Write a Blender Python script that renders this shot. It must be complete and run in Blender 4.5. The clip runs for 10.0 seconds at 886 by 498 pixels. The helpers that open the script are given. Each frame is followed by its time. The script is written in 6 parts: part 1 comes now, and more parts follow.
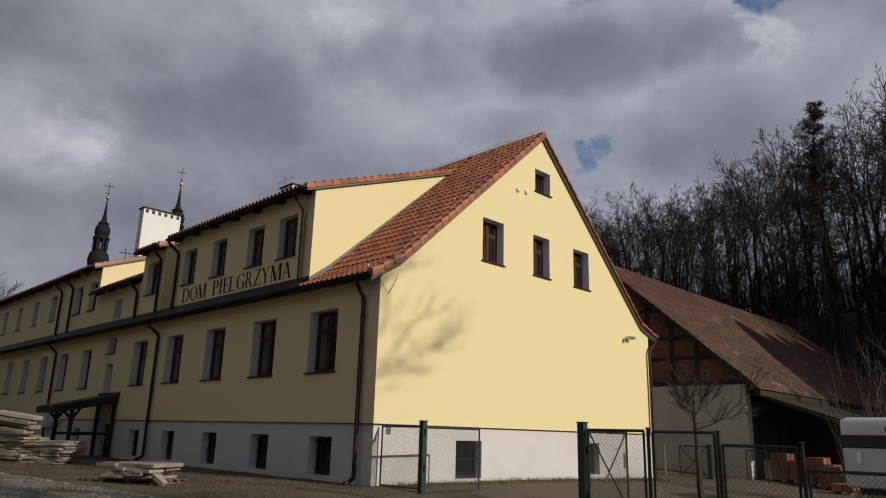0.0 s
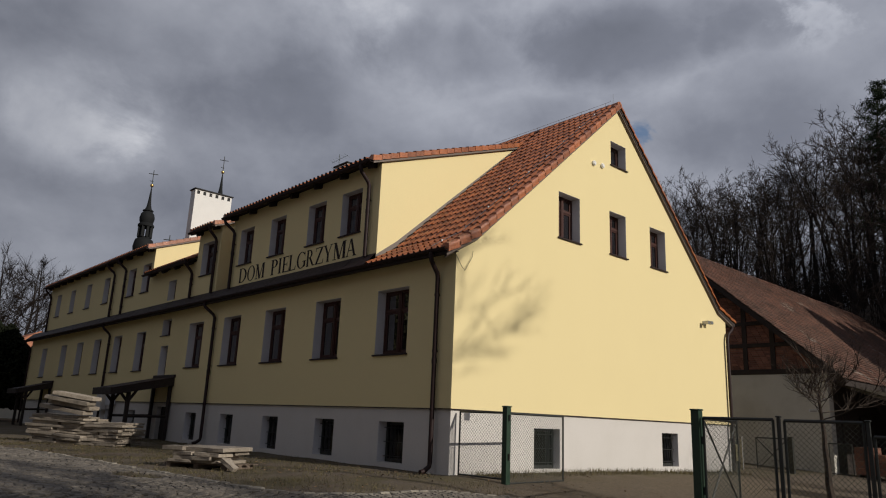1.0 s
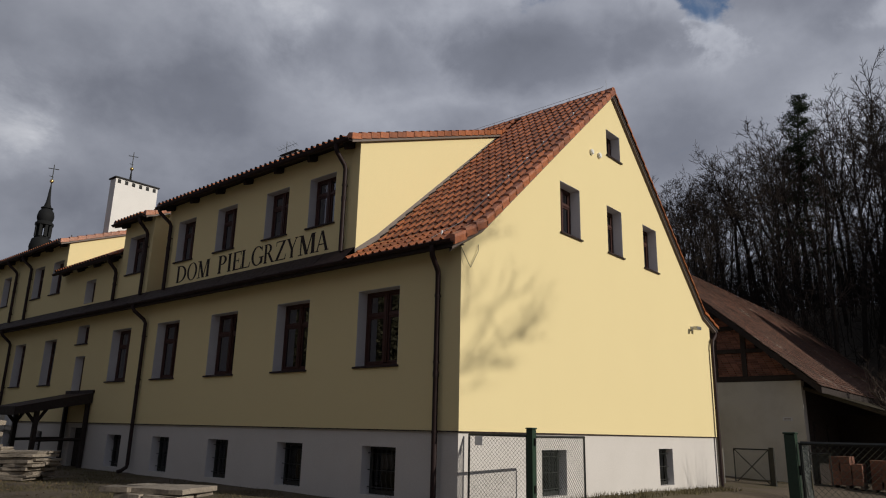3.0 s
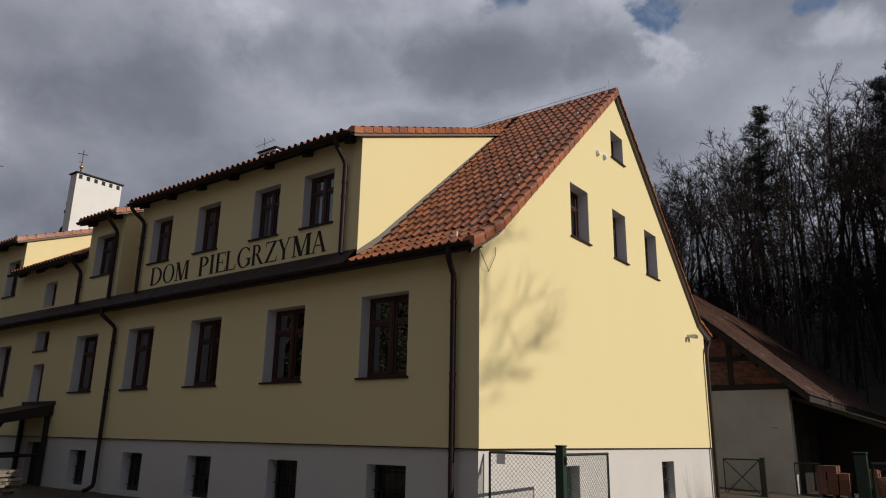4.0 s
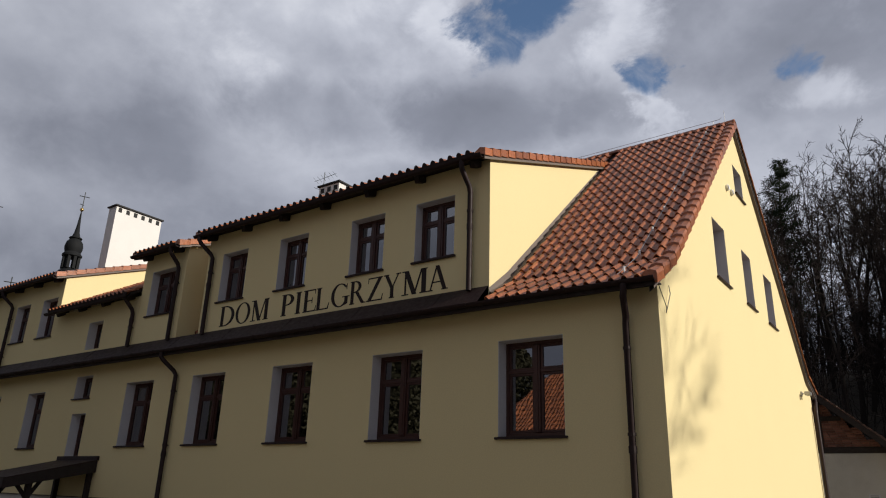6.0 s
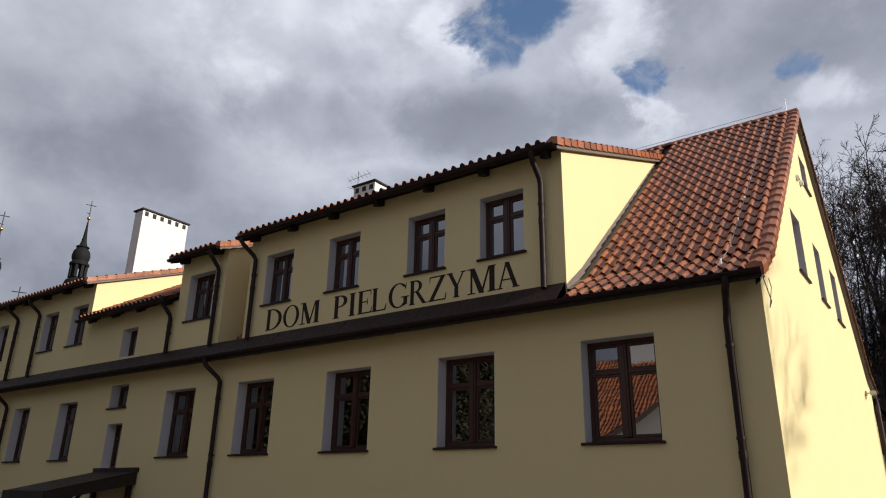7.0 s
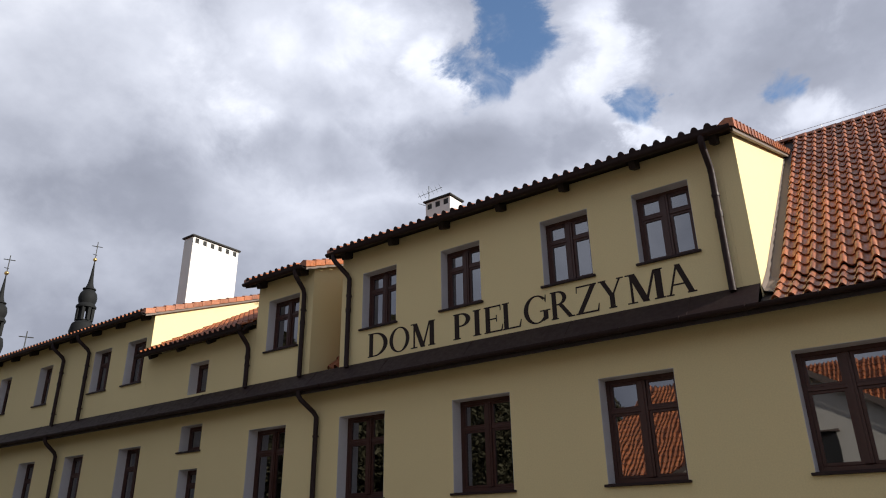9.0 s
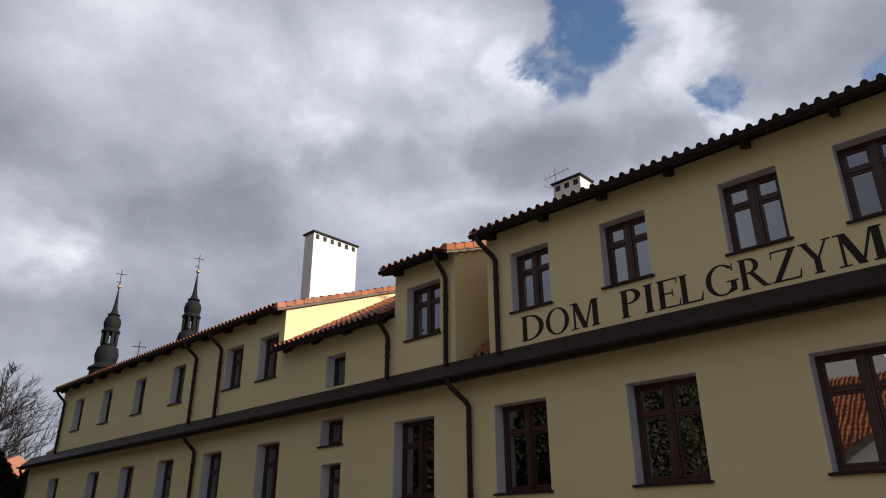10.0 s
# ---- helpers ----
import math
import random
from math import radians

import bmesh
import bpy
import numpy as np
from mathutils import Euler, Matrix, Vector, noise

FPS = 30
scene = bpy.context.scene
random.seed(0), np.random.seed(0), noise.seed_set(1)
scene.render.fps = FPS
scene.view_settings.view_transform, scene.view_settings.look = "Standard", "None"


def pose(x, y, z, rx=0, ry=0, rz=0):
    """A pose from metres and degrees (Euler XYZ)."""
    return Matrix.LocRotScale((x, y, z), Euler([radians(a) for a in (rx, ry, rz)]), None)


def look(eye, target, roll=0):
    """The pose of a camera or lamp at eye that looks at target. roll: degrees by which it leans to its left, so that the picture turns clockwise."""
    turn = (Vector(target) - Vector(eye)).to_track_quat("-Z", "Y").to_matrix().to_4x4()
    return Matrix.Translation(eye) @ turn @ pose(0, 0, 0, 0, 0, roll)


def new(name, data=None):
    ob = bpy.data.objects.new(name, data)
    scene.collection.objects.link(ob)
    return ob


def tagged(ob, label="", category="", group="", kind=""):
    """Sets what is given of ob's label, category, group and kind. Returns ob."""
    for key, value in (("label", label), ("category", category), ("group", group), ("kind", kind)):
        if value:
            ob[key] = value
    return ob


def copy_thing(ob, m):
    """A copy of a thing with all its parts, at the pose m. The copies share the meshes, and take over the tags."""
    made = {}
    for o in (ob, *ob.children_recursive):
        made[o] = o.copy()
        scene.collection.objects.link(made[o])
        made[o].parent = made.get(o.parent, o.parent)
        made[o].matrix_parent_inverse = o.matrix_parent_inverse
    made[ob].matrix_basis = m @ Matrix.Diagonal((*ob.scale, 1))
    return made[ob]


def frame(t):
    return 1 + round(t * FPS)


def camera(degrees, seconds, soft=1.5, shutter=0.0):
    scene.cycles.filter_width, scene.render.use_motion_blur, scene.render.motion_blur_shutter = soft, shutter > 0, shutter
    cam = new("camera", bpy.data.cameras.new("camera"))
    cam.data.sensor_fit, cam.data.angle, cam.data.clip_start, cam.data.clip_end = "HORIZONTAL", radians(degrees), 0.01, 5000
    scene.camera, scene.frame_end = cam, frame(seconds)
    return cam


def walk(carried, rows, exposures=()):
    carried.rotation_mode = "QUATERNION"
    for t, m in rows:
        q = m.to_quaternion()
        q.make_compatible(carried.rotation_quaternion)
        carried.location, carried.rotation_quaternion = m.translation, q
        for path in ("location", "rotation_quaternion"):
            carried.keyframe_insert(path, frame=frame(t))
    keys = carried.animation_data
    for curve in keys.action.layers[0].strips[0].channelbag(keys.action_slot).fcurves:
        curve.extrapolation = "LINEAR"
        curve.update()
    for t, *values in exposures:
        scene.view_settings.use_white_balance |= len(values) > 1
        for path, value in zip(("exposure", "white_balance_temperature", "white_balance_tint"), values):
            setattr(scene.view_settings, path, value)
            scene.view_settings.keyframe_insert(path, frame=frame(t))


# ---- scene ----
cam = camera(64.7, 10.0, soft=1.1)
PATH = [
    (0, (12.552, -10.532, 1.326), (11.188, -9.162, 1.838), 1.6),
    (0.5, (11.76, -10.485, 1.307), (10.396, -9.123, 1.841), 1.9),
    (1, (11.035, -10.419, 1.248), (9.596, -9.114, 1.727), 2.4),
    (1.5, (10.282, -10.252, 1.33), (8.814, -8.955, 1.735), 2.7),
    (2, (9.562, -10.087, 1.393), (8.161, -8.742, 1.87), 4.0),
    (2.5, (8.794, -9.997, 1.469), (7.466, -8.585, 1.962), 2.6),
    (2.7, (8.496, -9.964, 1.472), (7.202, -8.524, 1.975), 1.8),
    (3.8, (6.976, -9.932, 1.7), (5.783, -8.405, 2.195), 1.3),
    (4, (6.634, -9.911, 1.691), (5.475, -8.367, 2.211), 1.0),
    (4.5, (5.826, -9.951, 1.758), (4.682, -8.413, 2.327), 1.3),
    (5, (5.047, -9.971, 1.775), (3.921, -8.436, 2.39), 0.7),
    (5.5, (4.259, -10.057, 1.808), (3.124, -8.543, 2.456), 1.5),
    (5.7, (3.859, -10.057, 1.819), (2.741, -8.538, 2.485), 1.6),
    (6.8, (2.253, -10.2, 1.954), (1.142, -8.67, 2.605), 1.9),
    (7, (1.954, -10.211, 1.905), (0.839, -8.694, 2.58), 1.1),
    (7.5, (1.21, -10.25, 1.966), (0.076, -8.783, 2.717), 1.2),
    (8, (0.441, -10.219, 1.983), (-0.673, -8.721, 2.701), 0.1),
    (8.5, (-0.33, -10.275, 1.997), (-1.442, -8.766, 2.692), 0.1),
    (9, (-1.079, -10.307, 2.074), (-2.169, -8.813, 2.835), -0.9),
    (9.5, (-1.891, -10.381, 2.037), (-3.049, -8.953, 2.826), -0.6),
    (10, (-2.742, -10.393, 1.947), (-4.009, -9.053, 2.721), -0.3),
]
EXPOSURES = [(0.0, -0.33), (2.5, -0.40), (4.5, -0.30), (5.5, -0.12), (7.0, 0.30), (8.0, 0.34), (8.5, 0.42), (9.0, 0.66), (9.5, 0.47), (10.0, 0.35)]
walk(cam, [(t, look(eye, target, roll)) for t, eye, target, roll in PATH], EXPOSURES)

# ---- world and sun ----
SUN_AZ, SUN_EL = radians(14), radians(25)      # towards the sun, from +x to +y, and up
world = bpy.data.worlds.new("winter_sky")
scene.world = world
world.use_nodes = True
wn, wl = world.node_tree.nodes, world.node_tree.links
wn.clear()


def wmath(op, a, b=None, c=None, clamp=False):
    n = wn.new("ShaderNodeMath")
    n.operation, n.use_clamp = op, clamp
    for i, v in enumerate((a, b, c)):
        if v is None:
            continue
        if isinstance(v, (int, float)):
            n.inputs[i].default_value = v
        else:
            wl.new(v, n.inputs[i])
    return n.outputs[0]


def smooth(value, lo, hi):
    n = wn.new("ShaderNodeMapRange")
    n.interpolation_type = "SMOOTHSTEP"
    wl.new(value, n.inputs[0])
    n.inputs[1].default_value, n.inputs[2].default_value = lo, hi
    return n.outputs[0]


coord = wn.new("ShaderNodeTexCoord").outputs["Generated"]
split = wn.new("ShaderNodeSeparateXYZ")
wl.new(coord, split.inputs[0])
flat = wn.new("ShaderNodeCombineXYZ")          # clouds lie flatter than they are wide
wl.new(split.outputs[0], flat.inputs[0])
wl.new(split.outputs[1], flat.inputs[1])
wl.new(wmath("MULTIPLY", split.outputs[2], 1.35), flat.inputs[2])


def sky_noise(scale, detail, rough, offset, warp=0.0):
    m = wn.new("ShaderNodeMapping")
    m.inputs["Location"].default_value = offset
    wl.new(flat.outputs[0], m.inputs[0])
    n = wn.new("ShaderNodeTexNoise")
    n.inputs["Scale"].default_value, n.inputs["Detail"].default_value = scale, detail
    n.inputs["Roughness"].default_value, n.inputs["Distortion"].default_value = rough, warp
    wl.new(m.outputs[0], n.inputs["Vector"])
    return n.outputs[0]


broad = sky_noise(2.4, 6, 0.46, (0.4, 5.2, 0.7), 0.0)
fine = sky_noise(5.2, 9, 0.56, (7.3, 2.2, 1.3), 0.1)
puffs = sky_noise(7.5, 10, 0.62, (3.1, 1.7, 0), 0.3)
wisps = sky_noise(15.0, 9, 0.62, (2.2, 6.1, 0.4), 0.5)
swirl = sky_noise(4.2, 7, 0.55, (9.1, 0.3, 2.2), 0.2)
# bearing and height in degrees, bent a little so that no bank of cloud has a smooth outline
bearing = wmath("ADD", wmath("MULTIPLY", wmath("ARCTAN2", split.outputs[1], split.outputs[0]), 57.3), wmath("MULTIPLY", wmath("SUBTRACT", puffs, 0.5), 16.0))
height = wmath("ADD", wmath("MULTIPLY", wmath("ARCSINE", split.outputs[2]), 57.3), wmath("MULTIPLY", wmath("SUBTRACT", swirl, 0.5), 9.0))


def bank(az, el, half_w, half_h, strength=1.0):
    """A soft oval bank of cloud (or a clear spot) at a bearing and height."""
    u = wmath("MULTIPLY", wmath("SUBTRACT", bearing, az), 1.0 / half_w)
    v = wmath("MULTIPLY", wmath("SUBTRACT", height, el), 1.0 / half_h)
    d = wmath("SQRT", wmath("ADD", wmath("MULTIPLY", u, u), wmath("MULTIPLY", v, v)))
    return wmath("MULTIPLY", wmath("SUBTRACT", 1.0, smooth(d, 0.25, 1.15)), strength)


def most(values):
    out = values[0]
    for v in values[1:]:
        out = wmath("MAXIMUM", out, v)
    return out


tone = wmath("ADD", wmath("MULTIPLY", broad, 0.58), wmath("ADD", wmath("MULTIPLY", fine, 0.30), wmath("MULTIPLY", puffs, 0.12)))
dark = most([bank(124, 30.4, 14, 4.4), bank(139, 28.6, 11, 3.6, 0.7), bank(117, 23.5, 13, 5.0, 0.45), bank(113, 29.2, 7, 3.0, 0.6), bank(155, 24.0, 11, 3.0, 0.3), bank(130, 24.8, 9, 1.8, 0.25)])
bright = most([bank(139, 40.0, 15, 6.0), bank(111, 36.8, 4.2, 5.5, 0.95), bank(169, 20.5, 6, 4.5, 0.8), bank(158, 36, 15, 10, 0.9), bank(97, 37, 8, 6, 0.5), bank(95.5, 28.6, 4, 1.6, 0.8), bank(150, 30.5, 6, 3.5, 0.35), bank(108, 30.0, 2.0, 3.5, 0.7), bank(126.5, 38.5, 4.0, 3.5, 0.9)])
clear = most([bank(118.5, 41.2, 5.2, 6.0), bank(121.6, 37.6, 4.4, 3.4, 0.85), bank(107.6, 32.5, 3.2, 2.2, 0.74), bank(96.0, 30.6, 3.4, 1.4, 0.68), bank(122.9, 22.6, 2.0, 2.0, 0.75), bank(108.3, 42.5, 3.0, 1.5, 0.45)])
gap = smooth(wmath("ADD", clear, wmath("MULTIPLY", wmath("SUBTRACT", wisps, 0.5), 1.4)), 0.25, 0.98)
shade = wmath("ADD", wmath("SUBTRACT", tone, wmath("MULTIPLY", dark, 0.172)), wmath("MULTIPLY", bright, 0.165))
ramp = wn.new("ShaderNodeValToRGB")
wl.new(shade, ramp.inputs[0])
stops = [(0.30, (0.185, 0.20, 0.248)), (0.43, (0.26, 0.278, 0.34)), (0.52, (0.38, 0.402, 0.475)), (0.62, (0.535, 0.56, 0.64)), (0.74, (0.84, 0.86, 0.93))]
while len(ramp.color_ramp.elements) < len(stops):
    ramp.color_ramp.elements.new(0.5)
for el, (at, col) in zip(ramp.color_ramp.elements, stops):
    el.position, el.color = at, (*col, 1)
clouds = wn.new("ShaderNodeBackground")
wl.new(ramp.outputs[0], clouds.inputs[0])
# cloud brightness lowered towards -y, added to dim the sky light on the front
toward = wn.new("ShaderNodeVectorMath")
toward.operation = "DOT_PRODUCT"
wl.new(coord, toward.inputs[0])
toward.inputs[1].default_value = (0.30, 0.95, 0.0)
depth = wn.new("ShaderNodeMapRange")
wl.new(toward.outputs["Value"], depth.inputs[0])
for i_, v_ in enumerate((-0.5, 0.45, 0.66, 1.0)):
    depth.inputs[i_ + 1].default_value = v_
wl.new(depth.outputs[0], clouds.inputs[1])
sky = wn.new("ShaderNodeTexSky")
sky.sky_type, sky.sun_disc = "NISHITA", False
sky.dust_density, sky.ozone_density = 0.3, 3.0
sky.sun_elevation, sky.sun_rotation = SUN_EL, math.pi / 2 - SUN_AZ
blue = wn.new("ShaderNodeBackground")
wl.new(sky.outputs[0], blue.inputs[0])
blue.inputs[1].default_value = 0.115
blend = wn.new("ShaderNodeMixShader")
wl.new(gap, blend.inputs[0])
wl.new(clouds.outputs[0], blend.inputs[1])
wl.new(blue.outputs[0], blend.inputs[2])
wl.new(blend.outputs[0], wn.new("ShaderNodeOutputWorld").inputs[0])

sun = new("sun", bpy.data.lights.new("sun", "SUN"))
sun.data.energy, sun.data.angle, sun.data.color = 3.9, radians(0.55), (1.0, 0.93, 0.82)
TO_SUN = Vector((math.cos(SUN_EL) * math.cos(SUN_AZ), math.cos(SUN_EL) * math.sin(SUN_AZ), math.sin(SUN_EL)))
sun.matrix_world = look(TO_SUN * 60, (0, 0, 0))


# ---- materials ----
def material(name, colour, rough=0.7, metal=0.0, grain=0.0, grain_scale=30.0, stain=0.0, stain_scale=1.2, bump=0.0, bump_scale=60.0,
             tint=None, per_piece=0.0, island=False, spec=0.5, streak=0.0):
    """A painted, stone, wood or metal surface: grain and stains at two scales, fine relief, and a shift from piece to piece."""
    m = bpy.data.materials.new(name)
    m.use_nodes = True
    n, l = m.node_tree.nodes, m.node_tree.links
    b = n["Principled BSDF"]
    b.inputs["Roughness"].default_value, b.inputs["Metallic"].default_value = rough, metal
    b.inputs["Specular IOR Level"].default_value = spec
    co = n.new("ShaderNodeTexCoord").outputs["Object"]
    geo = n.new("ShaderNodeNewGeometry")
    pos = geo.outputs["Position"]
    col = n.new("ShaderNodeRGB")
    col.outputs[0].default_value = (*colour, 1)
    out = col.outputs[0]

    def mix(a, fac, other, mode="MIX"):
        x = n.new("ShaderNodeMix")
        x.data_type, x.blend_type = "RGBA", mode
        l.new(a, x.inputs[6])
        if isinstance(other, tuple):
            x.inputs[7].default_value = (*other, 1)
        else:
            l.new(other, x.inputs[7])
        if isinstance(fac, float):
            x.inputs[0].default_value = fac
        else:
            l.new(fac, x.inputs[0])
        return x.outputs[2]

    def tex(scale, detail, rough_, vec, stretch=None):
        if stretch:
            mp = n.new("ShaderNodeMapping")
            mp.inputs["Scale"].default_value = stretch
            l.new(vec, mp.inputs[0])
            vec = mp.outputs[0]
        t = n.new("ShaderNodeTexNoise")
        t.inputs["Scale"].default_value, t.inputs["Detail"].default_value, t.inputs["Roughness"].default_value = scale, detail, rough_
        l.new(vec, t.inputs["Vector"])
        return t.outputs[0]

    def span(value, a, b_, lo, hi):
        r = n.new("ShaderNodeMapRange")
        l.new(value, r.inputs[0])
        for i, v in enumerate((a, b_, lo, hi)):
            r.inputs[i + 1].default_value = v
        return r.outputs[0]

    def grey(value):
        c = n.new("ShaderNodeCombineColor")
        for i in range(3):
            l.new(value, c.inputs[i])
        return c.outputs[0]

    other = tint or tuple(c * 0.55 for c in colour)
    if stain:
        out = mix(out, span(tex(stain_scale, 6, 0.6, pos), 0.42, 0.72, 0.0, stain), other)
    if streak:
        out = mix(out, span(tex(1.0, 5, 0.6, pos, (3.5, 3.5, 0.35)), 0.5, 0.75, 0.0, streak), other)
    if grain:
        out = mix(out, 1.0, grey(span(tex(grain_scale, 5, 0.65, pos), 0.3, 0.7, 1 - grain, 1 + grain)), "MULTIPLY")
    if per_piece:
        rnd = geo.outputs["Random Per Island"] if island else n.new("ShaderNodeObjectInfo").outputs["Random"]
        out = mix(out, 1.0, grey(span(rnd, 0, 1, 1 - per_piece, 1 + per_piece)), "MULTIPLY")
    l.new(out, b.inputs["Base Color"])
    if bump:
        bp = n.new("ShaderNodeBump")
        bp.inputs["Strength"].default_value, bp.inputs["Distance"].default_value = bump, 0.01
        l.new(tex(bump_scale, 6, 0.6, pos), bp.inputs["Height"])
        l.new(bp.outputs[0], b.inputs["Normal"])
        l.new(span(tex(grain_scale * 0.4, 4, 0.6, pos), 0.3, 0.7, max(0.05, rough - 0.1), min(1, rough + 0.1)), b.inputs["Roughness"])
    return m


def glass_material(name, clear, ior):
    """Window glass: clear with a mirror gloss that grows at a slant."""
    m = bpy.data.materials.new(name)
    m.use_nodes = True
    n, l = m.node_tree.nodes, m.node_tree.links
    n.remove(n["Principled BSDF"])
    gloss, thru, mixs, fres = n.new("ShaderNodeBsdfGlossy"), n.new("ShaderNodeBsdfTransparent"), n.new("ShaderNodeMixShader"), n.new("ShaderNodeFresnel")
    gloss.inputs["Roughness"].default_value = 0.012
    gloss.inputs["Color"].default_value = (0.95, 0.96, 1.0, 1)
    thru.inputs[0].default_value = (*clear, 1)
    fres.inputs[0].default_value = ior
    wave = n.new("ShaderNodeTexNoise")
    wave.inputs["Scale"].default_value = 1.6
    l.new(n.new("ShaderNodeNewGeometry").outputs["Position"], wave.inputs["Vector"])
    bp = n.new("ShaderNodeBump")
    bp.inputs["Strength"].default_value, bp.inputs["Distance"].default_value = 0.06, 0.02
    l.new(wave.outputs[0], bp.inputs["Height"])
    l.new(bp.outputs[0], gloss.inputs["Normal"])
    l.new(fres.outputs[0], mixs.inputs[0])
    l.new(thru.outputs[0], mixs.inputs[1])
    l.new(gloss.outputs[0], mixs.inputs[2])
    l.new(mixs.outputs[0], n["Material Output"].inputs[0])
    return m


YELLOW = material("yellow_render", (0.815, 0.690, 0.383), 0.9, grain=0.05, grain_scale=45, stain=0.10, stain_scale=0.55, bump=0.35, bump_scale=160, tint=(0.72, 0.60, 0.33), streak=0.06, spec=0.2)
PLINTH = material("grey_plinth_paint", (0.64, 0.61, 0.58), 0.85, grain=0.05, stain=0.22, stain_scale=1.1, bump=0.35, bump_scale=120, tint=(0.50, 0.47, 0.43), spec=0.2)
REVEAL = material("grey_reveal_paint", (0.76, 0.745, 0.76), 0.85, grain=0.04, stain=0.15, bump=0.2, spec=0.2)
BROWN = material("brown_sheet_metal", (0.026, 0.0135, 0.0135), 0.55, grain=0.2, stain=0.4, stain_scale=3, tint=(0.034, 0.023, 0.022), bump=0.1, bump_scale=12, spec=0.25)
FRAME = material("dark_brown_window_frame", (0.060, 0.022, 0.016), 0.42, grain=0.2, grain_scale=60, bump=0.1, bump_scale=80)
TILE = material("red_clay_tile", (0.35, 0.110, 0.036), 0.36, grain=0.28, grain_scale=22, stain=0.55, stain_scale=2.4, tint=(0.15, 0.046, 0.026), bump=0.28, bump_scale=70, per_piece=0.26, spec=0.6)
TILE_FIELD = material("red_clay_tile_field", (0.35, 0.110, 0.036), 0.36, grain=0.28, grain_scale=22, stain=0.55, stain_scale=2.4, tint=(0.15, 0.046, 0.026), bump=0.28, bump_scale=70, per_piece=0.26, island=True, spec=0.6)
OLD_TILE = material("old_flat_tile", (0.125, 0.056, 0.036), 0.95, grain=0.3, grain_scale=12, stain=0.7, stain_scale=0.5, tint=(0.055, 0.036, 0.026), bump=0.4, per_piece=0.45, island=True)
LICHEN_TILE = material("lichen_covered_tile", (0.23, 0.19, 0.155), 0.95, grain=0.35, grain_scale=14, stain=0.6, stain_scale=3, tint=(0.12, 0.07, 0.05), bump=0.4, per_piece=0.4, island=True)
KERB = material("pale_kerb_stone", (0.25, 0.225, 0.185), 0.85, grain=0.3, grain_scale=22, stain=0.5, stain_scale=1.5, tint=(0.15, 0.13, 0.10), bump=0.5, bump_scale=40, per_piece=0.3, island=True)
FLASH = material("grey_brown_flashing", (0.15, 0.115, 0.095), 0.6, grain=0.1, stain=0.3)
WHITE = material("white_chimney_render", (0.78, 0.77, 0.74), 0.85, grain=0.04, stain=0.12, stain_scale=1.5, bump=0.3)
BLACK = material("dark_cap_and_hole", (0.02, 0.02, 0.02), 0.8, grain=0.1)
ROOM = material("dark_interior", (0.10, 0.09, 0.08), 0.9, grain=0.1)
GLASS = glass_material("window_glass", (0.22, 0.23, 0.23), 3.4)
CELLAR_GLASS = glass_material("dusty_cellar_glass", (0.2, 0.2, 0.2), 1.5)
STEEL = material("galvanised_steel", (0.42, 0.42, 0.42), 0.42, metal=0.8, grain=0.1)
DULL_PLATE = material("dull_yellow_plate", (0.10, 0.09, 0.05), 0.7, grain=0.2, stain=0.4, stain_scale=9)
WIRE = material("chain_link_wire", (0.06, 0.07, 0.06), 0.6, metal=0.1, grain=0.1)
GREEN = material("dark_green_post_paint", (0.018, 0.045, 0.026), 0.45, grain=0.2, stain=0.3, stain_scale=5)
IRON = material("dark_gate_iron", (0.022, 0.026, 0.024), 0.5, grain=0.2, stain=0.3, tint=(0.06, 0.035, 0.02))
WOOD = material("dark_stained_timber", (0.024, 0.015, 0.012), 0.75, grain=0.3, grain_scale=25, stain=0.4, bump=0.3)
OLD_WOOD = material("weathered_board", (0.16, 0.12, 0.09), 0.85, grain=0.3, stain=0.5, bump=0.5)
SLAB = material("pale_old_slab", (0.31, 0.265, 0.215), 0.92, grain=0.25, grain_scale=18, stain=0.7, stain_scale=4, tint=(0.20, 0.17, 0.13), bump=0.8, bump_scale=35, per_piece=0.25)
BRICK = material("old_brick", (0.25, 0.115, 0.085), 0.9, grain=0.25, stain=0.5, stain_scale=2, bump=0.4, per_piece=0.35, island=True)
MORTAR = material("lime_mortar", (0.26, 0.20, 0.16), 0.95, grain=0.2, stain=0.4, bump=0.4)
BLOCK = material("orange_hollow_block", (0.20, 0.088, 0.058), 0.85, grain=0.2, stain=0.3, bump=0.4, per_piece=0.25)
BARN_WHITE = material("whitewashed_barn_wall", (0.56, 0.54, 0.49), 0.95, grain=0.08, stain=0.5, stain_scale=0.9, tint=(0.36, 0.33, 0.28), bump=0.5, bump_scale=30)
BARK = material("grey_brown_bark", (0.074, 0.058, 0.048), 0.95, grain=0.3, grain_scale=8, stain=0.4, tint=(0.045, 0.036, 0.030), spec=0.08)
TWIG_BARK = material("dark_brown_twigs", (0.046, 0.036, 0.031), 0.95, grain=0.3, grain_scale=8, spec=0.06)
DARK_BARK = material("blackish_bark", (0.022, 0.018, 0.016), 0.95, grain=0.3, grain_scale=8, spec=0.08)
PALE_BARK = material("pale_twig_bark", (0.20, 0.165, 0.125), 0.9, grain=0.25, grain_scale=15, stain=0.3)
NEEDLE = material("dark_conifer_needles", (0.024, 0.034, 0.017), 0.85, grain=0.3, grain_scale=4, spec=0.1)
HEDGE = material("dark_hedge_needles", (0.013, 0.016, 0.009), 0.9, grain=0.3, grain_scale=4, spec=0.06)
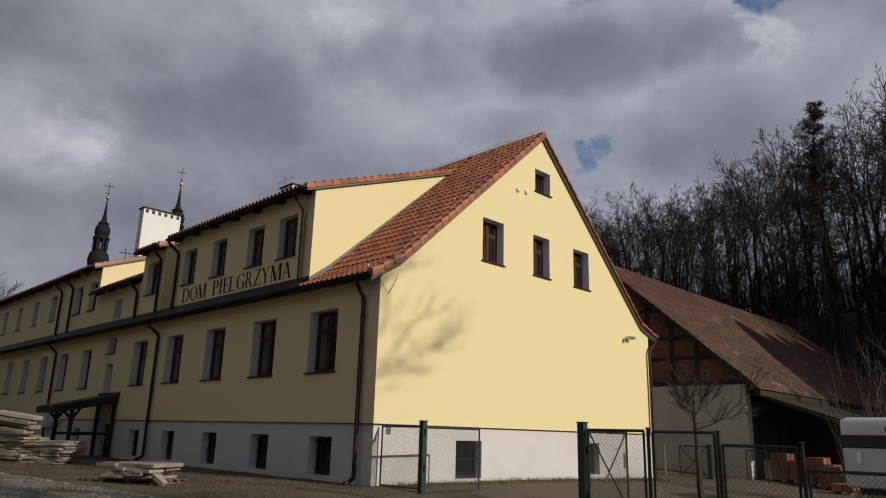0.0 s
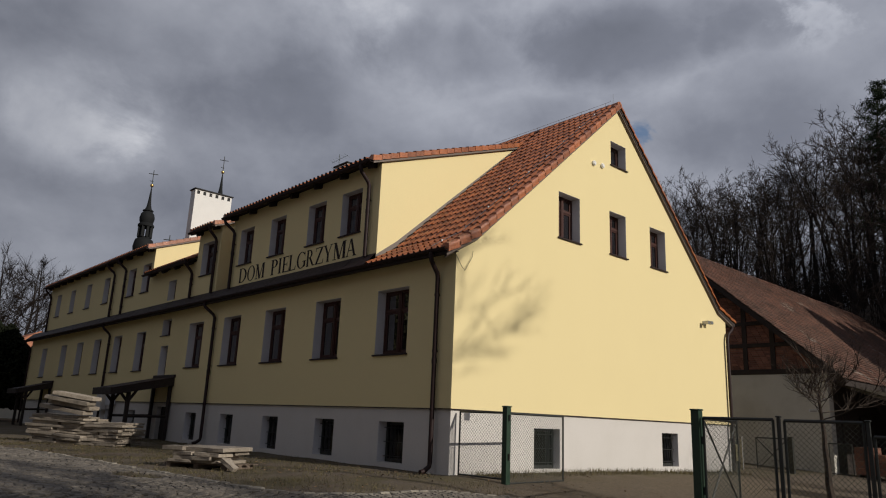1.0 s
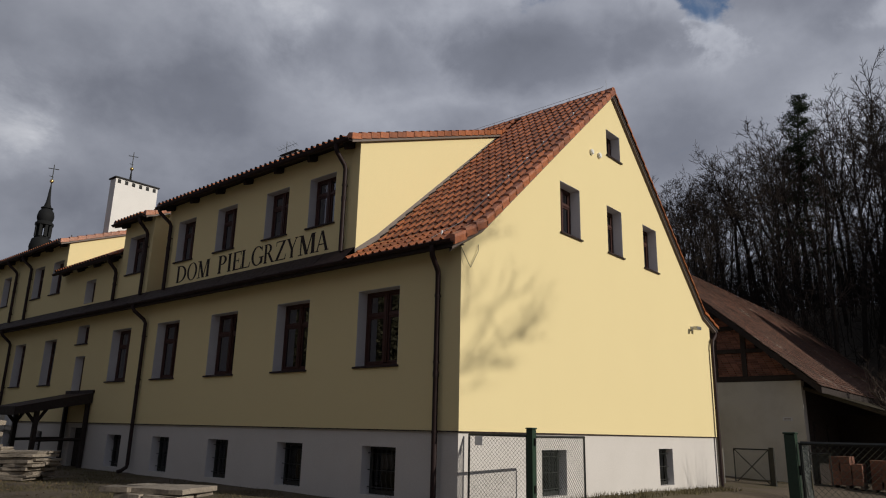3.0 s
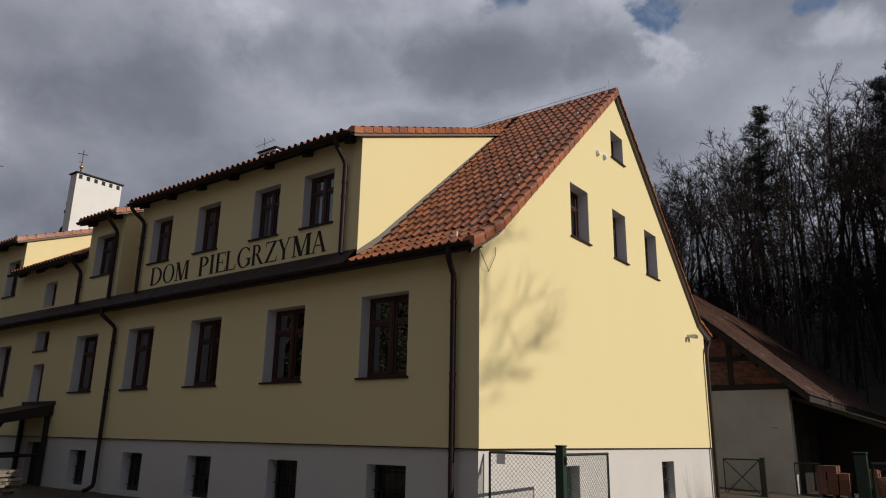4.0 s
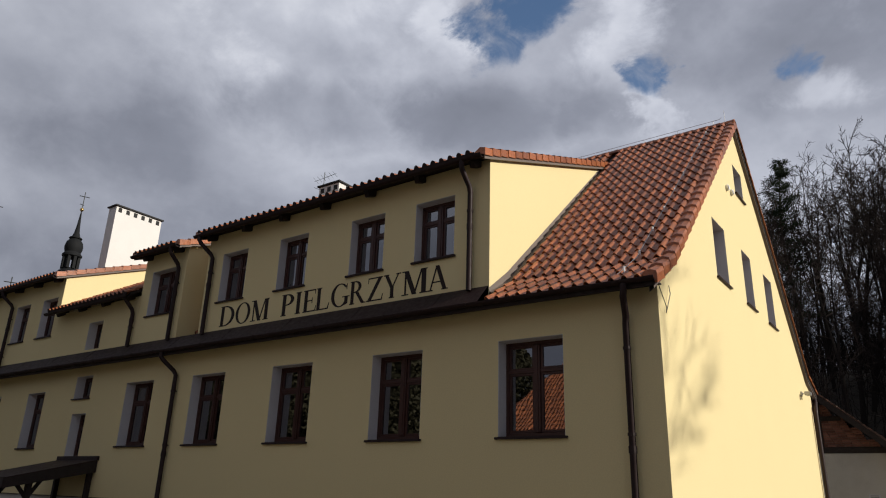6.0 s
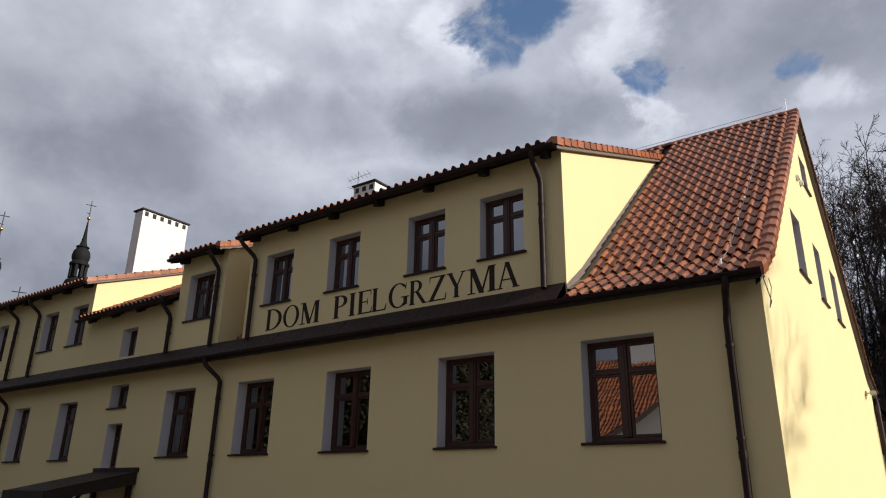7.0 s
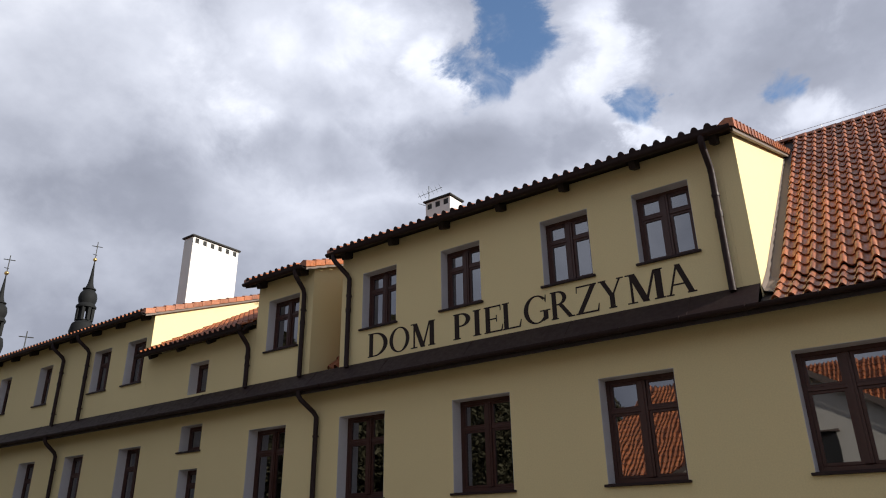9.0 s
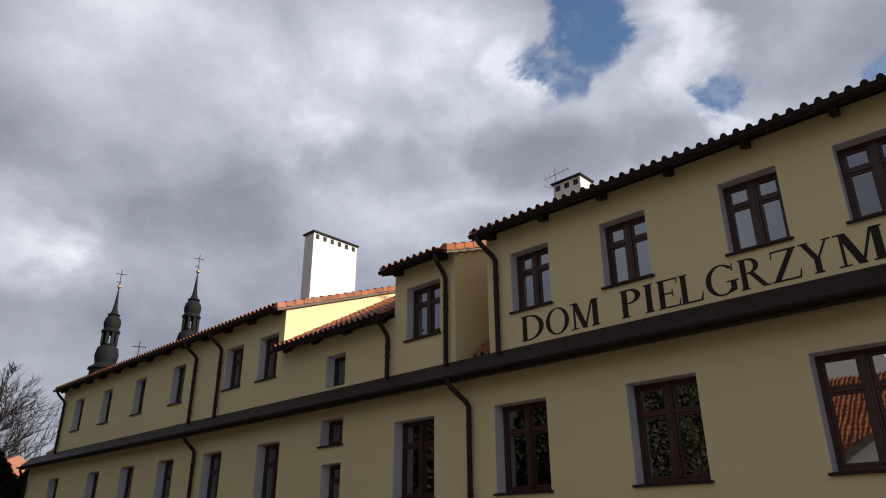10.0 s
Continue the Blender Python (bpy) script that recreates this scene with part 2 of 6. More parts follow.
MOSSY = material("mossy_old_boards", (0.048, 0.038, 0.027), 0.9, grain=0.3, stain=0.6, stain_scale=2.5, tint=(0.045, 0.050, 0.022), bump=0.5, spec=0.15)
LEAF = material("evergreen_leaves", (0.056, 0.052, 0.029), 0.7, grain=0.2, grain_scale=5, per_piece=0.15, island=True, spec=0.15)
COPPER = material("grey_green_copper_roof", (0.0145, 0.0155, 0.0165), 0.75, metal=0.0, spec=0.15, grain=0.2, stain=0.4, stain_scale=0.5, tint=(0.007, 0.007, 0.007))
GOLD = material("gilded_ball", (0.75, 0.5, 0.18), 0.3, metal=1.0)
LETTER = material("dark_brown_letter_paint", (0.030, 0.020, 0.018), 0.7, grain=0.15, spec=0.2)
VAN = material("white_trailer_skin", (0.60, 0.61, 0.64), 0.4, grain=0.04, stain=0.2)
NAVY = material("navy_trailer_band", (0.020, 0.022, 0.035), 0.45, grain=0.1)
RUBBER = material("black_rubber", (0.02, 0.02, 0.02), 0.85)
COBBLE = material("grey_granite_sett", (0.142, 0.124, 0.104), 0.8, grain=0.3, grain_scale=25, stain=0.4, stain_scale=0.6, tint=(0.07, 0.06, 0.05), bump=0.6, bump_scale=45, per_piece=0.3, island=True)
PLASTER = material("opposite_house_render", (0.60, 0.57, 0.50), 0.9, grain=0.05, stain=0.2)
SIGN = material("white_notice", (0.9, 0.9, 0.9), 0.5, grain=0.03)


def ground_material():
    """Packed earth with worn winter grass, dead leaves and pebbles."""
    m = bpy.data.materials.new("earth_and_winter_grass")
    m.use_nodes = True
    n, l = m.node_tree.nodes, m.node_tree.links
    b = n["Principled BSDF"]
    b.inputs["Roughness"].default_value = 0.95
    pos = n.new("ShaderNodeNewGeometry").outputs["Position"]

    def tex(scale, detail, rough):
        t = n.new("ShaderNodeTexNoise")
        t.inputs["Scale"].default_value, t.inputs["Detail"].default_value, t.inputs["Roughness"].default_value = scale, detail, rough
        l.new(pos, t.inputs["Vector"])
        return t.outputs[0]

    def ramp(value, pairs):
        r = n.new("ShaderNodeValToRGB")
        l.new(value, r.inputs[0])
        for el, (at, c) in zip(r.color_ramp.elements, pairs):
            el.position, el.color = at, (*c, 1)
        return r.outputs[0]

    earth = ramp(tex(14, 8, 0.7), [(0.3, (0.060, 0.044, 0.031)), (0.7, (0.165, 0.128, 0.092))])
    grass = ramp(tex(40, 6, 0.7), [(0.3, (0.044, 0.036, 0.016)), (0.7, (0.128, 0.100, 0.046))])
    mask = n.new("ShaderNodeMapRange")
    l.new(tex(0.9, 8, 0.65), mask.inputs[0])
    mask.inputs[1].default_value, mask.inputs[2].default_value = 0.42, 0.58
    sep = n.new("ShaderNodeSeparateXYZ")
    l.new(pos, sep.inputs[0])
    drive = n.new("ShaderNodeMapRange")
    l.new(sep.outputs[0], drive.inputs[0])
    for i, v in enumerate((0.7, 1.6, 1.0, 0.12)):
        drive.inputs[i + 1].default_value = v
    worn = n.new("ShaderNodeMath")
    worn.operation = "MULTIPLY"
    l.new(mask.outputs[0], worn.inputs[0])
    l.new(drive.outputs[0], worn.inputs[1])
    x = n.new("ShaderNodeMix")
    x.data_type = "RGBA"
    l.new(worn.outputs[0], x.inputs[0])
    l.new(earth, x.inputs[6])
    l.new(grass, x.inputs[7])
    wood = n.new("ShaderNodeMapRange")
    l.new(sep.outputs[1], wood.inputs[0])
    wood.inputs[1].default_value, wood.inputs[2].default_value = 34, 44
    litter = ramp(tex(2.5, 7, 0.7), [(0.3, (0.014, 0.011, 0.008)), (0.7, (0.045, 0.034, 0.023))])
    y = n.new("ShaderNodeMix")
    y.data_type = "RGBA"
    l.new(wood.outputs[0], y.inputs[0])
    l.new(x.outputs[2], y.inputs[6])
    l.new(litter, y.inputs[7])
    l.new(y.outputs[2], b.inputs["Base Color"])
    bp = n.new("ShaderNodeBump")
    bp.inputs["Strength"].default_value, bp.inputs["Distance"].default_value = 0.9, 0.03
    l.new(tex(25, 8, 0.75), bp.inputs["Height"])
    l.new(bp.outputs[0], b.inputs["Normal"])
    return m


GROUND = ground_material()


# ---- building helpers ----
class Geo:
    """Collects corners and faces of one mesh."""

    def __init__(self):
        self.v, self.f = [], []

    def face(self, *pts):
        i = len(self.v)
        self.v.extend(tuple(p) for p in pts)
        self.f.append(tuple(range(i, i + len(pts))))
        return self

    def box(self, a, b, m=None, cut=0.0):
        """A block from corner a to corner b, with chamfered upright and level edges where cut is given."""
        (x0, y0, z0), (x1, y1, z1) = a, b
        i = len(self.v)
        if not cut:
            pts = [(x, y, z) for z in (z0, z1) for y in (y0, y1) for x in (x0, x1)]
            fs = [(0, 2, 3, 1), (4, 5, 7, 6), (0, 1, 5, 4), (2, 6, 7, 3), (0, 4, 6, 2), (1, 3, 7, 5)]
        else:
            c = min(cut, (x1 - x0) * 0.4, (y1 - y0) * 0.4, (z1 - z0) * 0.4)
            pts = []
            for z, k in ((z0, c), (z0 + c, 0), (z1 - c, 0), (z1, c)):
                pts += [(x0 + k + (c if not k else 0) * 0, y0 + k, z), (x1 - k, y0 + k, z), (x1 - k, y1 - k, z), (x0 + k, y1 - k, z)]
            fs = [(3, 2, 1, 0), (12, 13, 14, 15)]
            for r in range(3):
                fs += [(4 * r + j, 4 * r + (j + 1) % 4, 4 * r + 4 + (j + 1) % 4, 4 * r + 4 + j) for j in range(4)]
        self.v.extend(tuple(m @ Vector(p)) if m else p for p in pts)
        self.f.extend(tuple(i + k for k in f) for f in fs)
        return self

    def tube(self, pts, radii, sides=8, cap=True):
        """A round bar along a line of points."""
        pts = [Vector(p) for p in pts]
        if isinstance(radii, (int, float)):
            radii = [radii] * len(pts)
        i, n = len(self.v), len(pts)
        side = None
        for k, p in enumerate(pts):
            d = (pts[min(k + 1, n - 1)] - pts[max(k - 1, 0)]).normalized()
            if side is None:
                side = d.cross(Vector((0, 0, 1)) if abs(d.z) < 0.9 else Vector((1, 0, 0))).normalized()
            side = (side - d * side.dot(d)).normalized()
            up = d.cross(side)
            for s in range(sides):
                a = 2 * math.pi * s / sides
                self.v.append(tuple(p + (side * math.cos(a) + up * math.sin(a)) * radii[k]))
        for k in range(n - 1):
            for s in range(sides):
                t = (s + 1) % sides
                self.f.append((i + k * sides + s, i + k * sides + t, i + (k + 1) * sides + t, i + (k + 1) * sides + s))
        if cap:
            self.f.append(tuple(i + s for s in reversed(range(sides))))
            self.f.append(tuple(i + (n - 1) * sides + s for s in range(sides)))
        return self

    def lathe(self, profile, centre, sides=16, phase=0.0):
        """A turned body: radius and height pairs about an upright axis."""
        i = len(self.v)
        for r, z in profile:
            for s in range(sides):
                a = 2 * math.pi * s / sides + phase
                self.v.append((centre[0] + r * math.cos(a), centre[1] + r * math.sin(a), centre[2] + z))
        for k in range(len(profile) - 1):
            for s in range(sides):
                t = (s + 1) % sides
                self.f.append((i + k * sides + s, i + k * sides + t, i + (k + 1) * sides + t, i + (k + 1) * sides + s))
        self.f.append(tuple(i + s for s in reversed(range(sides))))
        self.f.append(tuple(i + (len(profile) - 1) * sides + s for s in range(sides)))
        return self

    def mesh(self, name, mat, smooth_angle=None):
        me = bpy.data.meshes.new(name)
        me.from_pydata(self.v, [], self.f)
        me.materials.append(mat)
        if smooth_angle:
            me.shade_smooth()
            me.set_sharp_from_angle(angle=radians(smooth_angle))
        me.update()
        return me


def thing(name, at, label, category, group="", kind=""):
    """An Empty at the base of a thing."""
    ob = new(name)
    ob.location, ob.empty_display_size = at, 0.2
    return tagged(ob, label, category, group, kind)


def part(name, geo, mat, parent, label="", kind="", smooth_angle=None):
    """One mesh, given in world metres, under a thing or a part."""
    ob = new(name, geo.mesh(name, mat, smooth_angle) if isinstance(geo, Geo) else geo)
    ob.parent = parent
    base = parent
    while base.parent:
        base = base.parent
    if parent == base:
        ob.matrix_parent_inverse = Matrix.Translation(-Vector(base.location))
    return tagged(ob, label, kind=kind)


def single(name, geo, mat, label, category, group="", kind="", smooth_angle=None):
    """A thing that is one mesh."""
    return tagged(new(name, geo.mesh(name, mat, smooth_angle)), label, category, group, kind)


def wall_slab(us, top, bottom, holes, thick, m):
    """A wall with thickness and openings. u along it, v up, depth inward; m lays (u, depth, v) into the world."""
    g = Geo()

    def p(u, d, v):
        return tuple(m @ Vector((u, d, v)))

    us = sorted(set(round(u, 4) for u in us) | {round(h[i], 4) for h in holes for i in (0, 1)})
    for a, b in zip(us, us[1:]):
        mid = (a + b) / 2
        cover = sorted((h for h in holes if h[0] < mid < h[1]), key=lambda h: h[2])
        lo = (bottom(a), bottom(b))
        for h in cover + [None]:
            hi = (h[2], h[2]) if h else (top(a), top(b))
            g.face(p(a, 0, lo[0]), p(b, 0, lo[1]), p(b, 0, hi[1]), p(a, 0, hi[0]))
            g.face(p(a, thick, lo[0]), p(a, thick, hi[0]), p(b, thick, hi[1]), p(b, thick, lo[1]))
            if h:
                lo = (h[3], h[3])
        g.face(p(a, 0, top(a)), p(b, 0, top(b)), p(b, thick, top(b)), p(a, thick, top(a)))
        g.face(p(a, 0, bottom(a)), p(a, thick, bottom(a)), p(b, thick, bottom(b)), p(b, 0, bottom(b)))
    for u in (us[0], us[-1]):
        g.face(p(u, 0, bottom(u)), p(u, 0, top(u)), p(u, thick, top(u)), p(u, thick, bottom(u)))
    for u0, u1, v0, v1 in holes:
        g.face(p(u0, 0, v0), p(u0, 0, v1), p(u0, thick, v1), p(u0, thick, v0))
        g.face(p(u1, 0, v0), p(u1, thick, v0), p(u1, thick, v1), p(u1, 0, v1))
        g.face(p(u0, 0, v0), p(u0, thick, v0), p(u1, thick, v0), p(u1, 0, v0))
        g.face(p(u0, 0, v1), p(u1, 0, v1), p(u1, thick, v1), p(u0, thick, v1))
    return g


FACADE = Matrix(((1, 0, 0, 0), (0, 1, 0, 0), (0, 0, 1, 0), (0, 0, 0, 1)))            # u = x, depth = +y
GABLE = Matrix(((0, -1, 0, 0), (1, 0, 0, 0), (0, 0, 1, 0), (0, 0, 0, 1)))            # u = y, depth = -x


def window(house, hole, m, depth=0.255, sashes=2, transom=0.68, sill=True, label="", grille=False):
    """A recessed window: painted reveal, frame, panes and metal sill."""
    u0, u1, v0, v1 = hole
    frame_w, th = 0.065, 0.07
    g = Geo()

    def bar(gg, a, b, c=0.006):
        gg.box((a[0], a[1], a[2]), (b[0], b[1], b[2]), m, c)

    d0, d1 = depth, depth + th
    bar(g, (u0, d0, v0), (u0 + frame_w, d1, v1))
    bar(g, (u1 - frame_w, d0, v0), (u1, d1, v1))
    bar(g, (u0 + frame_w, d0 + 0.001, v1 - frame_w), (u1 - frame_w, d1, v1))
    bar(g, (u0 + frame_w, d0 + 0.001, v0), (u1 - frame_w, d1, v0 + frame_w + 0.02))
    win = part("window", g, FRAME if not grille else IRON, house, label)
    edges = [u0 + frame_w] + [u0 + (u1 - u0) * k / sashes for k in range(1, sashes)] + [u1 - frame_w]
    inner = (v0 + frame_w + 0.02, v1 - frame_w)
    tz = v0 + (v1 - v0) * transom if transom else None
    if sashes > 1:
        mg = Geo()
        for k in range(1, sashes):
            bar(mg, (edges[k] - 0.055, d0 - 0.018, inner[0] + 0.001), (edges[k] + 0.055, d1 - 0.012, inner[1] - 0.001), 0.012)
            bar(mg, (edges[k] - 0.018, d0 - 0.03, inner[0] + 0.004), (edges[k] + 0.018, d0 - 0.017, inner[1] - 0.004))
        part("mullion", mg, FRAME, win)
    for k in range(sashes):
        a, b = edges[k] + (0.055 if k else 0), edges[k + 1] - (0.055 if k < sashes - 1 else 0)
        levels = [inner[0], inner[1]] if not tz else [inner[0], tz, inner[1]]
        sg = Geo()
        s = 0.045
        for q, (lo, hi) in enumerate(zip(levels, levels[1:])):
            lo_, hi_ = lo + (0.022 if q else 0), hi - (0.022 if q < len(levels) - 2 else 0)
            if not grille:
                bar(sg, (a + 0.002, d0 + 0.012, lo_), (a + s, d1 - 0.006, hi_))
                bar(sg, (b - s, d0 + 0.012, lo_), (b - 0.002, d1 - 0.006, hi_))
                bar(sg, (a + s, d0 + 0.013, hi_ - s), (b - s, d1 - 0.006, hi_))
                bar(sg, (a + s, d0 + 0.013, lo_), (b - s, d1 - 0.006, lo_ + s))
            pg = Geo()
            pg.face(*(tuple(m @ Vector(c)) for c in ((a + 0.01, d0 + 0.035, lo_ + 0.01), (b - 0.01, d0 + 0.035, lo_ + 0.01), (b - 0.01, d0 + 0.035, hi_ - 0.01), (a + 0.01, d0 + 0.035, hi_ - 0.01))))
            part("pane", pg, CELLAR_GLASS if grille else GLASS, win)
        if tz and not grille:
            bar(sg, (a + 0.003, d0 - 0.006, tz - 0.03), (b - 0.003, d1 - 0.01, tz + 0.03), 0.008)
        if not grille:
            part("sash", sg, FRAME, win)
    if grille:
        gg = Geo()
        n = max(3, round((u1 - u0) / 0.13))
        for k in range(1, n):
            u = u0 + (u1 - u0) * k / n
            pts = [m @ Vector((u + 0.02 * math.sin(j * 1.3), d0 - 0.06, v0 + (v1 - v0) * j / 10)) for j in range(11)]
            gg.tube(pts, 0.008, 4)
        for z in (0.15, 0.5, 0.85):
            gg.tube([m @ Vector((u0, d0 - 0.06, v0 + (v1 - v0) * z)), m @ Vector((u1, d0 - 0.06, v0 + (v1 - v0) * z))], 0.009, 4)
        part("grille", gg, IRON, win, "wrought iron window grille")
    rg = Geo()
    t = 0.006
    bar(rg, (u0, 0.004, v0), (u0 + t, d0, v1), 0)
    bar(rg, (u1 - t, 0.004, v0), (u1, d0, v1), 0)
    bar(rg, (u0 + t, 0.004, v1 - t), (u1 - t, d0, v1), 0)
    part("reveal", rg, REVEAL, win, "light grey painted reveal")
    if sill:
        sg = Geo()
        sg.box((u0 - 0.045, -0.05, v0 - 0.035), (u1 + 0.045, -0.004, v0 + 0.004), m, 0.006)
        sg.box((u0 + 0.001, -0.004, v0 - 0.002), (u1 - 0.001, d0 + 0.01, v0 + 0.012), m)
        part("sill", sg, BROWN, win, "dark brown metal sill")
    return win


def tile_mesh(w=0.205, length=0.40):
    """One S-shaped clay pantile, u across, v up the slope, w out of the roof; its thick lower edge is undercut."""
    g = Geo()
    prof = []
    for k in range(11):
        q = k / 10
        h = 0.060 * math.sin(math.pi * q / 0.5) ** 0.8 if 0 < q < 0.5 else -0.026 * math.sin(math.pi * (q - 0.5) / 0.5)
        prof.append((q * w * 1.06 - 0.005, h))
    for y, lift_ in ((0.03, -0.010), (0.006, 0.016), (0, 0.033), (0.014, 0.040), (length, 0.0)):
        g.v.extend((a, y, h + lift_) for a, h in prof)
    k = len(prof)
    g.f = [(r * k + j, r * k + j + 1, (r + 1) * k + j + 1, (r + 1) * k + j) for r in range(4) for j in range(k - 1)]
    return g


def slope_matrix(origin, across, up):
    """Lays u, v and out-of-roof at a roof's corner."""
    a, u = Vector(across).normalized(), Vector(up).normalized()
    n = a.cross(u).normalized()
    m = Matrix((a, u, n)).transposed().to_4x4()
    m.translation = Vector(origin)
    return m


TILE_W, TILE_L = 0.202, 0.36


def tile_field(m, cols, rows, keep=lambda u, v: True, seed=1):
    """Many pantiles joined in one mesh."""
    rnd = random.Random(seed)
    t, g = tile_mesh(TILE_W), Geo()
    for r in range(rows):
        for c in range(cols):
            u, v = c * TILE_W, r * TILE_L
            if not keep(u, v):
                continue
            dz, i = rnd.uniform(-0.004, 0.004), len(g.v)
            g.v.extend(tuple(m @ Vector((x + u, y + v, z + dz))) for x, y, z in t.v)
            g.f.extend(tuple(i + k for k in f) for f in t.f)
    return g


# ---- ground ----
def ease(a, b, x):
    t = min(1.0, max(0.0, (x - a) / (b - a)))
    return t * t * (3 - 2 * t)


def ground_z(x, y):
    z = 0.17 - 0.30 * ease(0.0, 5.0, x)
    z += 0.28 * ease(-6.5, -10.0, y) * ease(7.0, -2.0, x)
    z -= 0.15 * ease(4.0, 14.0, y) * ease(-3.0, 1.0, x)
    z += 15.5 * ease(32, 78, y) * ease(-110, -45, x) + 4.0 * ease(78, 160, y) * ease(-110, -45, x)
    return z


def ground_sheet():
    near = [k * 0.5 for k in range(-60, 41)]
    far = [-900, -600, -400, -300, -220, -160, -120, -90, -70, -55, -45, -38, -33]
    xs = far + near + [24, 30, 38, 48, 60, 80, 110, 160, 240, 400, 600, 900]
    ys = [-900, -500, -300, -200, -120, -80, -55, -40, -30, -25] + [k * 0.5 for k in range(-42, 61)] + [33 + 3 * k for k in range(18)] + [95, 110, 130, 160, 220, 300, 500, 900]
    me = bpy.data.meshes.new("ground")
    vs = []
    for y in ys:
        for x in xs:
            z = ground_z(x, y)
            if abs(x) < 40 and -40 < y < 40:
                z += 0.03 * noise.noise((x * 0.7, y * 0.7, 0)) + 0.015 * noise.noise((x * 2.3, y * 2.3, 4))
            vs.append((x, y, z))
    w = len(xs)
    me.from_pydata(vs, [], [(r * w + c, r * w + c + 1, (r + 1) * w + c + 1, (r + 1) * w + c) for r in range(len(ys) - 1) for c in range(w - 1)])
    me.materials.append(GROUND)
    me.shade_smooth()
    return tagged(new("ground", me), "packed earth yard with thin winter grass and dead leaves", "ground", kind="structure")


ground_sheet()

# ---- the long yellow house ----
LEFT, DEPTH = -36.75, 12.75
RIDGE_Y, RIDGE_Z = 6.45, 10.76
EAVE_Y, KICK_Y, KICK_Z = -0.36, 0.62, 5.56
EAVE_Z = 4.97
house = thing("guest_house", (-18.6, 6.3, 0.15), "long yellow rendered guest house with red tiled roof", "house")


def roof_front(y):
    """Upper face of the main roof's front slope, with its flatter foot."""
    if y < KICK_Y:
        return EAVE_Z + (y - EAVE_Y) / (KICK_Y - EAVE_Y) * (KICK_Z - EAVE_Z)
    return KICK_Z + (y - KICK_Y) / (RIDGE_Y - KICK_Y) * (RIDGE_Z - KICK_Z)


BACK_KICK_Y, BACK_KICK_Z = 2 * RIDGE_Y - 0.72, 5.36


def roof_any(y):
    """Both slopes; the back one is a little lower at its foot."""
    if y <= RIDGE_Y:
        return roof_front(y)
    if y < BACK_KICK_Y:
        return BACK_KICK_Z + (BACK_KICK_Y - y) / (BACK_KICK_Y - RIDGE_Y) * (RIDGE_Z - BACK_KICK_Z)
    return BACK_KICK_Z - (y - BACK_KICK_Y) / (13.26 - BACK_KICK_Y) * (BACK_KICK_Z - EAVE_Z)


WINDOW_V = (2.755, 4.345)
RIGHTS_LOW = [-1.582, -4.405, -7.243, -10.047, -12.837, -18.30, -21.10, -23.88, -26.58, -29.35, -33.15]
low_holes = []
for k, r in enumerate(RIGHTS_LOW):
    low_holes.append((r - (1.21 if k < 5 else 1.02), r, *WINDOW_V))
stair_holes = [(-16.63, -15.79, 4.05, 4.665), (-16.52, -15.80, 2.45, 3.64)]
facade = wall_slab([LEFT, -0.421], lambda u: 4.98, lambda u: 1.52, low_holes + stair_holes, 0.42, FACADE)
part("facade_wall", facade, YELLOW, house, "shaded yellow rendered front wall")

base_holes = [(r - w, r, 0.285, 1.2) for r, w in ((-1.56, 0.94), (-4.36, 0.90), (-7.18, 0.9), (-9.95, 0.9), (-12.66, 0.9), (-18.4, 0.8), (-21.2, 0.8))]
door_hole = (-16.15, -15.25, 0.12, 1.36)
plinth = wall_slab([LEFT, -0.437], lambda u: 1.52, lambda u: -0.5, base_holes + [door_hole], 0.4, FACADE @ Matrix.Translation((0, 0.035, 0)))
part("front_plinth", plinth, PLINTH, house, "grey painted front plinth")

gable_holes = [(3.645, 4.57, 6.05, 7.315), (5.968, 6.80, 6.05, 7.32), (8.098, 8.995, 6.05, 7.31), (6.085, 6.875, 8.76, 9.51)]
breaks = [0.0, KICK_Y, RIDGE_Y, BACK_KICK_Y, DEPTH]
gable = wall_slab(breaks, lambda u: roof_any(u) - 0.13, lambda u: 1.52, gable_holes, 0.42, GABLE)
part("gable_wall", gable, YELLOW, house, "sunlit yellow rendered gable wall")
gbase_holes = [(2.765, 3.75, 0.25, 1.188), (8.476, 9.375, 0.245, 1.19)]
gbase = wall_slab([0.035, DEPTH - 0.03], lambda u: 1.52, lambda u: -0.6, gbase_holes, 0.4, GABLE @ Matrix.Translation((0, 0.035, 0)))
part("gable_plinth", gbase, PLINTH, house, "grey painted gable plinth with faint stains")
drip = Geo().box((LEFT, -0.012, 1.505), (0.012, 0.034, 1.524)).box((-0.034, 0.04, 1.505), (0.012, DEPTH, 1.524))
part("drip_edge", drip, BROWN, house, "thin dark drip edge above the plinth")
back = Geo().box((LEFT, DEPTH - 0.4, -0.6), (-0.425, DEPTH, 5.0)).box((LEFT, 0.44, -0.6), (LEFT + 0.4, DEPTH - 0.41, 5.0))
part("back_wall", back, YELLOW, house)
part("left_gable_wall", wall_slab(breaks, lambda u: roof_any(u) - 0.13, lambda u: 5.0, [], 0.4, GABLE @ Matrix.Translation((0, -LEFT - 0.4, 0))), YELLOW, house)
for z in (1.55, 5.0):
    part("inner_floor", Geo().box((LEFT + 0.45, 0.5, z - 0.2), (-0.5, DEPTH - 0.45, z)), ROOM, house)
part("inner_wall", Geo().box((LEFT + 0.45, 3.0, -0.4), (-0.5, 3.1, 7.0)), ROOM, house)
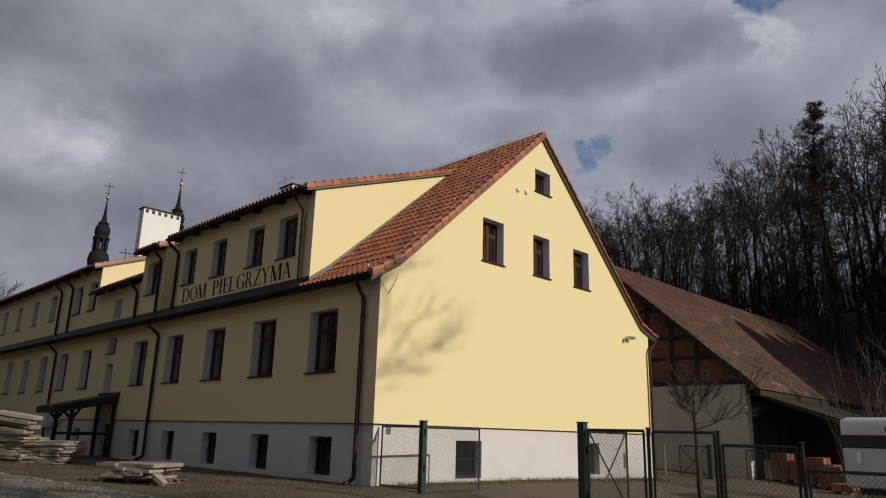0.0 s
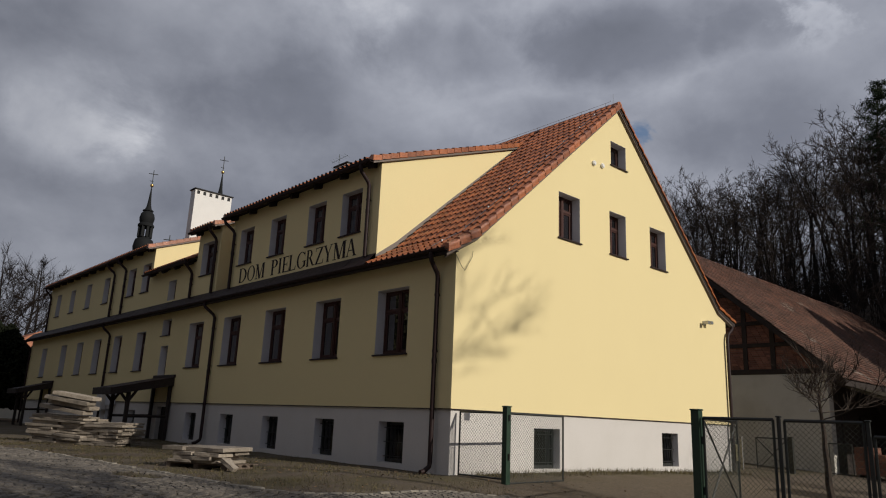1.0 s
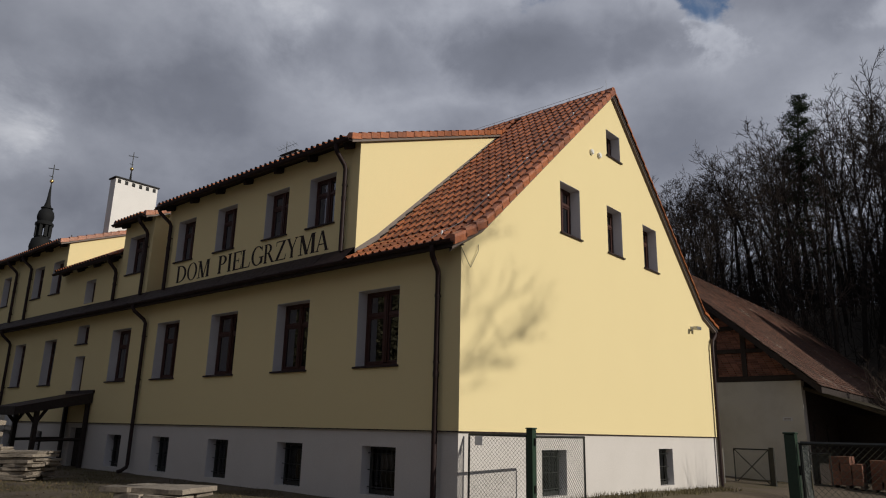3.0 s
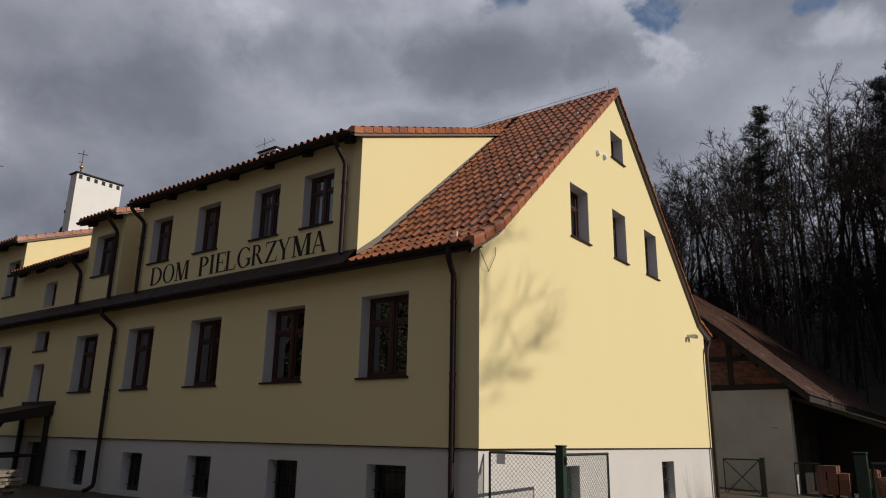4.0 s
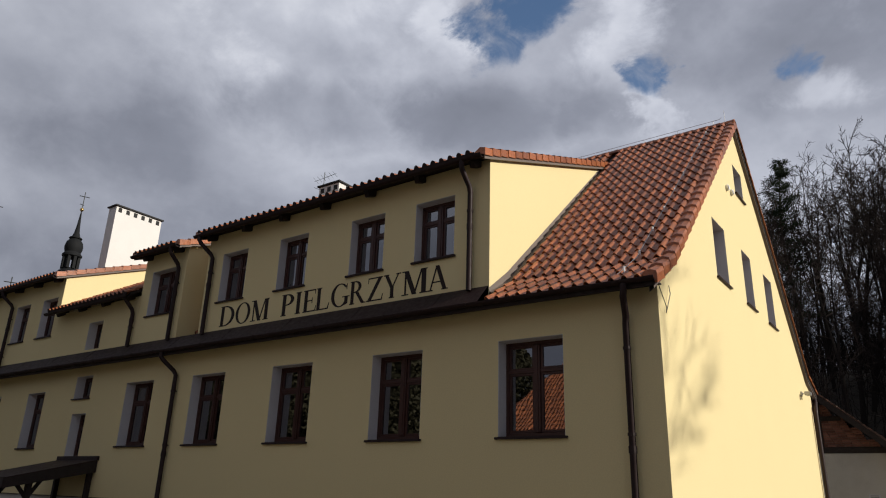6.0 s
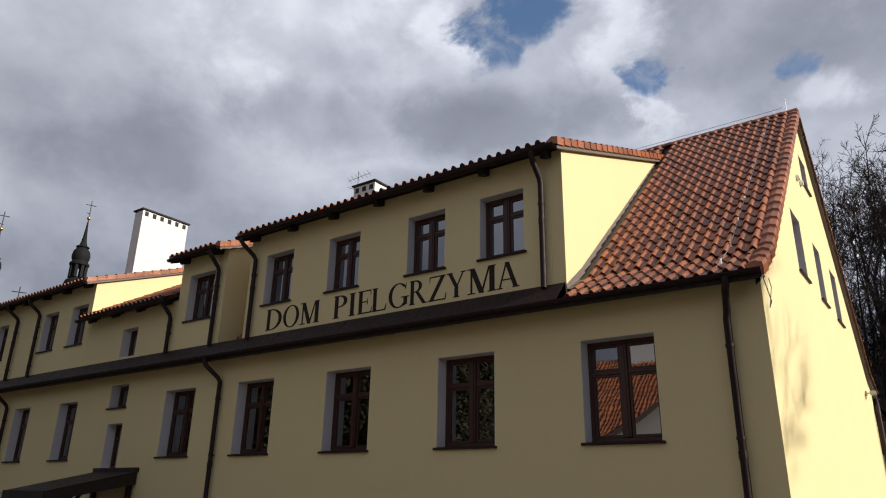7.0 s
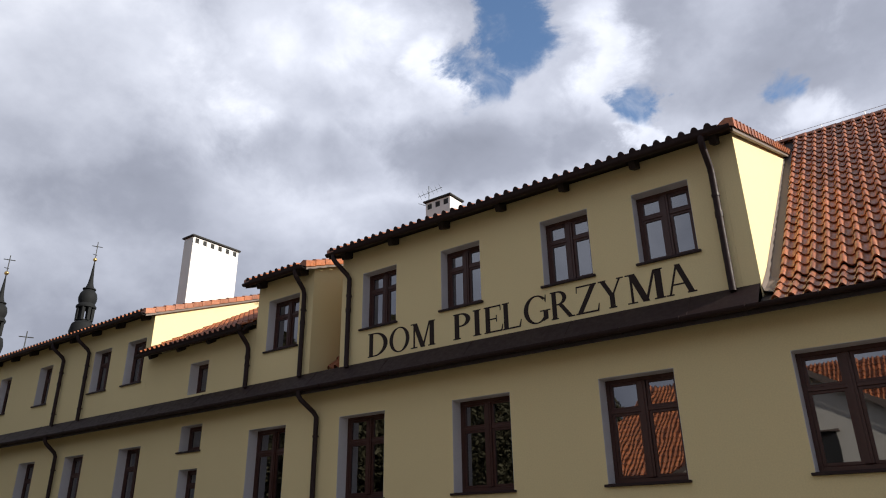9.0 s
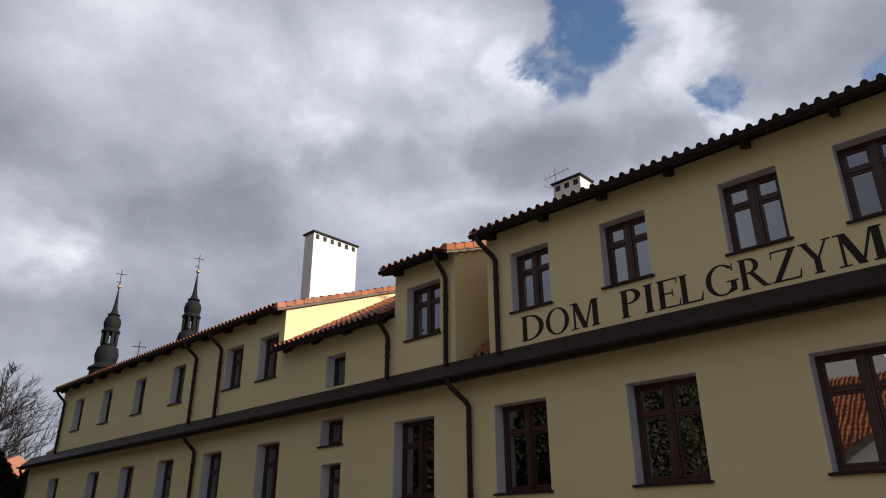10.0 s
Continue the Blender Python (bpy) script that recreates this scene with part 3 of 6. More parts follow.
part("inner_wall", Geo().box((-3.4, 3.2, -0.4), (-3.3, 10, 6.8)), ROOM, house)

for h in low_holes:
    window(house, h, FACADE, label="two-sash dark brown window in the shaded front")
window(house, stair_holes[0], FACADE, sashes=1, transom=None, label="small square stair window")
window(house, stair_holes[1], FACADE, sashes=1, transom=0.7, sill=False, label="narrow stair window above the canopy")
for h in gable_holes[:3]:
    window(house, h, GABLE, depth=0.265, label="dark brown gable window with deep reveal")
window(house, gable_holes[3], GABLE, depth=0.265, sashes=1, transom=None, label="small attic window in the gable")
for h in base_holes:
    window(house, h, FACADE @ Matrix.Translation((0, 0.035, 0)), depth=0.24, sashes=1, transom=None, sill=False, grille=True, label="barred cellar window")
for h in gbase_holes:
    window(house, h, GABLE @ Matrix.Translation((0, 0.035, 0)), depth=0.2, sashes=1, transom=None, sill=False, grille=True, label="barred cellar window in the gable plinth")
dg = Geo().box((door_hole[0], 0.2, 0.1), (door_hole[1], 0.26, 1.36), None, 0.01)
for k in range(5):
    dg.box((door_hole[0] + 0.05 + k * 0.16, 0.185, 0.15), (door_hole[0] + 0.19 + k * 0.16, 0.198, 1.3), None, 0.004)
part("cellar_door", dg, WOOD, house, "dark boarded cellar door")

# upper storey: three wide dormers and a lower lean-to between them
UP_V = (6.065, 7.295)
DORMERS = [(-11.32, -2.98, 7.86), (-14.10, -12.22, 7.80), (-34.35, -18.5, 7.93)]
SHED = (-18.5, -14.10, 6.73)
SLOPE = 0.372
up_holes = {0: [(-4.71, -3.765), (-6.44, -5.51), (-8.66, -7.74), (-10.72, -9.79)], 1: [(-13.71, -12.66)],
            2: [(-19.68, -18.76), (-21.44, -20.52), (-24.75, -23.93), (-27.50, -26.70), (-30.24, -29.42), (-32.90, -32.05)]}


def meet(z0, slope):
    """How far back a dormer's roof plane meets the main slope."""
    k = (RIDGE_Z - KICK_Z) / (RIDGE_Y - KICK_Y)
    return (z0 + slope * 0.32 - KICK_Z + k * KICK_Y) / (k - slope)


def dormer_sides(x, z0, slope, inward, name, label=""):
    """The triangular cheek of a dormer; inward is the way to its inside."""
    yb = meet(z0, slope)
    g = Geo()
    prof = [(0.0, 4.985), (KICK_Y, KICK_Z - 0.1), (yb, z0 + slope * (yb + 0.32) - 0.13), (0.0, z0 + slope * 0.32 - 0.13)]
    a = [(x, y, z) for y, z in prof]
    b = [(x + inward * 0.25, y, z) for y, z in prof]
    g.face(*a)
    g.face(*reversed(b))
    for i in range(4):
        j = (i + 1) % 4
        g.face(a[i], a[j], b[j], b[i])
    return part(name, g, YELLOW, house, label)


def shed_roof(x0, x1, z0, slope, name, verge=(True, True), seed=3):
    """A flat-pitched tiled roof over a dormer: boards, tiles, verge tiles and rafter ends."""
    yb = meet(z0, slope) + 0.25
    top = lambda y: z0 + slope * (y + 0.32)
    g = Geo()
    for dx0, dx1, d in ((x0, x1, 0.10),):
        lo = [(dx0, -0.30, top(-0.30) - d), (dx1, -0.30, top(-0.30) - d), (dx1, yb, top(yb) - d), (dx0, yb, top(yb) - d)]
        hi = [(x, y, z + d - 0.03) for x, y, z in lo]
        g.face(*reversed(lo))
        g.face(*hi)
        for i in range(4):
            j = (i + 1) % 4
            g.face(lo[i], lo[j], hi[j], hi[i])
    roof = part(name, g, WOOD, house, "low-pitched red tiled dormer roof")
    m = slope_matrix((x0 + 0.02, -0.36, top(-0.36) - 0.022), (1, 0, 0), (0, 1, slope))
    cols, rows = int((x1 - x0) / TILE_W), int(math.hypot(yb, slope * yb) / TILE_L) + 1
    part("roof_tiles", tile_field(m, cols, rows, seed=seed), TILE_FIELD, roof, kind="stuff", smooth_angle=50)
    # brown scallops added before the tile ends, giving their backlit shade as colour
    end_shade = Geo()
    for c in range(cols):
        u0 = c * TILE_W - 0.006
        arch = [(u0 - 0.004 + 0.122 * q / 8, 0.046 + 0.064 * math.sin(math.pi * q / 8) ** 0.7 if 0 < q < 8 else 0.044) for q in range(9)]
        ring_ = [(u0 - 0.005, -0.03)] + arch + [(u0 + TILE_W - 0.005, 0.040), (u0 + TILE_W - 0.005, -0.03)]
        end_shade.face(*(tuple(m @ Vector((a, -0.010, b))) for a, b in ring_))
        end_shade.face(*(tuple(m @ Vector((a, -0.001, b))) for a, b in reversed(ring_)))
    part("eaves_comb", end_shade, BROWN, roof, "added dark scallops that stand for shade at the tile ends", kind="stuff")
    for on, x, s in ((verge[0], x0, -1), (verge[1], x1, 1)):
        if not on:
            continue
        n = int(math.hypot(yb + 0.36, slope * yb) / 0.30)
        for k in range(n):
            y = -0.38 + k * (yb + 0.3) / n
            y2 = y + (yb + 0.3) / n + 0.03
            v = Geo()
            a0, a1 = x + (0.06 if s > 0 else -0.06), x - (0.16 if s > 0 else -0.16)
            xs = sorted((a0, a1))
            lower = [(xs[0], y, top(y) + 0.005), (xs[1], y, top(y) + 0.005), (xs[1], y2, top(y2) - 0.01), (xs[0], y2, top(y2) - 0.01)]
            ridge_x = a0 - s * 0.10
            v.v = lower + [(ridge_x, y, top(y) + 0.085), (ridge_x, y2, top(y2) + 0.05), (a0 + s * 0.016, y, top(y) - 0.095), (a0, y2, top(y2) - 0.115), (a0 + s * 0.014, y, top(y) + 0.055), (a0, y2, top(y2) + 0.022)]
            o, o2 = (1, 2) if s < 0 else (0, 3)
            v.f = [(o, o2, 5, 4), (4, 5, 9, 8), (8, 9, 7, 6), (o, 4, 8, 6)]
            part("verge_tile", v, TILE, roof)
        b = Geo()
        xa = x + s * 0.04
        b.face((xa, -0.34, top(-0.34) - 0.165), (xa, yb - 0.3, top(yb - 0.3) - 0.165), (xa, yb - 0.3, top(yb - 0.3) - 0.05), (xa, -0.34, top(-0.34) - 0.05))
        b.face((xa - s * 0.05, -0.34, top(-0.34) - 0.165), (xa - s * 0.05, yb - 0.3, top(yb - 0.3) - 0.165), (xa, yb - 0.3, top(yb - 0.3) - 0.165), (xa, -0.34, top(-0.34) - 0.165))
        part("bargeboard", b, FLASH, roof, "grey-brown bargeboard")
    n = max(2, round((x1 - x0) / 1.22))
    for k in range(n):
        x = x0 + 0.3 + (x1 - x0 - 0.6) * k / (n - 1)
        r = Geo()
        mm = Matrix.Translation((x, 0, top(0) - 0.10)) @ pose(0, 0, 0, math.degrees(math.atan(slope)))
        r.box((-0.055, -0.29, -0.15), (0.055, 0.05, 0.0), mm, 0.012)
        part("rafter_end", r, WOOD, roof)
    gut = Geo()
    prof = [(0.065 * math.cos(a), 0.065 * math.sin(a)) for a in [math.pi + math.pi * j / 8 for j in range(9)]]
    prof += [(0.058 * math.cos(a), 0.058 * math.sin(a)) for a in [2 * math.pi - math.pi * j / 8 for j in range(9)]]
    yc, zc = -0.40, top(-0.40) - 0.06
    for x in (x0 - 0.04, x1 + 0.02):
        gut.v.extend((x, yc + a, zc + b) for a, b in prof)
    c = len(prof)
    gut.f = [(j, (j + 1) % c, c + (j + 1) % c, c + j) for j in range(c)] + [tuple(range(c)), tuple(range(2 * c - 1, c - 1, -1))]
    part("gutter", gut, BROWN, roof, "dark brown half-round gutter", smooth_angle=50)
    return roof


for k, (x0, x1, z0) in enumerate(DORMERS):
    holes = [(a, b, *UP_V) for a, b in up_holes[k]]
    g = wall_slab([x0 + 0.254, x1 - 0.254], lambda u, z=z0: z + SLOPE * 0.32 - 0.13, lambda u: 4.985, holes, 0.4, FACADE)
    part("dormer_wall", g, YELLOW, house, "shaded yellow dormer front")
    for h in holes:
        window(house, h, FACADE, depth=0.215, transom=0.68, label="two-sash dark brown dormer window")
    dormer_sides(x1 - 0.002, z0, SLOPE, -1, "dormer_cheek", "sunlit yellow dormer side")
    dormer_sides(x0 + 0.002, z0, SLOPE, 1, "dormer_cheek")
    shed_roof(x0 - 0.07, x1 + 0.05, z0, SLOPE, "dormer_roof", seed=11 + k)
sx0, sx1, sz = SHED
part("lean_to_wall", wall_slab([sx0 + 0.004, sx1 - 0.004], lambda u: sz + 0.30 * 0.32 - 0.13, lambda u: 4.985, [(-16.56, -15.81, 5.42, 6.215)], 0.4, FACADE), YELLOW, house, "shaded yellow wall between the dormers")
window(house, (-16.56, -15.81, 5.42, 6.215), FACADE, sashes=1, transom=None, sill=False, label="small window above the skirt roof")
shed_roof(sx0 + 0.06, sx1 - 0.02, sz, 0.57, "lean_to_roof", verge=(False, False), seed=21)

# main roof: boards, then tiles on the stretch between the big dormer and the gable
VERGE_X = 0.09
rg = Geo()


def roof_strip(g, x0, x1, ys, d0=0.03, d1=0.14):
    for ya, yb in zip(ys, ys[1:]):
        za, zb = roof_any(ya), roof_any(yb)
        for d in (d0, d1):
            g.face((x0, ya, za - d), (x1, ya, za - d), (x1, yb, zb - d), (x0, yb, zb - d))
        for x in (x0, x1):
            g.face((x, ya, za - d0), (x, yb, zb - d0), (x, yb, zb - d1), (x, ya, za - d1))
    for y in (ys[0], ys[-1]):
        z = roof_any(y)
        g.face((x0, y, z - d0), (x1, y, z - d0), (x1, y, z - d1), (x0, y, z - d1))


roof_strip(rg, LEFT - 0.1, VERGE_X, [EAVE_Y, KICK_Y, RIDGE_Y, BACK_KICK_Y, 13.28])
roof = part("main_roof", rg, WOOD, house, "steep red clay tiled roof with flared eaves")
x_start = DORMERS[0][1] + 0.16
cols = int((VERGE_X - x_start) / TILE_W)
foot = slope_matrix((x_start, EAVE_Y - 0.05, EAVE_Z - 0.035), (1, 0, 0), (0, KICK_Y - EAVE_Y, KICK_Z - EAVE_Z))
foot_rows = 3
steep = slope_matrix((x_start, KICK_Y - 0.07, KICK_Z - 0.03), (1, 0, 0), (0, RIDGE_Y - KICK_Y, RIDGE_Z - KICK_Z))
steep_rows = int(math.hypot(RIDGE_Y - KICK_Y, RIDGE_Z - KICK_Z) / TILE_L) + 1
one_tile = tile_mesh(TILE_W).mesh("tile", TILE, 50)
rnd = random.Random(5)
count = 0
for m, rows, v0 in ((foot, foot_rows, 0), (steep, steep_rows, 0)):
    for r in range(rows):
        for c in range(cols):
            t = new("tile", one_tile)
            t.parent = roof
            t.matrix_basis = m @ Matrix.Translation((c * TILE_W + rnd.uniform(-0.003, 0.003), r * TILE_L, rnd.uniform(-0.004, 0.004))) @ pose(0, 0, 0, rnd.uniform(-0.5, 0.5), rnd.uniform(-0.4, 0.4), rnd.uniform(-0.6, 0.6))
            count += 1
# the rest of the front slope, in the gaps beside and above the dormers
rest = Geo()
for x0, x1, from_v in ((-12.2, -11.34, 0), (LEFT - 0.05, -34.4, 0), (-34.35, -3.0, 13)):
    m = slope_matrix((x0, KICK_Y - 0.07, KICK_Z - 0.03), (1, 0, 0), (0, RIDGE_Y - KICK_Y, RIDGE_Z - KICK_Z))
    g = tile_field(m, int((x1 - x0) / TILE_W), steep_rows, keep=lambda u, v, f=from_v: v / TILE_L >= f, seed=31)
    i = len(rest.v)
    rest.v.extend(g.v)
    rest.f.extend(tuple(i + k for k in f) for f in g.f)
part("roof_tiles", rest, TILE_FIELD, roof, kind="stuff", smooth_angle=50)

# verge tiles up both edges of the gable, and the ridge
def verge_run(ya, za, yb, zb, cheek=0.15):
    n = max(1, round(math.hypot(yb - ya, zb - za) / 0.34))
    for k in range(n):
        y, z = ya + (yb - ya) * k / n, za + (zb - za) * k / n
        y2, z2 = ya + (yb - ya) * (k + 1.1) / n, za + (zb - za) * (k + 1.1) / n
        v = Geo()
        sec = [(-0.19, 0.0), (-0.15, 0.05), (-0.06, 0.07), (0.03, 0.04), (0.045, -0.02), (0.045, -cheek), (0.02, -cheek)]
        for yy, zz, up in ((y, z, 0.042), (y2, z2, -0.004)):
            v.v.extend((VERGE_X + a, yy, zz + b + up) for a, b in sec)
        q = len(sec)
        v.f = [(j, j + 1, q + j + 1, q + j) for j in range(q - 1)] + [tuple(range(q))]
        part("verge_tile", v, TILE, roof)


verge_run(EAVE_Y, EAVE_Z, KICK_Y, KICK_Z)
verge_run(KICK_Y, KICK_Z, RIDGE_Y, RIDGE_Z)
verge_run(13.3, EAVE_Z, BACK_KICK_Y, BACK_KICK_Z, 0.06)
verge_run(BACK_KICK_Y, BACK_KICK_Z, RIDGE_Y, RIDGE_Z, 0.06)
n = 110
for k in range(n):
    xa = VERGE_X - (VERGE_X - LEFT) * k / n
    if xa < -14:
        break
    v = Geo()
    q = 7
    for x, rr in ((xa + 0.02, 0.115), (xa - 0.38, 0.10)):
        v.v.extend((x, RIDGE_Y + rr * math.cos(math.pi * j / (q - 1)), RIDGE_Z - 0.02 + rr * 1.0 * math.sin(math.pi * j / (q - 1))) for j in range(q))
    v.f = [(j, j + 1, q + j + 1, q + j) for j in range(q - 1)] + [tuple(range(q))]
    part("ridge_tile", v, TILE, roof, smooth_angle=50)
barge = Geo()
for ya, za, yb, zb in ((EAVE_Y, EAVE_Z, KICK_Y, KICK_Z), (KICK_Y, KICK_Z, RIDGE_Y, RIDGE_Z), (13.2, EAVE_Z + 0.02, BACK_KICK_Y, BACK_KICK_Z), (BACK_KICK_Y, BACK_KICK_Z, RIDGE_Y, RIDGE_Z)):
    for d0, d1 in ((0.12, 0.24),):
        barge.face((0.004, ya, za - d0), (0.004, yb, zb - d0), (0.004, yb, zb - d1), (0.004, ya, za - d1))
        barge.face((0.075, ya, za - d0), (0.075, yb, zb - d0), (0.075, yb, zb - d1 + 0.05), (0.075, ya, za - d1 + 0.05))
        barge.face((0.004, ya, za - d1), (0.004, yb, zb - d1), (0.075, yb, zb - d1 + 0.05), (0.075, ya, za - d1 + 0.05))
part("verge_soffit", barge, FLASH, house, "narrow brown soffit under the verge")
# flashing beside the big dormer's cheek
fl = Geo()
ym = meet(DORMERS[0][2], SLOPE)
xr = DORMERS[0][1]
for (ya, ha), (yb, hb) in zip(((-0.02, 0.14), (KICK_Y, 0.22), (2.4, 0.18)), ((KICK_Y, 0.22), (2.4, 0.18), (ym - 0.1, 0.11))):
    za, zb = roof_front(ya), roof_front(yb)
    fl.face((xr + 0.004, ya, za + ha), (xr + 0.004, yb, zb + hb), (xr + 0.02, yb, zb + 0.06), (xr + 0.02, ya, za + 0.06))
    fl.face((xr + 0.02, ya, za + 0.06), (xr + 0.02, yb, zb + 0.06), (xr + 0.17, yb, zb + 0.01), (xr + 0.17, ya, za + 0.01))
part("flashing", fl, FLASH, house, "folded sheet flashing at the dormer foot")

# skirt roof, fascia and gutter along the whole front
sk = Geo()
for xa, xb in ((LEFT - 0.15, -3.0),):
    sk.face((xa, EAVE_Y, 4.99), (xb, EAVE_Y, 4.99), (xb, -0.004, 5.36), (xa, -0.004, 5.36))
    for x in (xa, xb):
        sk.face((x, EAVE_Y, 4.96), (x, -0.004, 4.96), (x, -0.004, 5.36), (x, EAVE_Y, 4.99))
sk.face((LEFT - 0.15, EAVE_Y, 4.96), (-3.0, EAVE_Y, 4.96), (-3.0, EAVE_Y, 4.99), (LEFT - 0.15, EAVE_Y, 4.99))
sk.face((-3.0, EAVE_Y, 4.95), (-3.0, -0.004, 4.95), (-3.0, -0.004, 5.36), (-3.0, EAVE_Y, 4.99))
for k in range(17):
    x = LEFT + (k + 0.5) * (-3.0 - LEFT) / 17
    sk.tube([(x, EAVE_Y + 0.01, 4.995), (x, -0.01, 5.362)], 0.006, 4)
part("skirt_roof", sk, BROWN, house, "dark brown sheet metal skirt roof")
fa = Geo().box((LEFT - 0.15, EAVE_Y + 0.03, 4.90), (VERGE_X - 0.02, EAVE_Y + 0.06, 4.958)).box((LEFT - 0.15, EAVE_Y + 0.06, 4.925), (VERGE_X - 0.02, -0.004, 4.945))
part("eaves_box", fa, WOOD, house, "dark eaves board")


def gutter_run(x0, x1, yc, zc, r=0.075):
    g = Geo()
    prof = [(r * math.cos(a), r * math.sin(a)) for a in [math.pi + math.pi * j / 8 for j in range(9)]]
    prof += [((r - 0.007) * math.cos(a), (r - 0.007) * math.sin(a)) for a in [2 * math.pi - math.pi * j / 8 for j in range(9)]]
    for x in (x0, x1):
        g.v.extend((x, yc + a, zc + b) for a, b in prof)
    c = len(prof)
    g.f = [(j, (j + 1) % c, c + (j + 1) % c, c + j) for j in range(c)] + [tuple(range(c)), tuple(range(2 * c - 1, c - 1, -1))]
    return g


part("gutter", gutter_run(LEFT - 0.2, VERGE_X + 0.02, EAVE_Y - 0.045, 4.955, 0.066), BROWN, house, "dark brown half-round gutter", smooth_angle=50)
for k in range(40):
    x = -0.4 - k * 0.92
    gb = Geo().tube([(x, EAVE_Y + 0.02, 4.975), (x, EAVE_Y - 0.116, 4.965), (x, EAVE_Y - 0.118, 4.93), (x, EAVE_Y - 0.045, 4.883), (x, EAVE_Y + 0.03, 4.90)], 0.007, 4)
    part("gutter_bracket", gb, BROWN, house)


def downpipe(x, z_top, z_low, y_gut=EAVE_Y - 0.055, foot=False, dx=0.0, y_wall=-0.09, label="dark brown round downpipe"):
    pts = [(x - dx, y_gut, z_top), (x - dx, y_gut, z_top - 0.10), (x - dx * 0.8, y_gut * 0.9 + y_wall * 0.1, z_top - 0.18), (x - dx * 0.2, y_wall + (y_gut - y_wall) * 0.12, z_top - 0.42), (x, y_wall, z_top - 0.52), (x, y_wall, z_low + (0.22 if foot else 0))]
    if foot:
        pts += [(x, y_wall - 0.02, z_low + 0.14), (x, y_wall - 0.16, z_low + 0.05), (x, y_wall - 0.26, z_low + 0.03)]
    g = Geo().tube(pts, 0.052, 10)
    p = part("downpipe", g, BROWN, house, label, smooth_angle=45)
    z = z_top - 0.9
    while z > z_low + 0.3:
        c = Geo().tube([(x, y_wall, z - 0.022), (x, y_wall, z + 0.022)], 0.062, 10).box((x - 0.012, y_wall, z - 0.012), (x + 0.012, 0.0, z + 0.012))
        part("pipe_clip", c, BROWN, p)
        z -= 1.25
    j = Geo().tube([(x, y_wall, (z_top + z_low) / 2 - 0.05), (x, y_wall, (z_top + z_low) / 2 + 0.05)], 0.06, 10)
    part("pipe_socket", j, BROWN, p)
    return p


downpipe(-0.49, 4.90, 0.17, foot=True, dx=-0.12)
downpipe(-11.82, 4.90, 0.2, foot=True, dx=0.22)
downpipe(-22.5, 4.90, 0.2, dx=0.1)
downpipe(LEFT + 0.2, 4.90, 0.2)
for x, zt, dx in ((-3.36, 7.74, 0.0), (-11.03, 7.74, 0.2), (-12.42, 7.70, 0.0), (-14.22, 6.72, 0.0), (-21.62, 7.80, 0.2), (-23.12, 7.80, 0.2), (-33.9, 7.80, 0.1)):
    downpipe(x, zt, 5.30, y_gut=-0.40, dx=dx)
bp_ = Geo().tube([(0.02, 13.2, 4.9), (0.06, 13.1, 4.72), (0.10, 12.70, 4.5), (0.10, 12.63, 4.3), (0.10, 12.63, 0.0)], 0.055, 10)
part("downpipe", bp_, BROWN, house, "dark brown downpipe at the back corner", smooth_angle=45)

# chimneys
def chimney(x0, x1, y0, y1, z0, z1, label, holes_x=0, holes_y=0):
    c = part("chimney", Geo().box((x0, y0, z0), (x1, y1, z1), None, 0.012), WHITE, house, label)
    part("cap", Geo().box((x0 - 0.06, y0 - 0.06, z1), (x1 + 0.06, y1 + 0.06, z1 + 0.06), None, 0.01), BLACK, c, "thin dark cap slab")
    for k in range(holes_x):
        y = y0 + (y1 - y0) * (k + 0.5) / holes_x
        part("flue_hole", Geo().box((x1 - 0.05, y - 0.07, z1 - 0.21), (x1 + 0.004, y + 0.07, z1 - 0.04)), BLACK, c)
    for k in range(holes_y):
        x = x0 + (x1 - x0) * (k + 0.5) / holes_y
        part("flue_hole", Geo().box((x - 0.08, y0 - 0.004, z1 - 0.24), (x + 0.08, y0 + 0.05, z1 - 0.07)), BLACK, c)
    return c


chimney(-21.0, -20.5, 2.13, 3.98, 8.0, 11.53, "tall broad white rendered chimney", holes_x=6)
small = chimney(-12.72, -11.82, 4.80, 5.40, 9.0, 11.42, "small white chimney with an aerial", holes_x=0, holes_y=3)
ant = Geo().tube([(-12.75, 5.0, 10.9), (-12.75, 5.0, 12.1)], 0.012, 5).tube([(-13.05, 4.85, 11.75), (-12.35, 5.15, 12.0)], 0.008, 4)
for k in range(6):
    q = k / 5
    cx, cy, cz = -13.0 + 0.6 * q, 4.87 + 0.26 * q, 11.77 + 0.22 * q
    ant.tube([(cx - 0.1, cy + 0.22, cz), (cx + 0.1, cy - 0.22, cz)], 0.005, 3)
ant.tube([(-12.75, 5.0, 11.4), (-13.0, 4.8, 11.5)], 0.008, 4)
part("aerial", ant, WIRE, house, "thin television aerial")
part("roof_hatch", Geo().box((-23.0, 1.0, 8.3), (-22.3, 1.9, 8.62), pose(0, 0, 0), 0.02), BROWN, house, "small roof hatch")

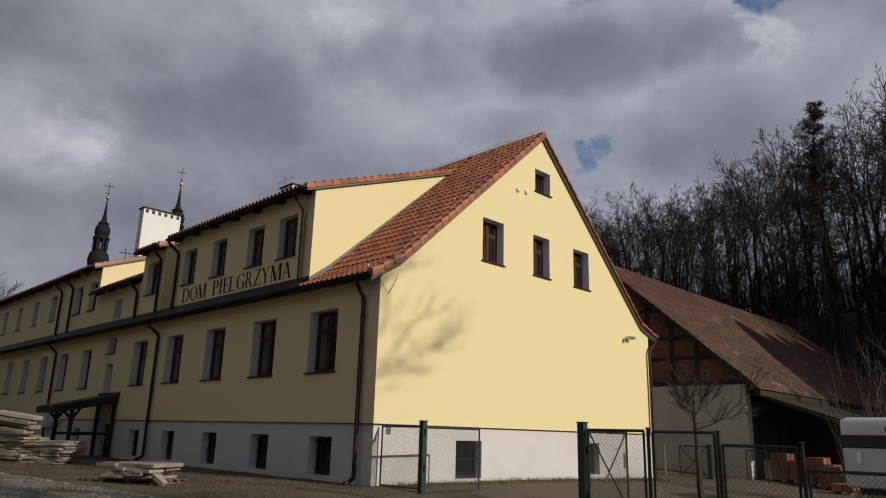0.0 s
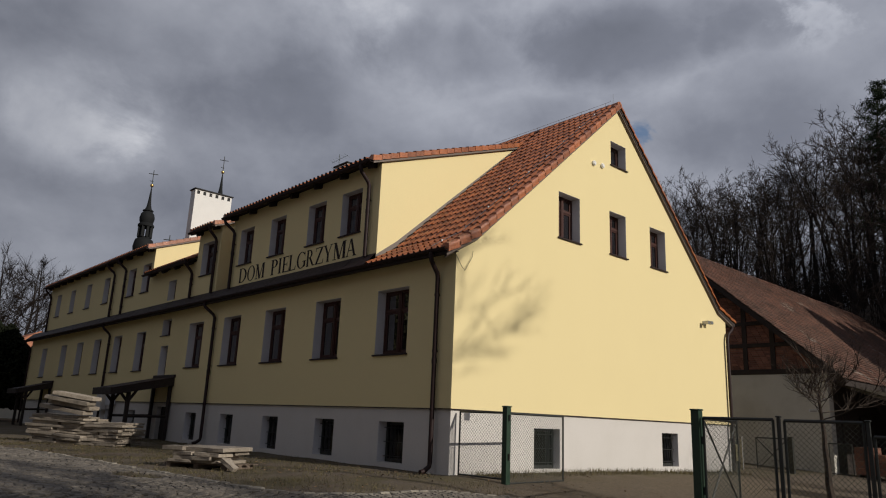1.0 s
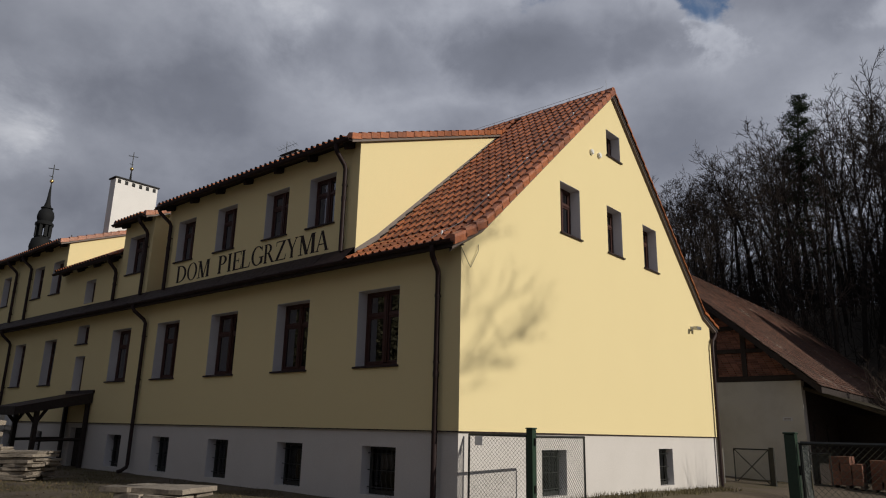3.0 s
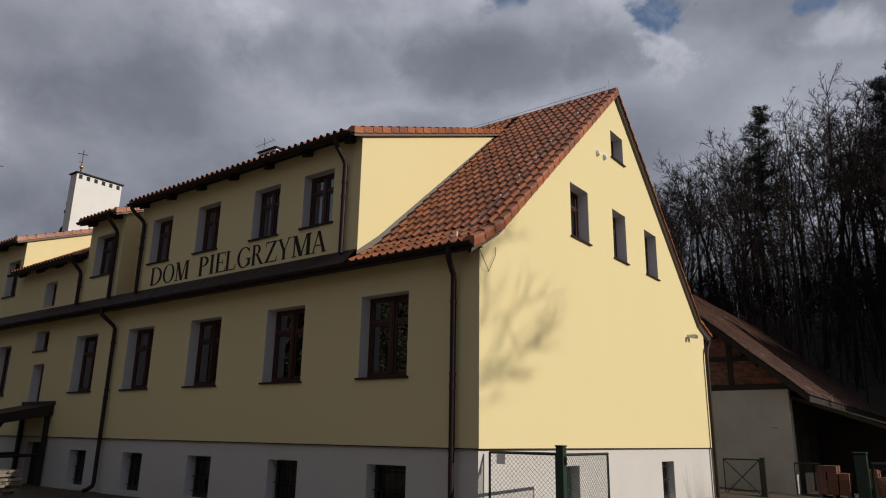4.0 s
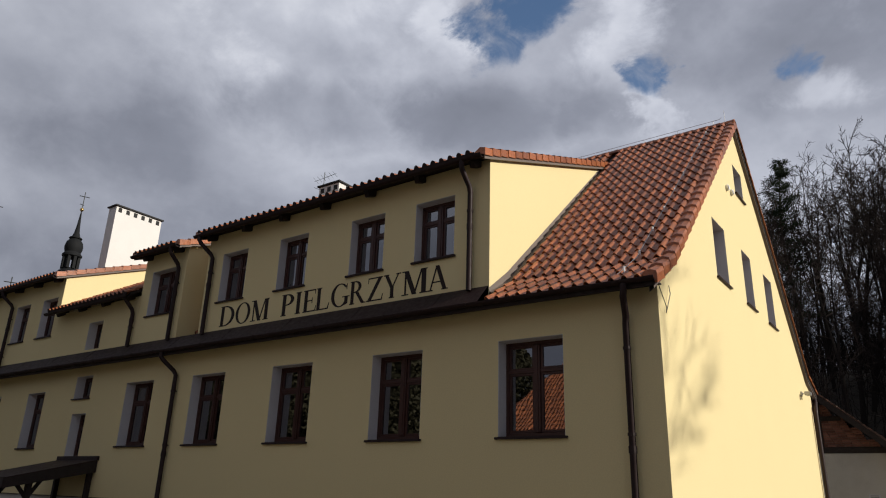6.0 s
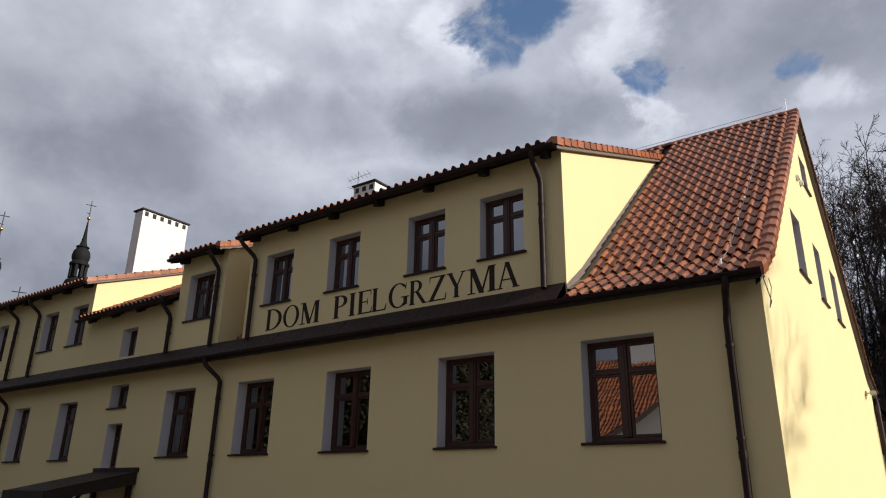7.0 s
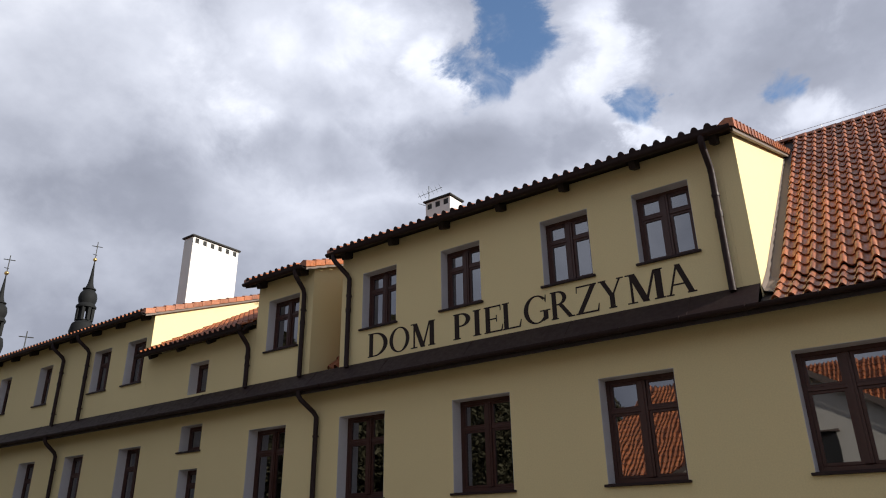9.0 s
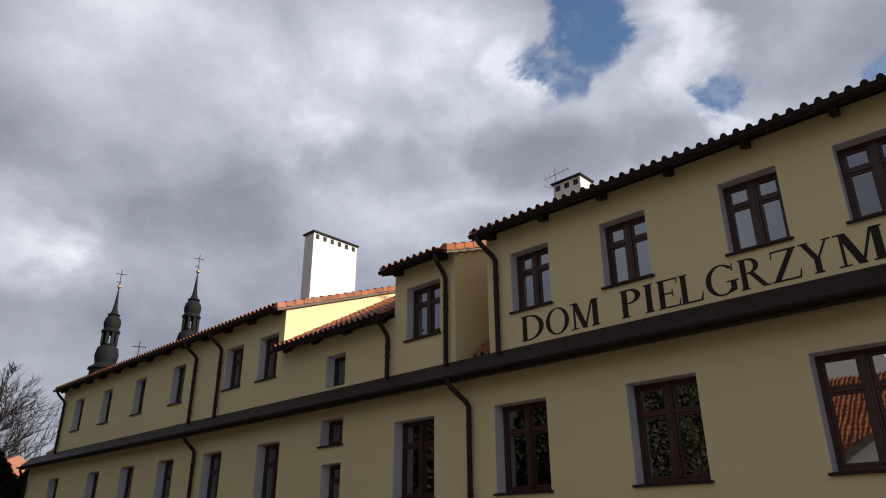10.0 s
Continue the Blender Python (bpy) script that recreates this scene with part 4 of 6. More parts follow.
# lightning conductor
lw = Geo()
lw.tube([(-9.0, RIDGE_Y, RIDGE_Z + 0.2), (-4, RIDGE_Y, RIDGE_Z + 0.17), (-0.25, RIDGE_Y, RIDGE_Z + 0.2), (-0.2, RIDGE_Y, RIDGE_Z + 0.24)], 0.006, 4)
lw.tube([(-0.12, RIDGE_Y, RIDGE_Z + 0.05), (-0.12, RIDGE_Y, RIDGE_Z + 0.42)], 0.006, 4)
slant = [(-0.50, y, roof_front(y) + 0.09) for y in (-0.30, 0.3, KICK_Y, 2.0, 3.5, 5.0, 6.3)]
lw.tube(slant, 0.006, 4)
clips = Geo()
for k in range(9):
    y = 0.0 + k * 0.75
    clips.tube([(-0.50, y, roof_front(y) + 0.02), (-0.50, y, roof_front(y) + 0.125)], 0.019, 6)
part("wire_clip", clips, SIGN, house, "white plastic clips of the lightning wire", kind="stuff")
for k in range(10):
    lw.tube([(-0.4 - k * 0.9, RIDGE_Y, RIDGE_Z + 0.08), (-0.4 - k * 0.9, RIDGE_Y, RIDGE_Z + 0.19)], 0.008, 4)
part("lightning_wire", lw, STEEL, house, "thin lightning conductor along the roof")
lw2 = Geo().tube([(0.06, -0.1, 4.9), (0.09, 0.1, 4.6), (0.03, 0.25, 4.55), (0.05, 0.45, 4.9), (0.02, 0.5, 5.05)], 0.007, 4)
part("loose_cable", lw2, IRON, house, "short loose black cable at the eaves")

# wall fittings on the gable
for y, z in ((5.212, 8.545), (5.62, 8.58)):
    vg = Geo().tube([(0.0, y, z), (0.05, y, z)], 0.075, 14).tube([(0.05, y, z), (0.07, y, z)], 0.055, 14)
    part("vent", vg, WHITE, house, "round white wall vent", smooth_angle=40)
fl_ = Geo().box((0, 11.15, 4.66), (0.04, 11.25, 4.78)).tube([(0.04, 11.2, 4.72), (0.16, 11.14, 4.72)], 0.015, 6).box((0.12, 11.02, 4.66), (0.26, 11.16, 4.76), None, 0.01).box((0.12, 11.26, 4.68), (0.24, 11.42, 4.78), None, 0.01)
part("floodlight", fl_, STEEL, house, "small twin floodlight on the gable")
part("wall_cabinet", Geo().box((-22.6, -0.22, 1.15), (-21.9, -0.002, 1.85), None, 0.01), PLINTH, house, "grey wall cabinet")


# ---- lettering on the front ----
def ring(cx, cy, rx, ry, ix, iy, a0, a1, n=26, shift=0.0):
    out = []
    for k in range(n):
        a, b = (radians(a0 + (a1 - a0) * j / n) for j in (k, k + 1))
        out.append([(cx + rx * math.cos(a), cy + ry * math.sin(a)), (cx + rx * math.cos(b), cy + ry * math.sin(b)),
                    (cx + shift + ix * math.cos(b), cy + iy * math.sin(b)), (cx + shift + ix * math.cos(a), cy + iy * math.sin(a))])
    return out


def rect(x0, y0, x1, y1):
    return [[(x0, y0), (x1, y0), (x1, y1), (x0, y1)]]


def stroke(xa, ya, xb, yb, w):
    return [[(xa - w / 2, ya), (xa + w / 2, ya), (xb + w / 2, yb), (xb - w / 2, yb)]]


def serif(x, y, w=0.15):
    return rect(x - w, y - (0.045 if y > 0.5 else 0), x + w, y + (0 if y > 0.5 else 0.045))


T, N = 0.185, 0.07          # heavy and fine strokes, for capitals one unit high


def stem(x):
    return rect(x - T / 2, 0, x + T / 2, 1) + serif(x, 0) + serif(x, 1)


GLYPHS = {
    "D": stem(0.2) + ring(0.36, 0.5, 0.62, 0.5, 0.43, 0.445, -90, 90) + rect(0.2, 0.945, 0.36, 1) + rect(0.2, 0, 0.36, 0.055),
    "O": ring(0.5, 0.5, 0.5, 0.52, 0.325, 0.475, 0, 360, 40),
    "M": rect(0.14, 0, 0.14 + N, 1) + serif(0.17, 0, 0.14) + rect(0.83, 0, 0.83 + T, 1) + serif(0.915, 0, 0.15) + stroke(0.2, 1, 0.55, 0, T) + stroke(0.83, 1, 0.55, 0, N) + rect(0.02, 0.955, 0.22, 1) + rect(0.83, 0.955, 1.06, 1),
    "P": stem(0.2) + ring(0.36, 0.735, 0.38, 0.265, 0.20, 0.21, -90, 90, 18) + rect(0.2, 0.945, 0.36, 1) + rect(0.2, 0.47, 0.36, 0.525),
    "I": stem(0.2),
    "E": stem(0.2) + rect(0.2, 0.945, 0.74, 1) + rect(0.2, 0, 0.78, 0.055) + rect(0.2, 0.48, 0.58, 0.53) + [[(0.70, 1), (0.74, 1), (0.74, 0.78), (0.71, 0.78)], [(0.72, 0), (0.78, 0), (0.82, 0.25), (0.79, 0.25)]] + rect(0.545, 0.38, 0.58, 0.63),
    "L": stem(0.2) + rect(0.2, 0, 0.78, 0.055) + [[(0.70, 0), (0.78, 0), (0.83, 0.28), (0.80, 0.28)]],
    "G": ring(0.52, 0.5, 0.52, 0.52, 0.345, 0.47, 42, 318, 34, 0.01) + rect(0.80, 0.10, 0.80 + T, 0.42) + rect(0.66, 0.39, 1.08, 0.435) + [[(0.86, 0.78), (0.91, 0.70), (0.93, 0.98), (0.90, 0.98)], [(0.80, 0.10), (0.97, 0.10), (0.80, 0.04), (0.72, 0.06)]],
    "R": stem(0.2) + ring(0.36, 0.745, 0.36, 0.255, 0.19, 0.20, -90, 90, 18) + rect(0.2, 0.945, 0.36, 1) + rect(0.2, 0.49, 0.40, 0.54) + stroke(0.46, 0.51, 0.86, 0, T) + rect(0.76, 0, 1.02, 0.045),
    "Z": rect(0.06, 0.945, 0.80, 1) + rect(0.0, 0, 0.82, 0.055) + stroke(0.70, 1, 0.13, 0, T) + [[(0.06, 1), (0.10, 1), (0.08, 0.76), (0.05, 0.76)], [(0.76, 0), (0.82, 0), (0.86, 0.27), (0.83, 0.27)]],
    "Y": rect(0.5 - T / 2, 0, 0.5 + T / 2, 0.48) + serif(0.5, 0) + stroke(0.16, 1, 0.5, 0.42, T) + stroke(0.84, 1, 0.53, 0.44, N) + serif(0.16, 1, 0.15) + serif(0.84, 1, 0.13),
    "A": stroke(0.46, 1, 0.84, 0, T) + stroke(0.44, 1, 0.13, 0, N) + rect(0.25, 0.31, 0.68, 0.36) + serif(0.13, 0, 0.13) + serif(0.84, 0, 0.15),
}
sign = thing("sign_lettering", (-7.2, -0.01, 5.43), "dark brown serif letters DOM PIELGRZYMA on yellow wall", "sign")
SPELL = [("D", -10.52, -10.00), ("O", -9.95, -9.44), ("M", -9.41, -8.81), ("P", -8.39, -8.00), ("I", -7.94, -7.77), ("E", -7.70, -7.30), ("L", -7.31, -6.92),
         ("G", -6.87, -6.35), ("R", -6.34, -5.90), ("Z", -5.88, -5.45), ("Y", -5.45, -5.01), ("M", -4.98, -4.36), ("A", -4.35, -3.88)]
for ch, xa, xb in SPELL:
    polys = GLYPHS[ch]
    lo, hi = min(p[0] for q in polys for p in q), max(p[0] for q in polys for p in q)
    g = Geo()
    k = (xb - xa) / (hi - lo)
    for i, q in enumerate(polys):
        pts = [(xa + (p[0] - lo) * k, 5.435 + p[1] * 0.49) for p in q]
        area = sum(a[0] * b[1] - b[0] * a[1] for a, b in zip(pts, pts[1:] + pts[:1]))
        if area < 0:
            pts.reverse()
        front = -0.004 - 0.0003 * (i % 5)
        n = len(g.v)
        g.v.extend((x, front, z) for x, z in pts)
        g.v.extend((x, -0.001, z) for x, z in pts)
        c = len(pts)
        g.f.append(tuple(n + j for j in range(c)))
        g.f.extend((n + j, n + c + j, n + c + (j + 1) % c, n + (j + 1) % c) for j in range(c))
    part("letter", g, LETTER, sign)


# ---- entrance canopies ----
def canopy(x0, x1, out, z, drop, label):
    """A deep lean-to roof that slopes down from the wall to braced posts."""
    c = thing("entrance_canopy", ((x0 + x1) / 2, -out / 2, 0.2), label, "canopy", "entrance canopies")
    a = [(x0, -out, z - drop), (x1, -out, z - drop), (x1, -0.01, z), (x0, -0.01, z)]
    g = Geo().face(*a)
    lo = [(x, y, q - 0.05) for x, y, q in a]
    g.face(*reversed(lo))
    for i in range(4):
        g.face(lo[i], lo[(i + 1) % 4], a[(i + 1) % 4], a[i])
    part("roof", g, BROWN, c, "dark brown metal canopy roof")
    for x in (x0 + 0.02, x1 - 0.02):
        bb = Geo()
        for e in (-0.025, 0.025):
            bb.face((x + e, -out - 0.01, z - drop - 0.03), (x + e, -0.012, z - 0.03), (x + e, -0.012, z - 0.31), (x + e, -out - 0.01, z - drop - 0.24))
        bb.face((x - 0.025, -out - 0.01, z - drop - 0.24), (x + 0.025, -out - 0.01, z - drop - 0.24), (x + 0.025, -0.012, z - 0.31), (x - 0.025, -0.012, z - 0.31))
        part("barge_board", bb, WOOD, c)
    part("fascia", Geo().box((x0, -out - 0.03, z - drop - 0.24), (x1, -out + 0.01, z - drop + 0.01), None, 0.008), WOOD, c)
    part("wall_flashing", Geo().box((x0 - 0.05, -0.06, z - 0.02), (x1 + 0.05, -0.004, z + 0.09), None, 0.006), BROWN, c)
    py = -out * 0.70
    under = lambda y: z + drop * y / out - 0.27
    for x in (x0 + 0.18, x1 - 0.18):
        gz = ground_z(x, py)
        part("post", Geo().box((x - 0.06, py - 0.06, gz - 0.1), (x + 0.06, py + 0.06, under(py) + 0.1), None, 0.012), WOOD, c)
        part("brace", Geo().tube([(x, py, under(py) - 0.34), (x, py - 0.28, under(py - 0.28) + 0.04)], 0.05, 4), WOOD, c)
        part("brace", Geo().tube([(x, py, under(py) - 0.34), (x, py + 0.28, under(py + 0.28) + 0.04)], 0.05, 4), WOOD, c)
        part("wall_post", Geo().box((x - 0.055, -0.12, gz - 0.1), (x + 0.055, -0.01, z - 0.25), None, 0.012), WOOD, c)
        part("rail", Geo().tube([(x, py, 0.98), (x, -0.06, 1.02)], 0.045, 4), WOOD, c)
    part("purlin", Geo().tube([(x0 + 0.05, py, under(py) + 0.03), (x1 - 0.05, py, under(py) + 0.03)], 0.06, 4), WOOD, c)
    return c


canopy(-16.7, -14.75, 2.15, 2.43, 0.50, "dark timber lean-to canopy over the cellar entrance")
canopy(-32.8, -30.8, 1.65, 2.43, 0.42, "dark timber canopy over a farther entrance")
meter = thing("meter_box", (-21.0, -0.1, 1.2), "grey metal meter box fixed to the wall", "meter box")
part("box", Geo().box((-21.35, -0.22, 1.35), (-20.75, -0.004, 1.85), None, 0.015), VAN, meter)
part("lid", Geo().box((-21.38, -0.25, 1.85), (-20.72, -0.002, 1.88), None, 0.006), STEEL, meter)


# ---- fence and gates ----
def mesh_panel(a, b, z0, z1):
    """Chain link: slanting wires both ways, clipped to the panel."""
    g = Geo()
    a, b = Vector((*a, 0)), Vector((*b, 0))
    w, h = (b - a).length, z1 - z0
    d = (b - a).normalized()
    step = 0.075
    for way in (1, -1):
        s = -h
        while s < w:
            lo, hi = max(0, -s), min(h, w - s)
            if hi > lo:
                p = []
                for t in (lo, hi):
                    u = s + t
                    q = a + d * (u if way == 1 else w - u)
                    p.append((q.x + 0.003 * way, q.y + 0.003 * way, z0 + t))
                g.tube(p, 0.0028, 3, cap=False)
            s += step
    return g


def fence_frame(name, a, b, z0, z1, label, cross=False, rail=None, category="fence", group="yard fence panels"):
    t = thing(name, ((a[0] + b[0]) / 2, (a[1] + b[1]) / 2, z0), label, category, group)
    r = 0.02
    for p in (a, b):
        part("upright", Geo().tube([(*p, z0), (*p, z1)], r, 6), IRON, t)
    for z in (z0 + 0.02, z1):
        part("frame_bar", Geo().tube([(*a, z), (*b, z)], r if z < z1 else 0.026, 6), IRON, t)
    if cross:
        m = ((a[0] + b[0]) / 2, (a[1] + b[1]) / 2)
        part("brace", Geo().tube([(*a, z0 + 0.02), (*b, z1)], 0.016, 5), IRON, t)
        part("brace", Geo().tube([(*a, z1), (*b, z0 + 0.02)], 0.016, 5), IRON, t)
    if rail:
        part("frame_bar", Geo().tube([(*a, z0 + rail), (*b, z0 + rail)], 0.012, 5), STEEL, t)
    part("chain_link", mesh_panel(a, b, z0 + 0.03, z1 - 0.02), WIRE, t, "diagonal wire mesh", kind="stuff")
    return t


def fence_post(x, y, z1, size, mat, label):
    gz = ground_z(x, y)
    p = thing("fence_post", (x, y, gz), label, "post", "yard fence posts")
    part("post", Geo().box((x - size, y - size, gz - 0.2), (x + size, y + size, z1), None, 0.008), mat, p)
    part("cap", Geo().box((x - size - 0.012, y - size - 0.012, z1), (x + size + 0.012, y + size + 0.012, z1 + 0.025), None, 0.008), mat, p)
    for z in (0.45, 1.2) if mat == GREEN else ():
        part("hinge", Geo().tube([(x + size + 0.02, y, gz + z), (x + size + 0.02, y, gz + z + 0.12)], 0.018, 6), IRON, p)
    return p


fence_post(1.36, 0.26, 1.58, 0.06, GREEN, "square dark green gate post by the house")
fence_post(5.42, 0.22, 1.58, 0.065, GREEN, "square dark green gate post across the drive")
fence_frame("chain_link_fence", (0.07, 0.22), (1.28, 0.25), 0.18, 1.47, "chain-link panel between the house and gate post")
part_sign = Geo().box((0.22, 0.19, 1.29), (0.38, 0.20, 1.45), None, 0.003)
single("notice", part_sign, SIGN, "small white notice plate wired to the fence", "notice")
fence_frame("gate_leaf", (1.36, 0.36), (1.28, 2.17), 0.10, 1.46, "open chain-link gate leaf swung into the yard", category="gate")
fence_frame("gate_leaf", (5.46, 0.34), (5.15, 2.15), 0.0, 1.46, "open chain-link gate leaf with crossed braces", cross=True, category="gate")
fence_frame("chain_link_fence", (5.53, 0.22), (6.60, 0.22), -0.05, 1.47, "dark framed chain-link fence panel")
fence_post(6.68, 0.22, 1.50, 0.022, IRON, "thin dark fence post")
fence_frame("chain_link_fence", (6.76, 0.22), (7.78, 0.22), -0.05, 1.46, "dark framed chain-link fence panel")
fence_post(7.84, 0.22, 1.47, 0.022, IRON, "thin dark fence post")
fence_frame("chain_link_fence", (7.90, 0.22), (8.95, 0.22), -0.05, 1.28, "lower chain-link fence panel")
fence_post(9.02, 0.22, 1.33, 0.022, IRON, "thin dark fence post")
fence_frame("chain_link_fence", (9.08, 0.22), (10.3, 0.22), -0.1, 0.98, "low chain-link fence panel")
fence_frame("chain_link_fence", (10.36, 0.22), (12.2, 0.22), -0.1, 0.98, "low chain-link fence panel")
single("gate_plate", Geo().box((-0.07, -0.012, -0.14), (0.07, 0.0, 0.14), Matrix.Translation((5.19, 2.0, 0.93)) @ pose(0, 0, 0, 0, 0, 100), 0.003), DULL_PLATE, "small dull yellow plate fixed to the gate mesh", "plate")
# inner yard gate by the barn
fence_frame("yard_gate", (-0.55, 15.8), (0.65, 15.6), 0.0, 1.15, "old iron yard gate with crossed braces by the barn", cross=True, category="gate")
fence_post(0.75, 15.6, 1.2, 0.07, IRON, "thick dark post of the yard gate")
fence_post(-0.5, 14.5, 1.15, 0.035, STEEL, "thin pale steel post")
fence_frame("yard_gate", (1.35, 17.4), (2.1, 17.4), 0.0, 1.05, "small iron gate leaf against the barn wall", category="gate")


# ---- stacks of old slabs ----
def slab_piece(lx, ly, lz, rnd):
    """A broken slab: an uneven outline with chipped corners and edges."""
    n = max(3, int(lx / 0.22))
    rim_ = [(-lx / 2 + lx * k / n, -ly / 2) for k in range(n + 1)] + [(lx / 2, 0)]
    rim_ += [(lx / 2 - lx * k / n, ly / 2) for k in range(n + 1)] + [(-lx / 2, 0)]
    rim_ = [(x + rnd.uniform(-0.022, 0.022), y + rnd.uniform(-0.022, 0.022)) for x, y in rim_]
    g, c = Geo(), len(rim_)
    for z, inset in ((0.0, 0.985), (lz * 0.12, 1.0), (lz * 0.9, 1.0), (lz, 0.985)):
        g.v.extend((x * inset + rnd.uniform(-0.006, 0.006), y * inset + rnd.uniform(-0.006, 0.006), z + rnd.uniform(-0.004, 0.004)) for x, y in rim_)
    g.f = [tuple(reversed(range(c))), tuple(range(3 * c, 4 * c))]
    g.f += [(r * c + j, r * c + (j + 1) % c, (r + 1) * c + (j + 1) % c, (r + 1) * c + j) for r in range(3) for j in range(c)]
    return g


def slab_stack(at, turn, rows, label, seed, lean=0.0):
    """rows: for each layer, pieces as (offset along, length)."""
    rnd = random.Random(seed)
    s = thing("slab_stack", at, label, "stone stack", "stacks of old slabs")
    z = 0.0
    for layer in rows:
        th = rnd.uniform(0.05, 0.085)
        for off, ln in layer:
            for back in (0, 1):
                g = slab_piece(ln, 0.42, th, rnd)
                m = Matrix.Translation(at) @ pose(0, 0, z, rnd.uniform(-1.2, 1.2), lean + rnd.uniform(-1.5, 1.5), turn + rnd.uniform(-7, 7)) @ Matrix.Translation((off + rnd.uniform(-0.08, 0.08), back * 0.45 + rnd.uniform(-0.07, 0.05), 0))
                g.v = [tuple(m @ Vector(p)) for p in g.v]
                part("slab", g, SLAB, s)
        z += th + 0.009
    return s


z0 = ground_z(-2.7, -4.1)
slab_stack((-2.75, -4.12, z0 + 0.10), 24, [[(-0.3, 0.55), (0.3, 0.55)], [(0.0, 0.95)], [(-0.3, 0.5), (0.3, 0.6)], [(-0.5, 0.5), (0.15, 1.0)]], "low stack of pale weathered slabs on a pallet", 3)
pal = thing("pallet", (-2.6, -4.05, z0), "grey broken wooden pallet under the slabs", "pallet")
pm = Matrix.Translation((-2.75, -3.92, z0)) @ Matrix.Diagonal((0.7, 1, 1, 1)) @ pose(0, 0, 0, 0, 0, 24)
for k in range(4):
    part("board", Geo().box((-0.95, -0.35 + k * 0.22, 0.075), (0.95, -0.22 + k * 0.22, 0.097), pm, 0.004), OLD_WOOD, pal)
for k in range(3):
    part("bearer", Geo().box((-0.9 + k * 0.8, -0.35, -0.03), (-0.78 + k * 0.8, 0.42, 0.074), pm, 0.006), OLD_WOOD, pal)
sl = slab_piece(0.32, 0.18, 0.08, random.Random(4))
mm = Matrix.Translation((-1.98, -3.9, z0 + 0.08)) @ pose(0, 0, 0, 0, 32, 20)
sl.v = [tuple(mm @ Vector(p)) for p in sl.v]
single("loose_slab", sl, SLAB, "broken pale slab leaning on the stack", "slab")
za = ground_z(-11, -3.4)
slab_stack((-11.05, -3.35, za), 30, [[(-0.35, 0.75), (0.4, 0.65)]] + [[(0.05, 1.4)]] + [[(-0.45, 0.75), (0.38, 0.85)], [(0.0, 1.6)]] * 2 + [[(-0.2, 0.9), (0.55, 0.6)], [(0.1, 1.4)], [(-0.3, 0.7), (0.45, 0.75)]], "waist-high stack of pale weathered slabs", 7)
slab_stack((-12.35, -4.2, za), 30, [[(-0.4, 0.9), (0.55, 0.9)]] * 2 + [[(0.05, 2.0)], [(-0.5, 1.0), (0.6, 1.0)]] * 4 + [[(0.0, 1.8)]], "tall leaning stack of pale weathered slabs", 9, 1.5)
lid = thing("slab_stack", (-12.2, -4.2, za + 1.05), "tilted pale slabs thrown on top of the stack", "stone stack", "stacks of old slabs")
rr = random.Random(12)
for k in range(4):
    g = slab_piece(1.65 - 0.12 * k, 0.4, 0.11, rr)
    m = Matrix.Translation((-12.1 + 0.12 * k, -4.2 + 0.15 * (k % 2), za + 0.93 + 0.13 * k)) @ pose(0, 0, 0, 2, 7, 30 + 4 * k)
    g.v = [tuple(m @ Vector(p)) for p in g.v]
    part("slab", g, SLAB, lid)


# ---- barn ----
barn = thing("barn", (-5.2, 26, -0.15), "old timber-framed brick barn with mossy tiled roof", "barn")
BY, BX, BW = 18.0, 1.28, 3.58
part("gable_base", Geo().box((-11.7, BY, -0.5), (BX, BY + 0.45, BW), None, 0.01), BARN_WHITE, barn, "whitewashed lower barn wall")
part("side_wall", Geo().box((BX - 0.45, BY + 0.46, -0.5), (BX, 40, BW), None, 0.01), WOOD, barn, "dark boarded side wall under the lean-to")
part("panel_backing", Geo().face((-11.6, BY + 0.12, BW), (BX - 0.05, BY + 0.12, BW), (-5.2, BY + 0.12, 9.35)), MORTAR, barn)
bk = Geo()
rb = random.Random(8)
z = BW + 0.22
row = 0
while z < 9.2:
    half = (9.3 - z) * 1.12
    x = -5.2 - half + (0.13 if row % 2 else 0)
    while x < -5.2 + half:
        if x > -7.0:
            bk.box((x, BY + 0.07 + rb.uniform(0, 0.012), z), (x + 0.245, BY + 0.125, z + 0.066))
        x += 0.26
    z += 0.08
    row += 1
part("brick_infill", bk, BRICK, barn, "dark red brick infill", kind="stuff")
ROOF_X, ROOF_ZR = -5.2, 9.65
vx, vz = 2.05, 3.30
k_b = (ROOF_ZR - vz) / (vx - ROOF_X)
for x in (-6.4, -5.2, -4.0, -2.85, -1.75, -0.65):
    part("timber_post", Geo().box((x - 0.09, BY + 0.02, BW + 0.2), (x + 0.09, BY + 0.13, ROOF_ZR - k_b * abs(x - ROOF_X) - 0.2), None, 0.01), WOOD, barn)
for z in (4.75, 5.65, 6.9):
    half = (ROOF_ZR - 0.3 - z) / k_b
    part("timber_rail", Geo().box((ROOF_X - half, BY + 0.025, z - 0.08), (ROOF_X + half, BY + 0.125, z + 0.08), None, 0.01), WOOD, barn)
part("sill_beam", Geo().box((-11.7, BY - 0.02, BW), (BX + 0.02, BY + 0.2, BW + 0.2), None, 0.012), WOOD, barn)
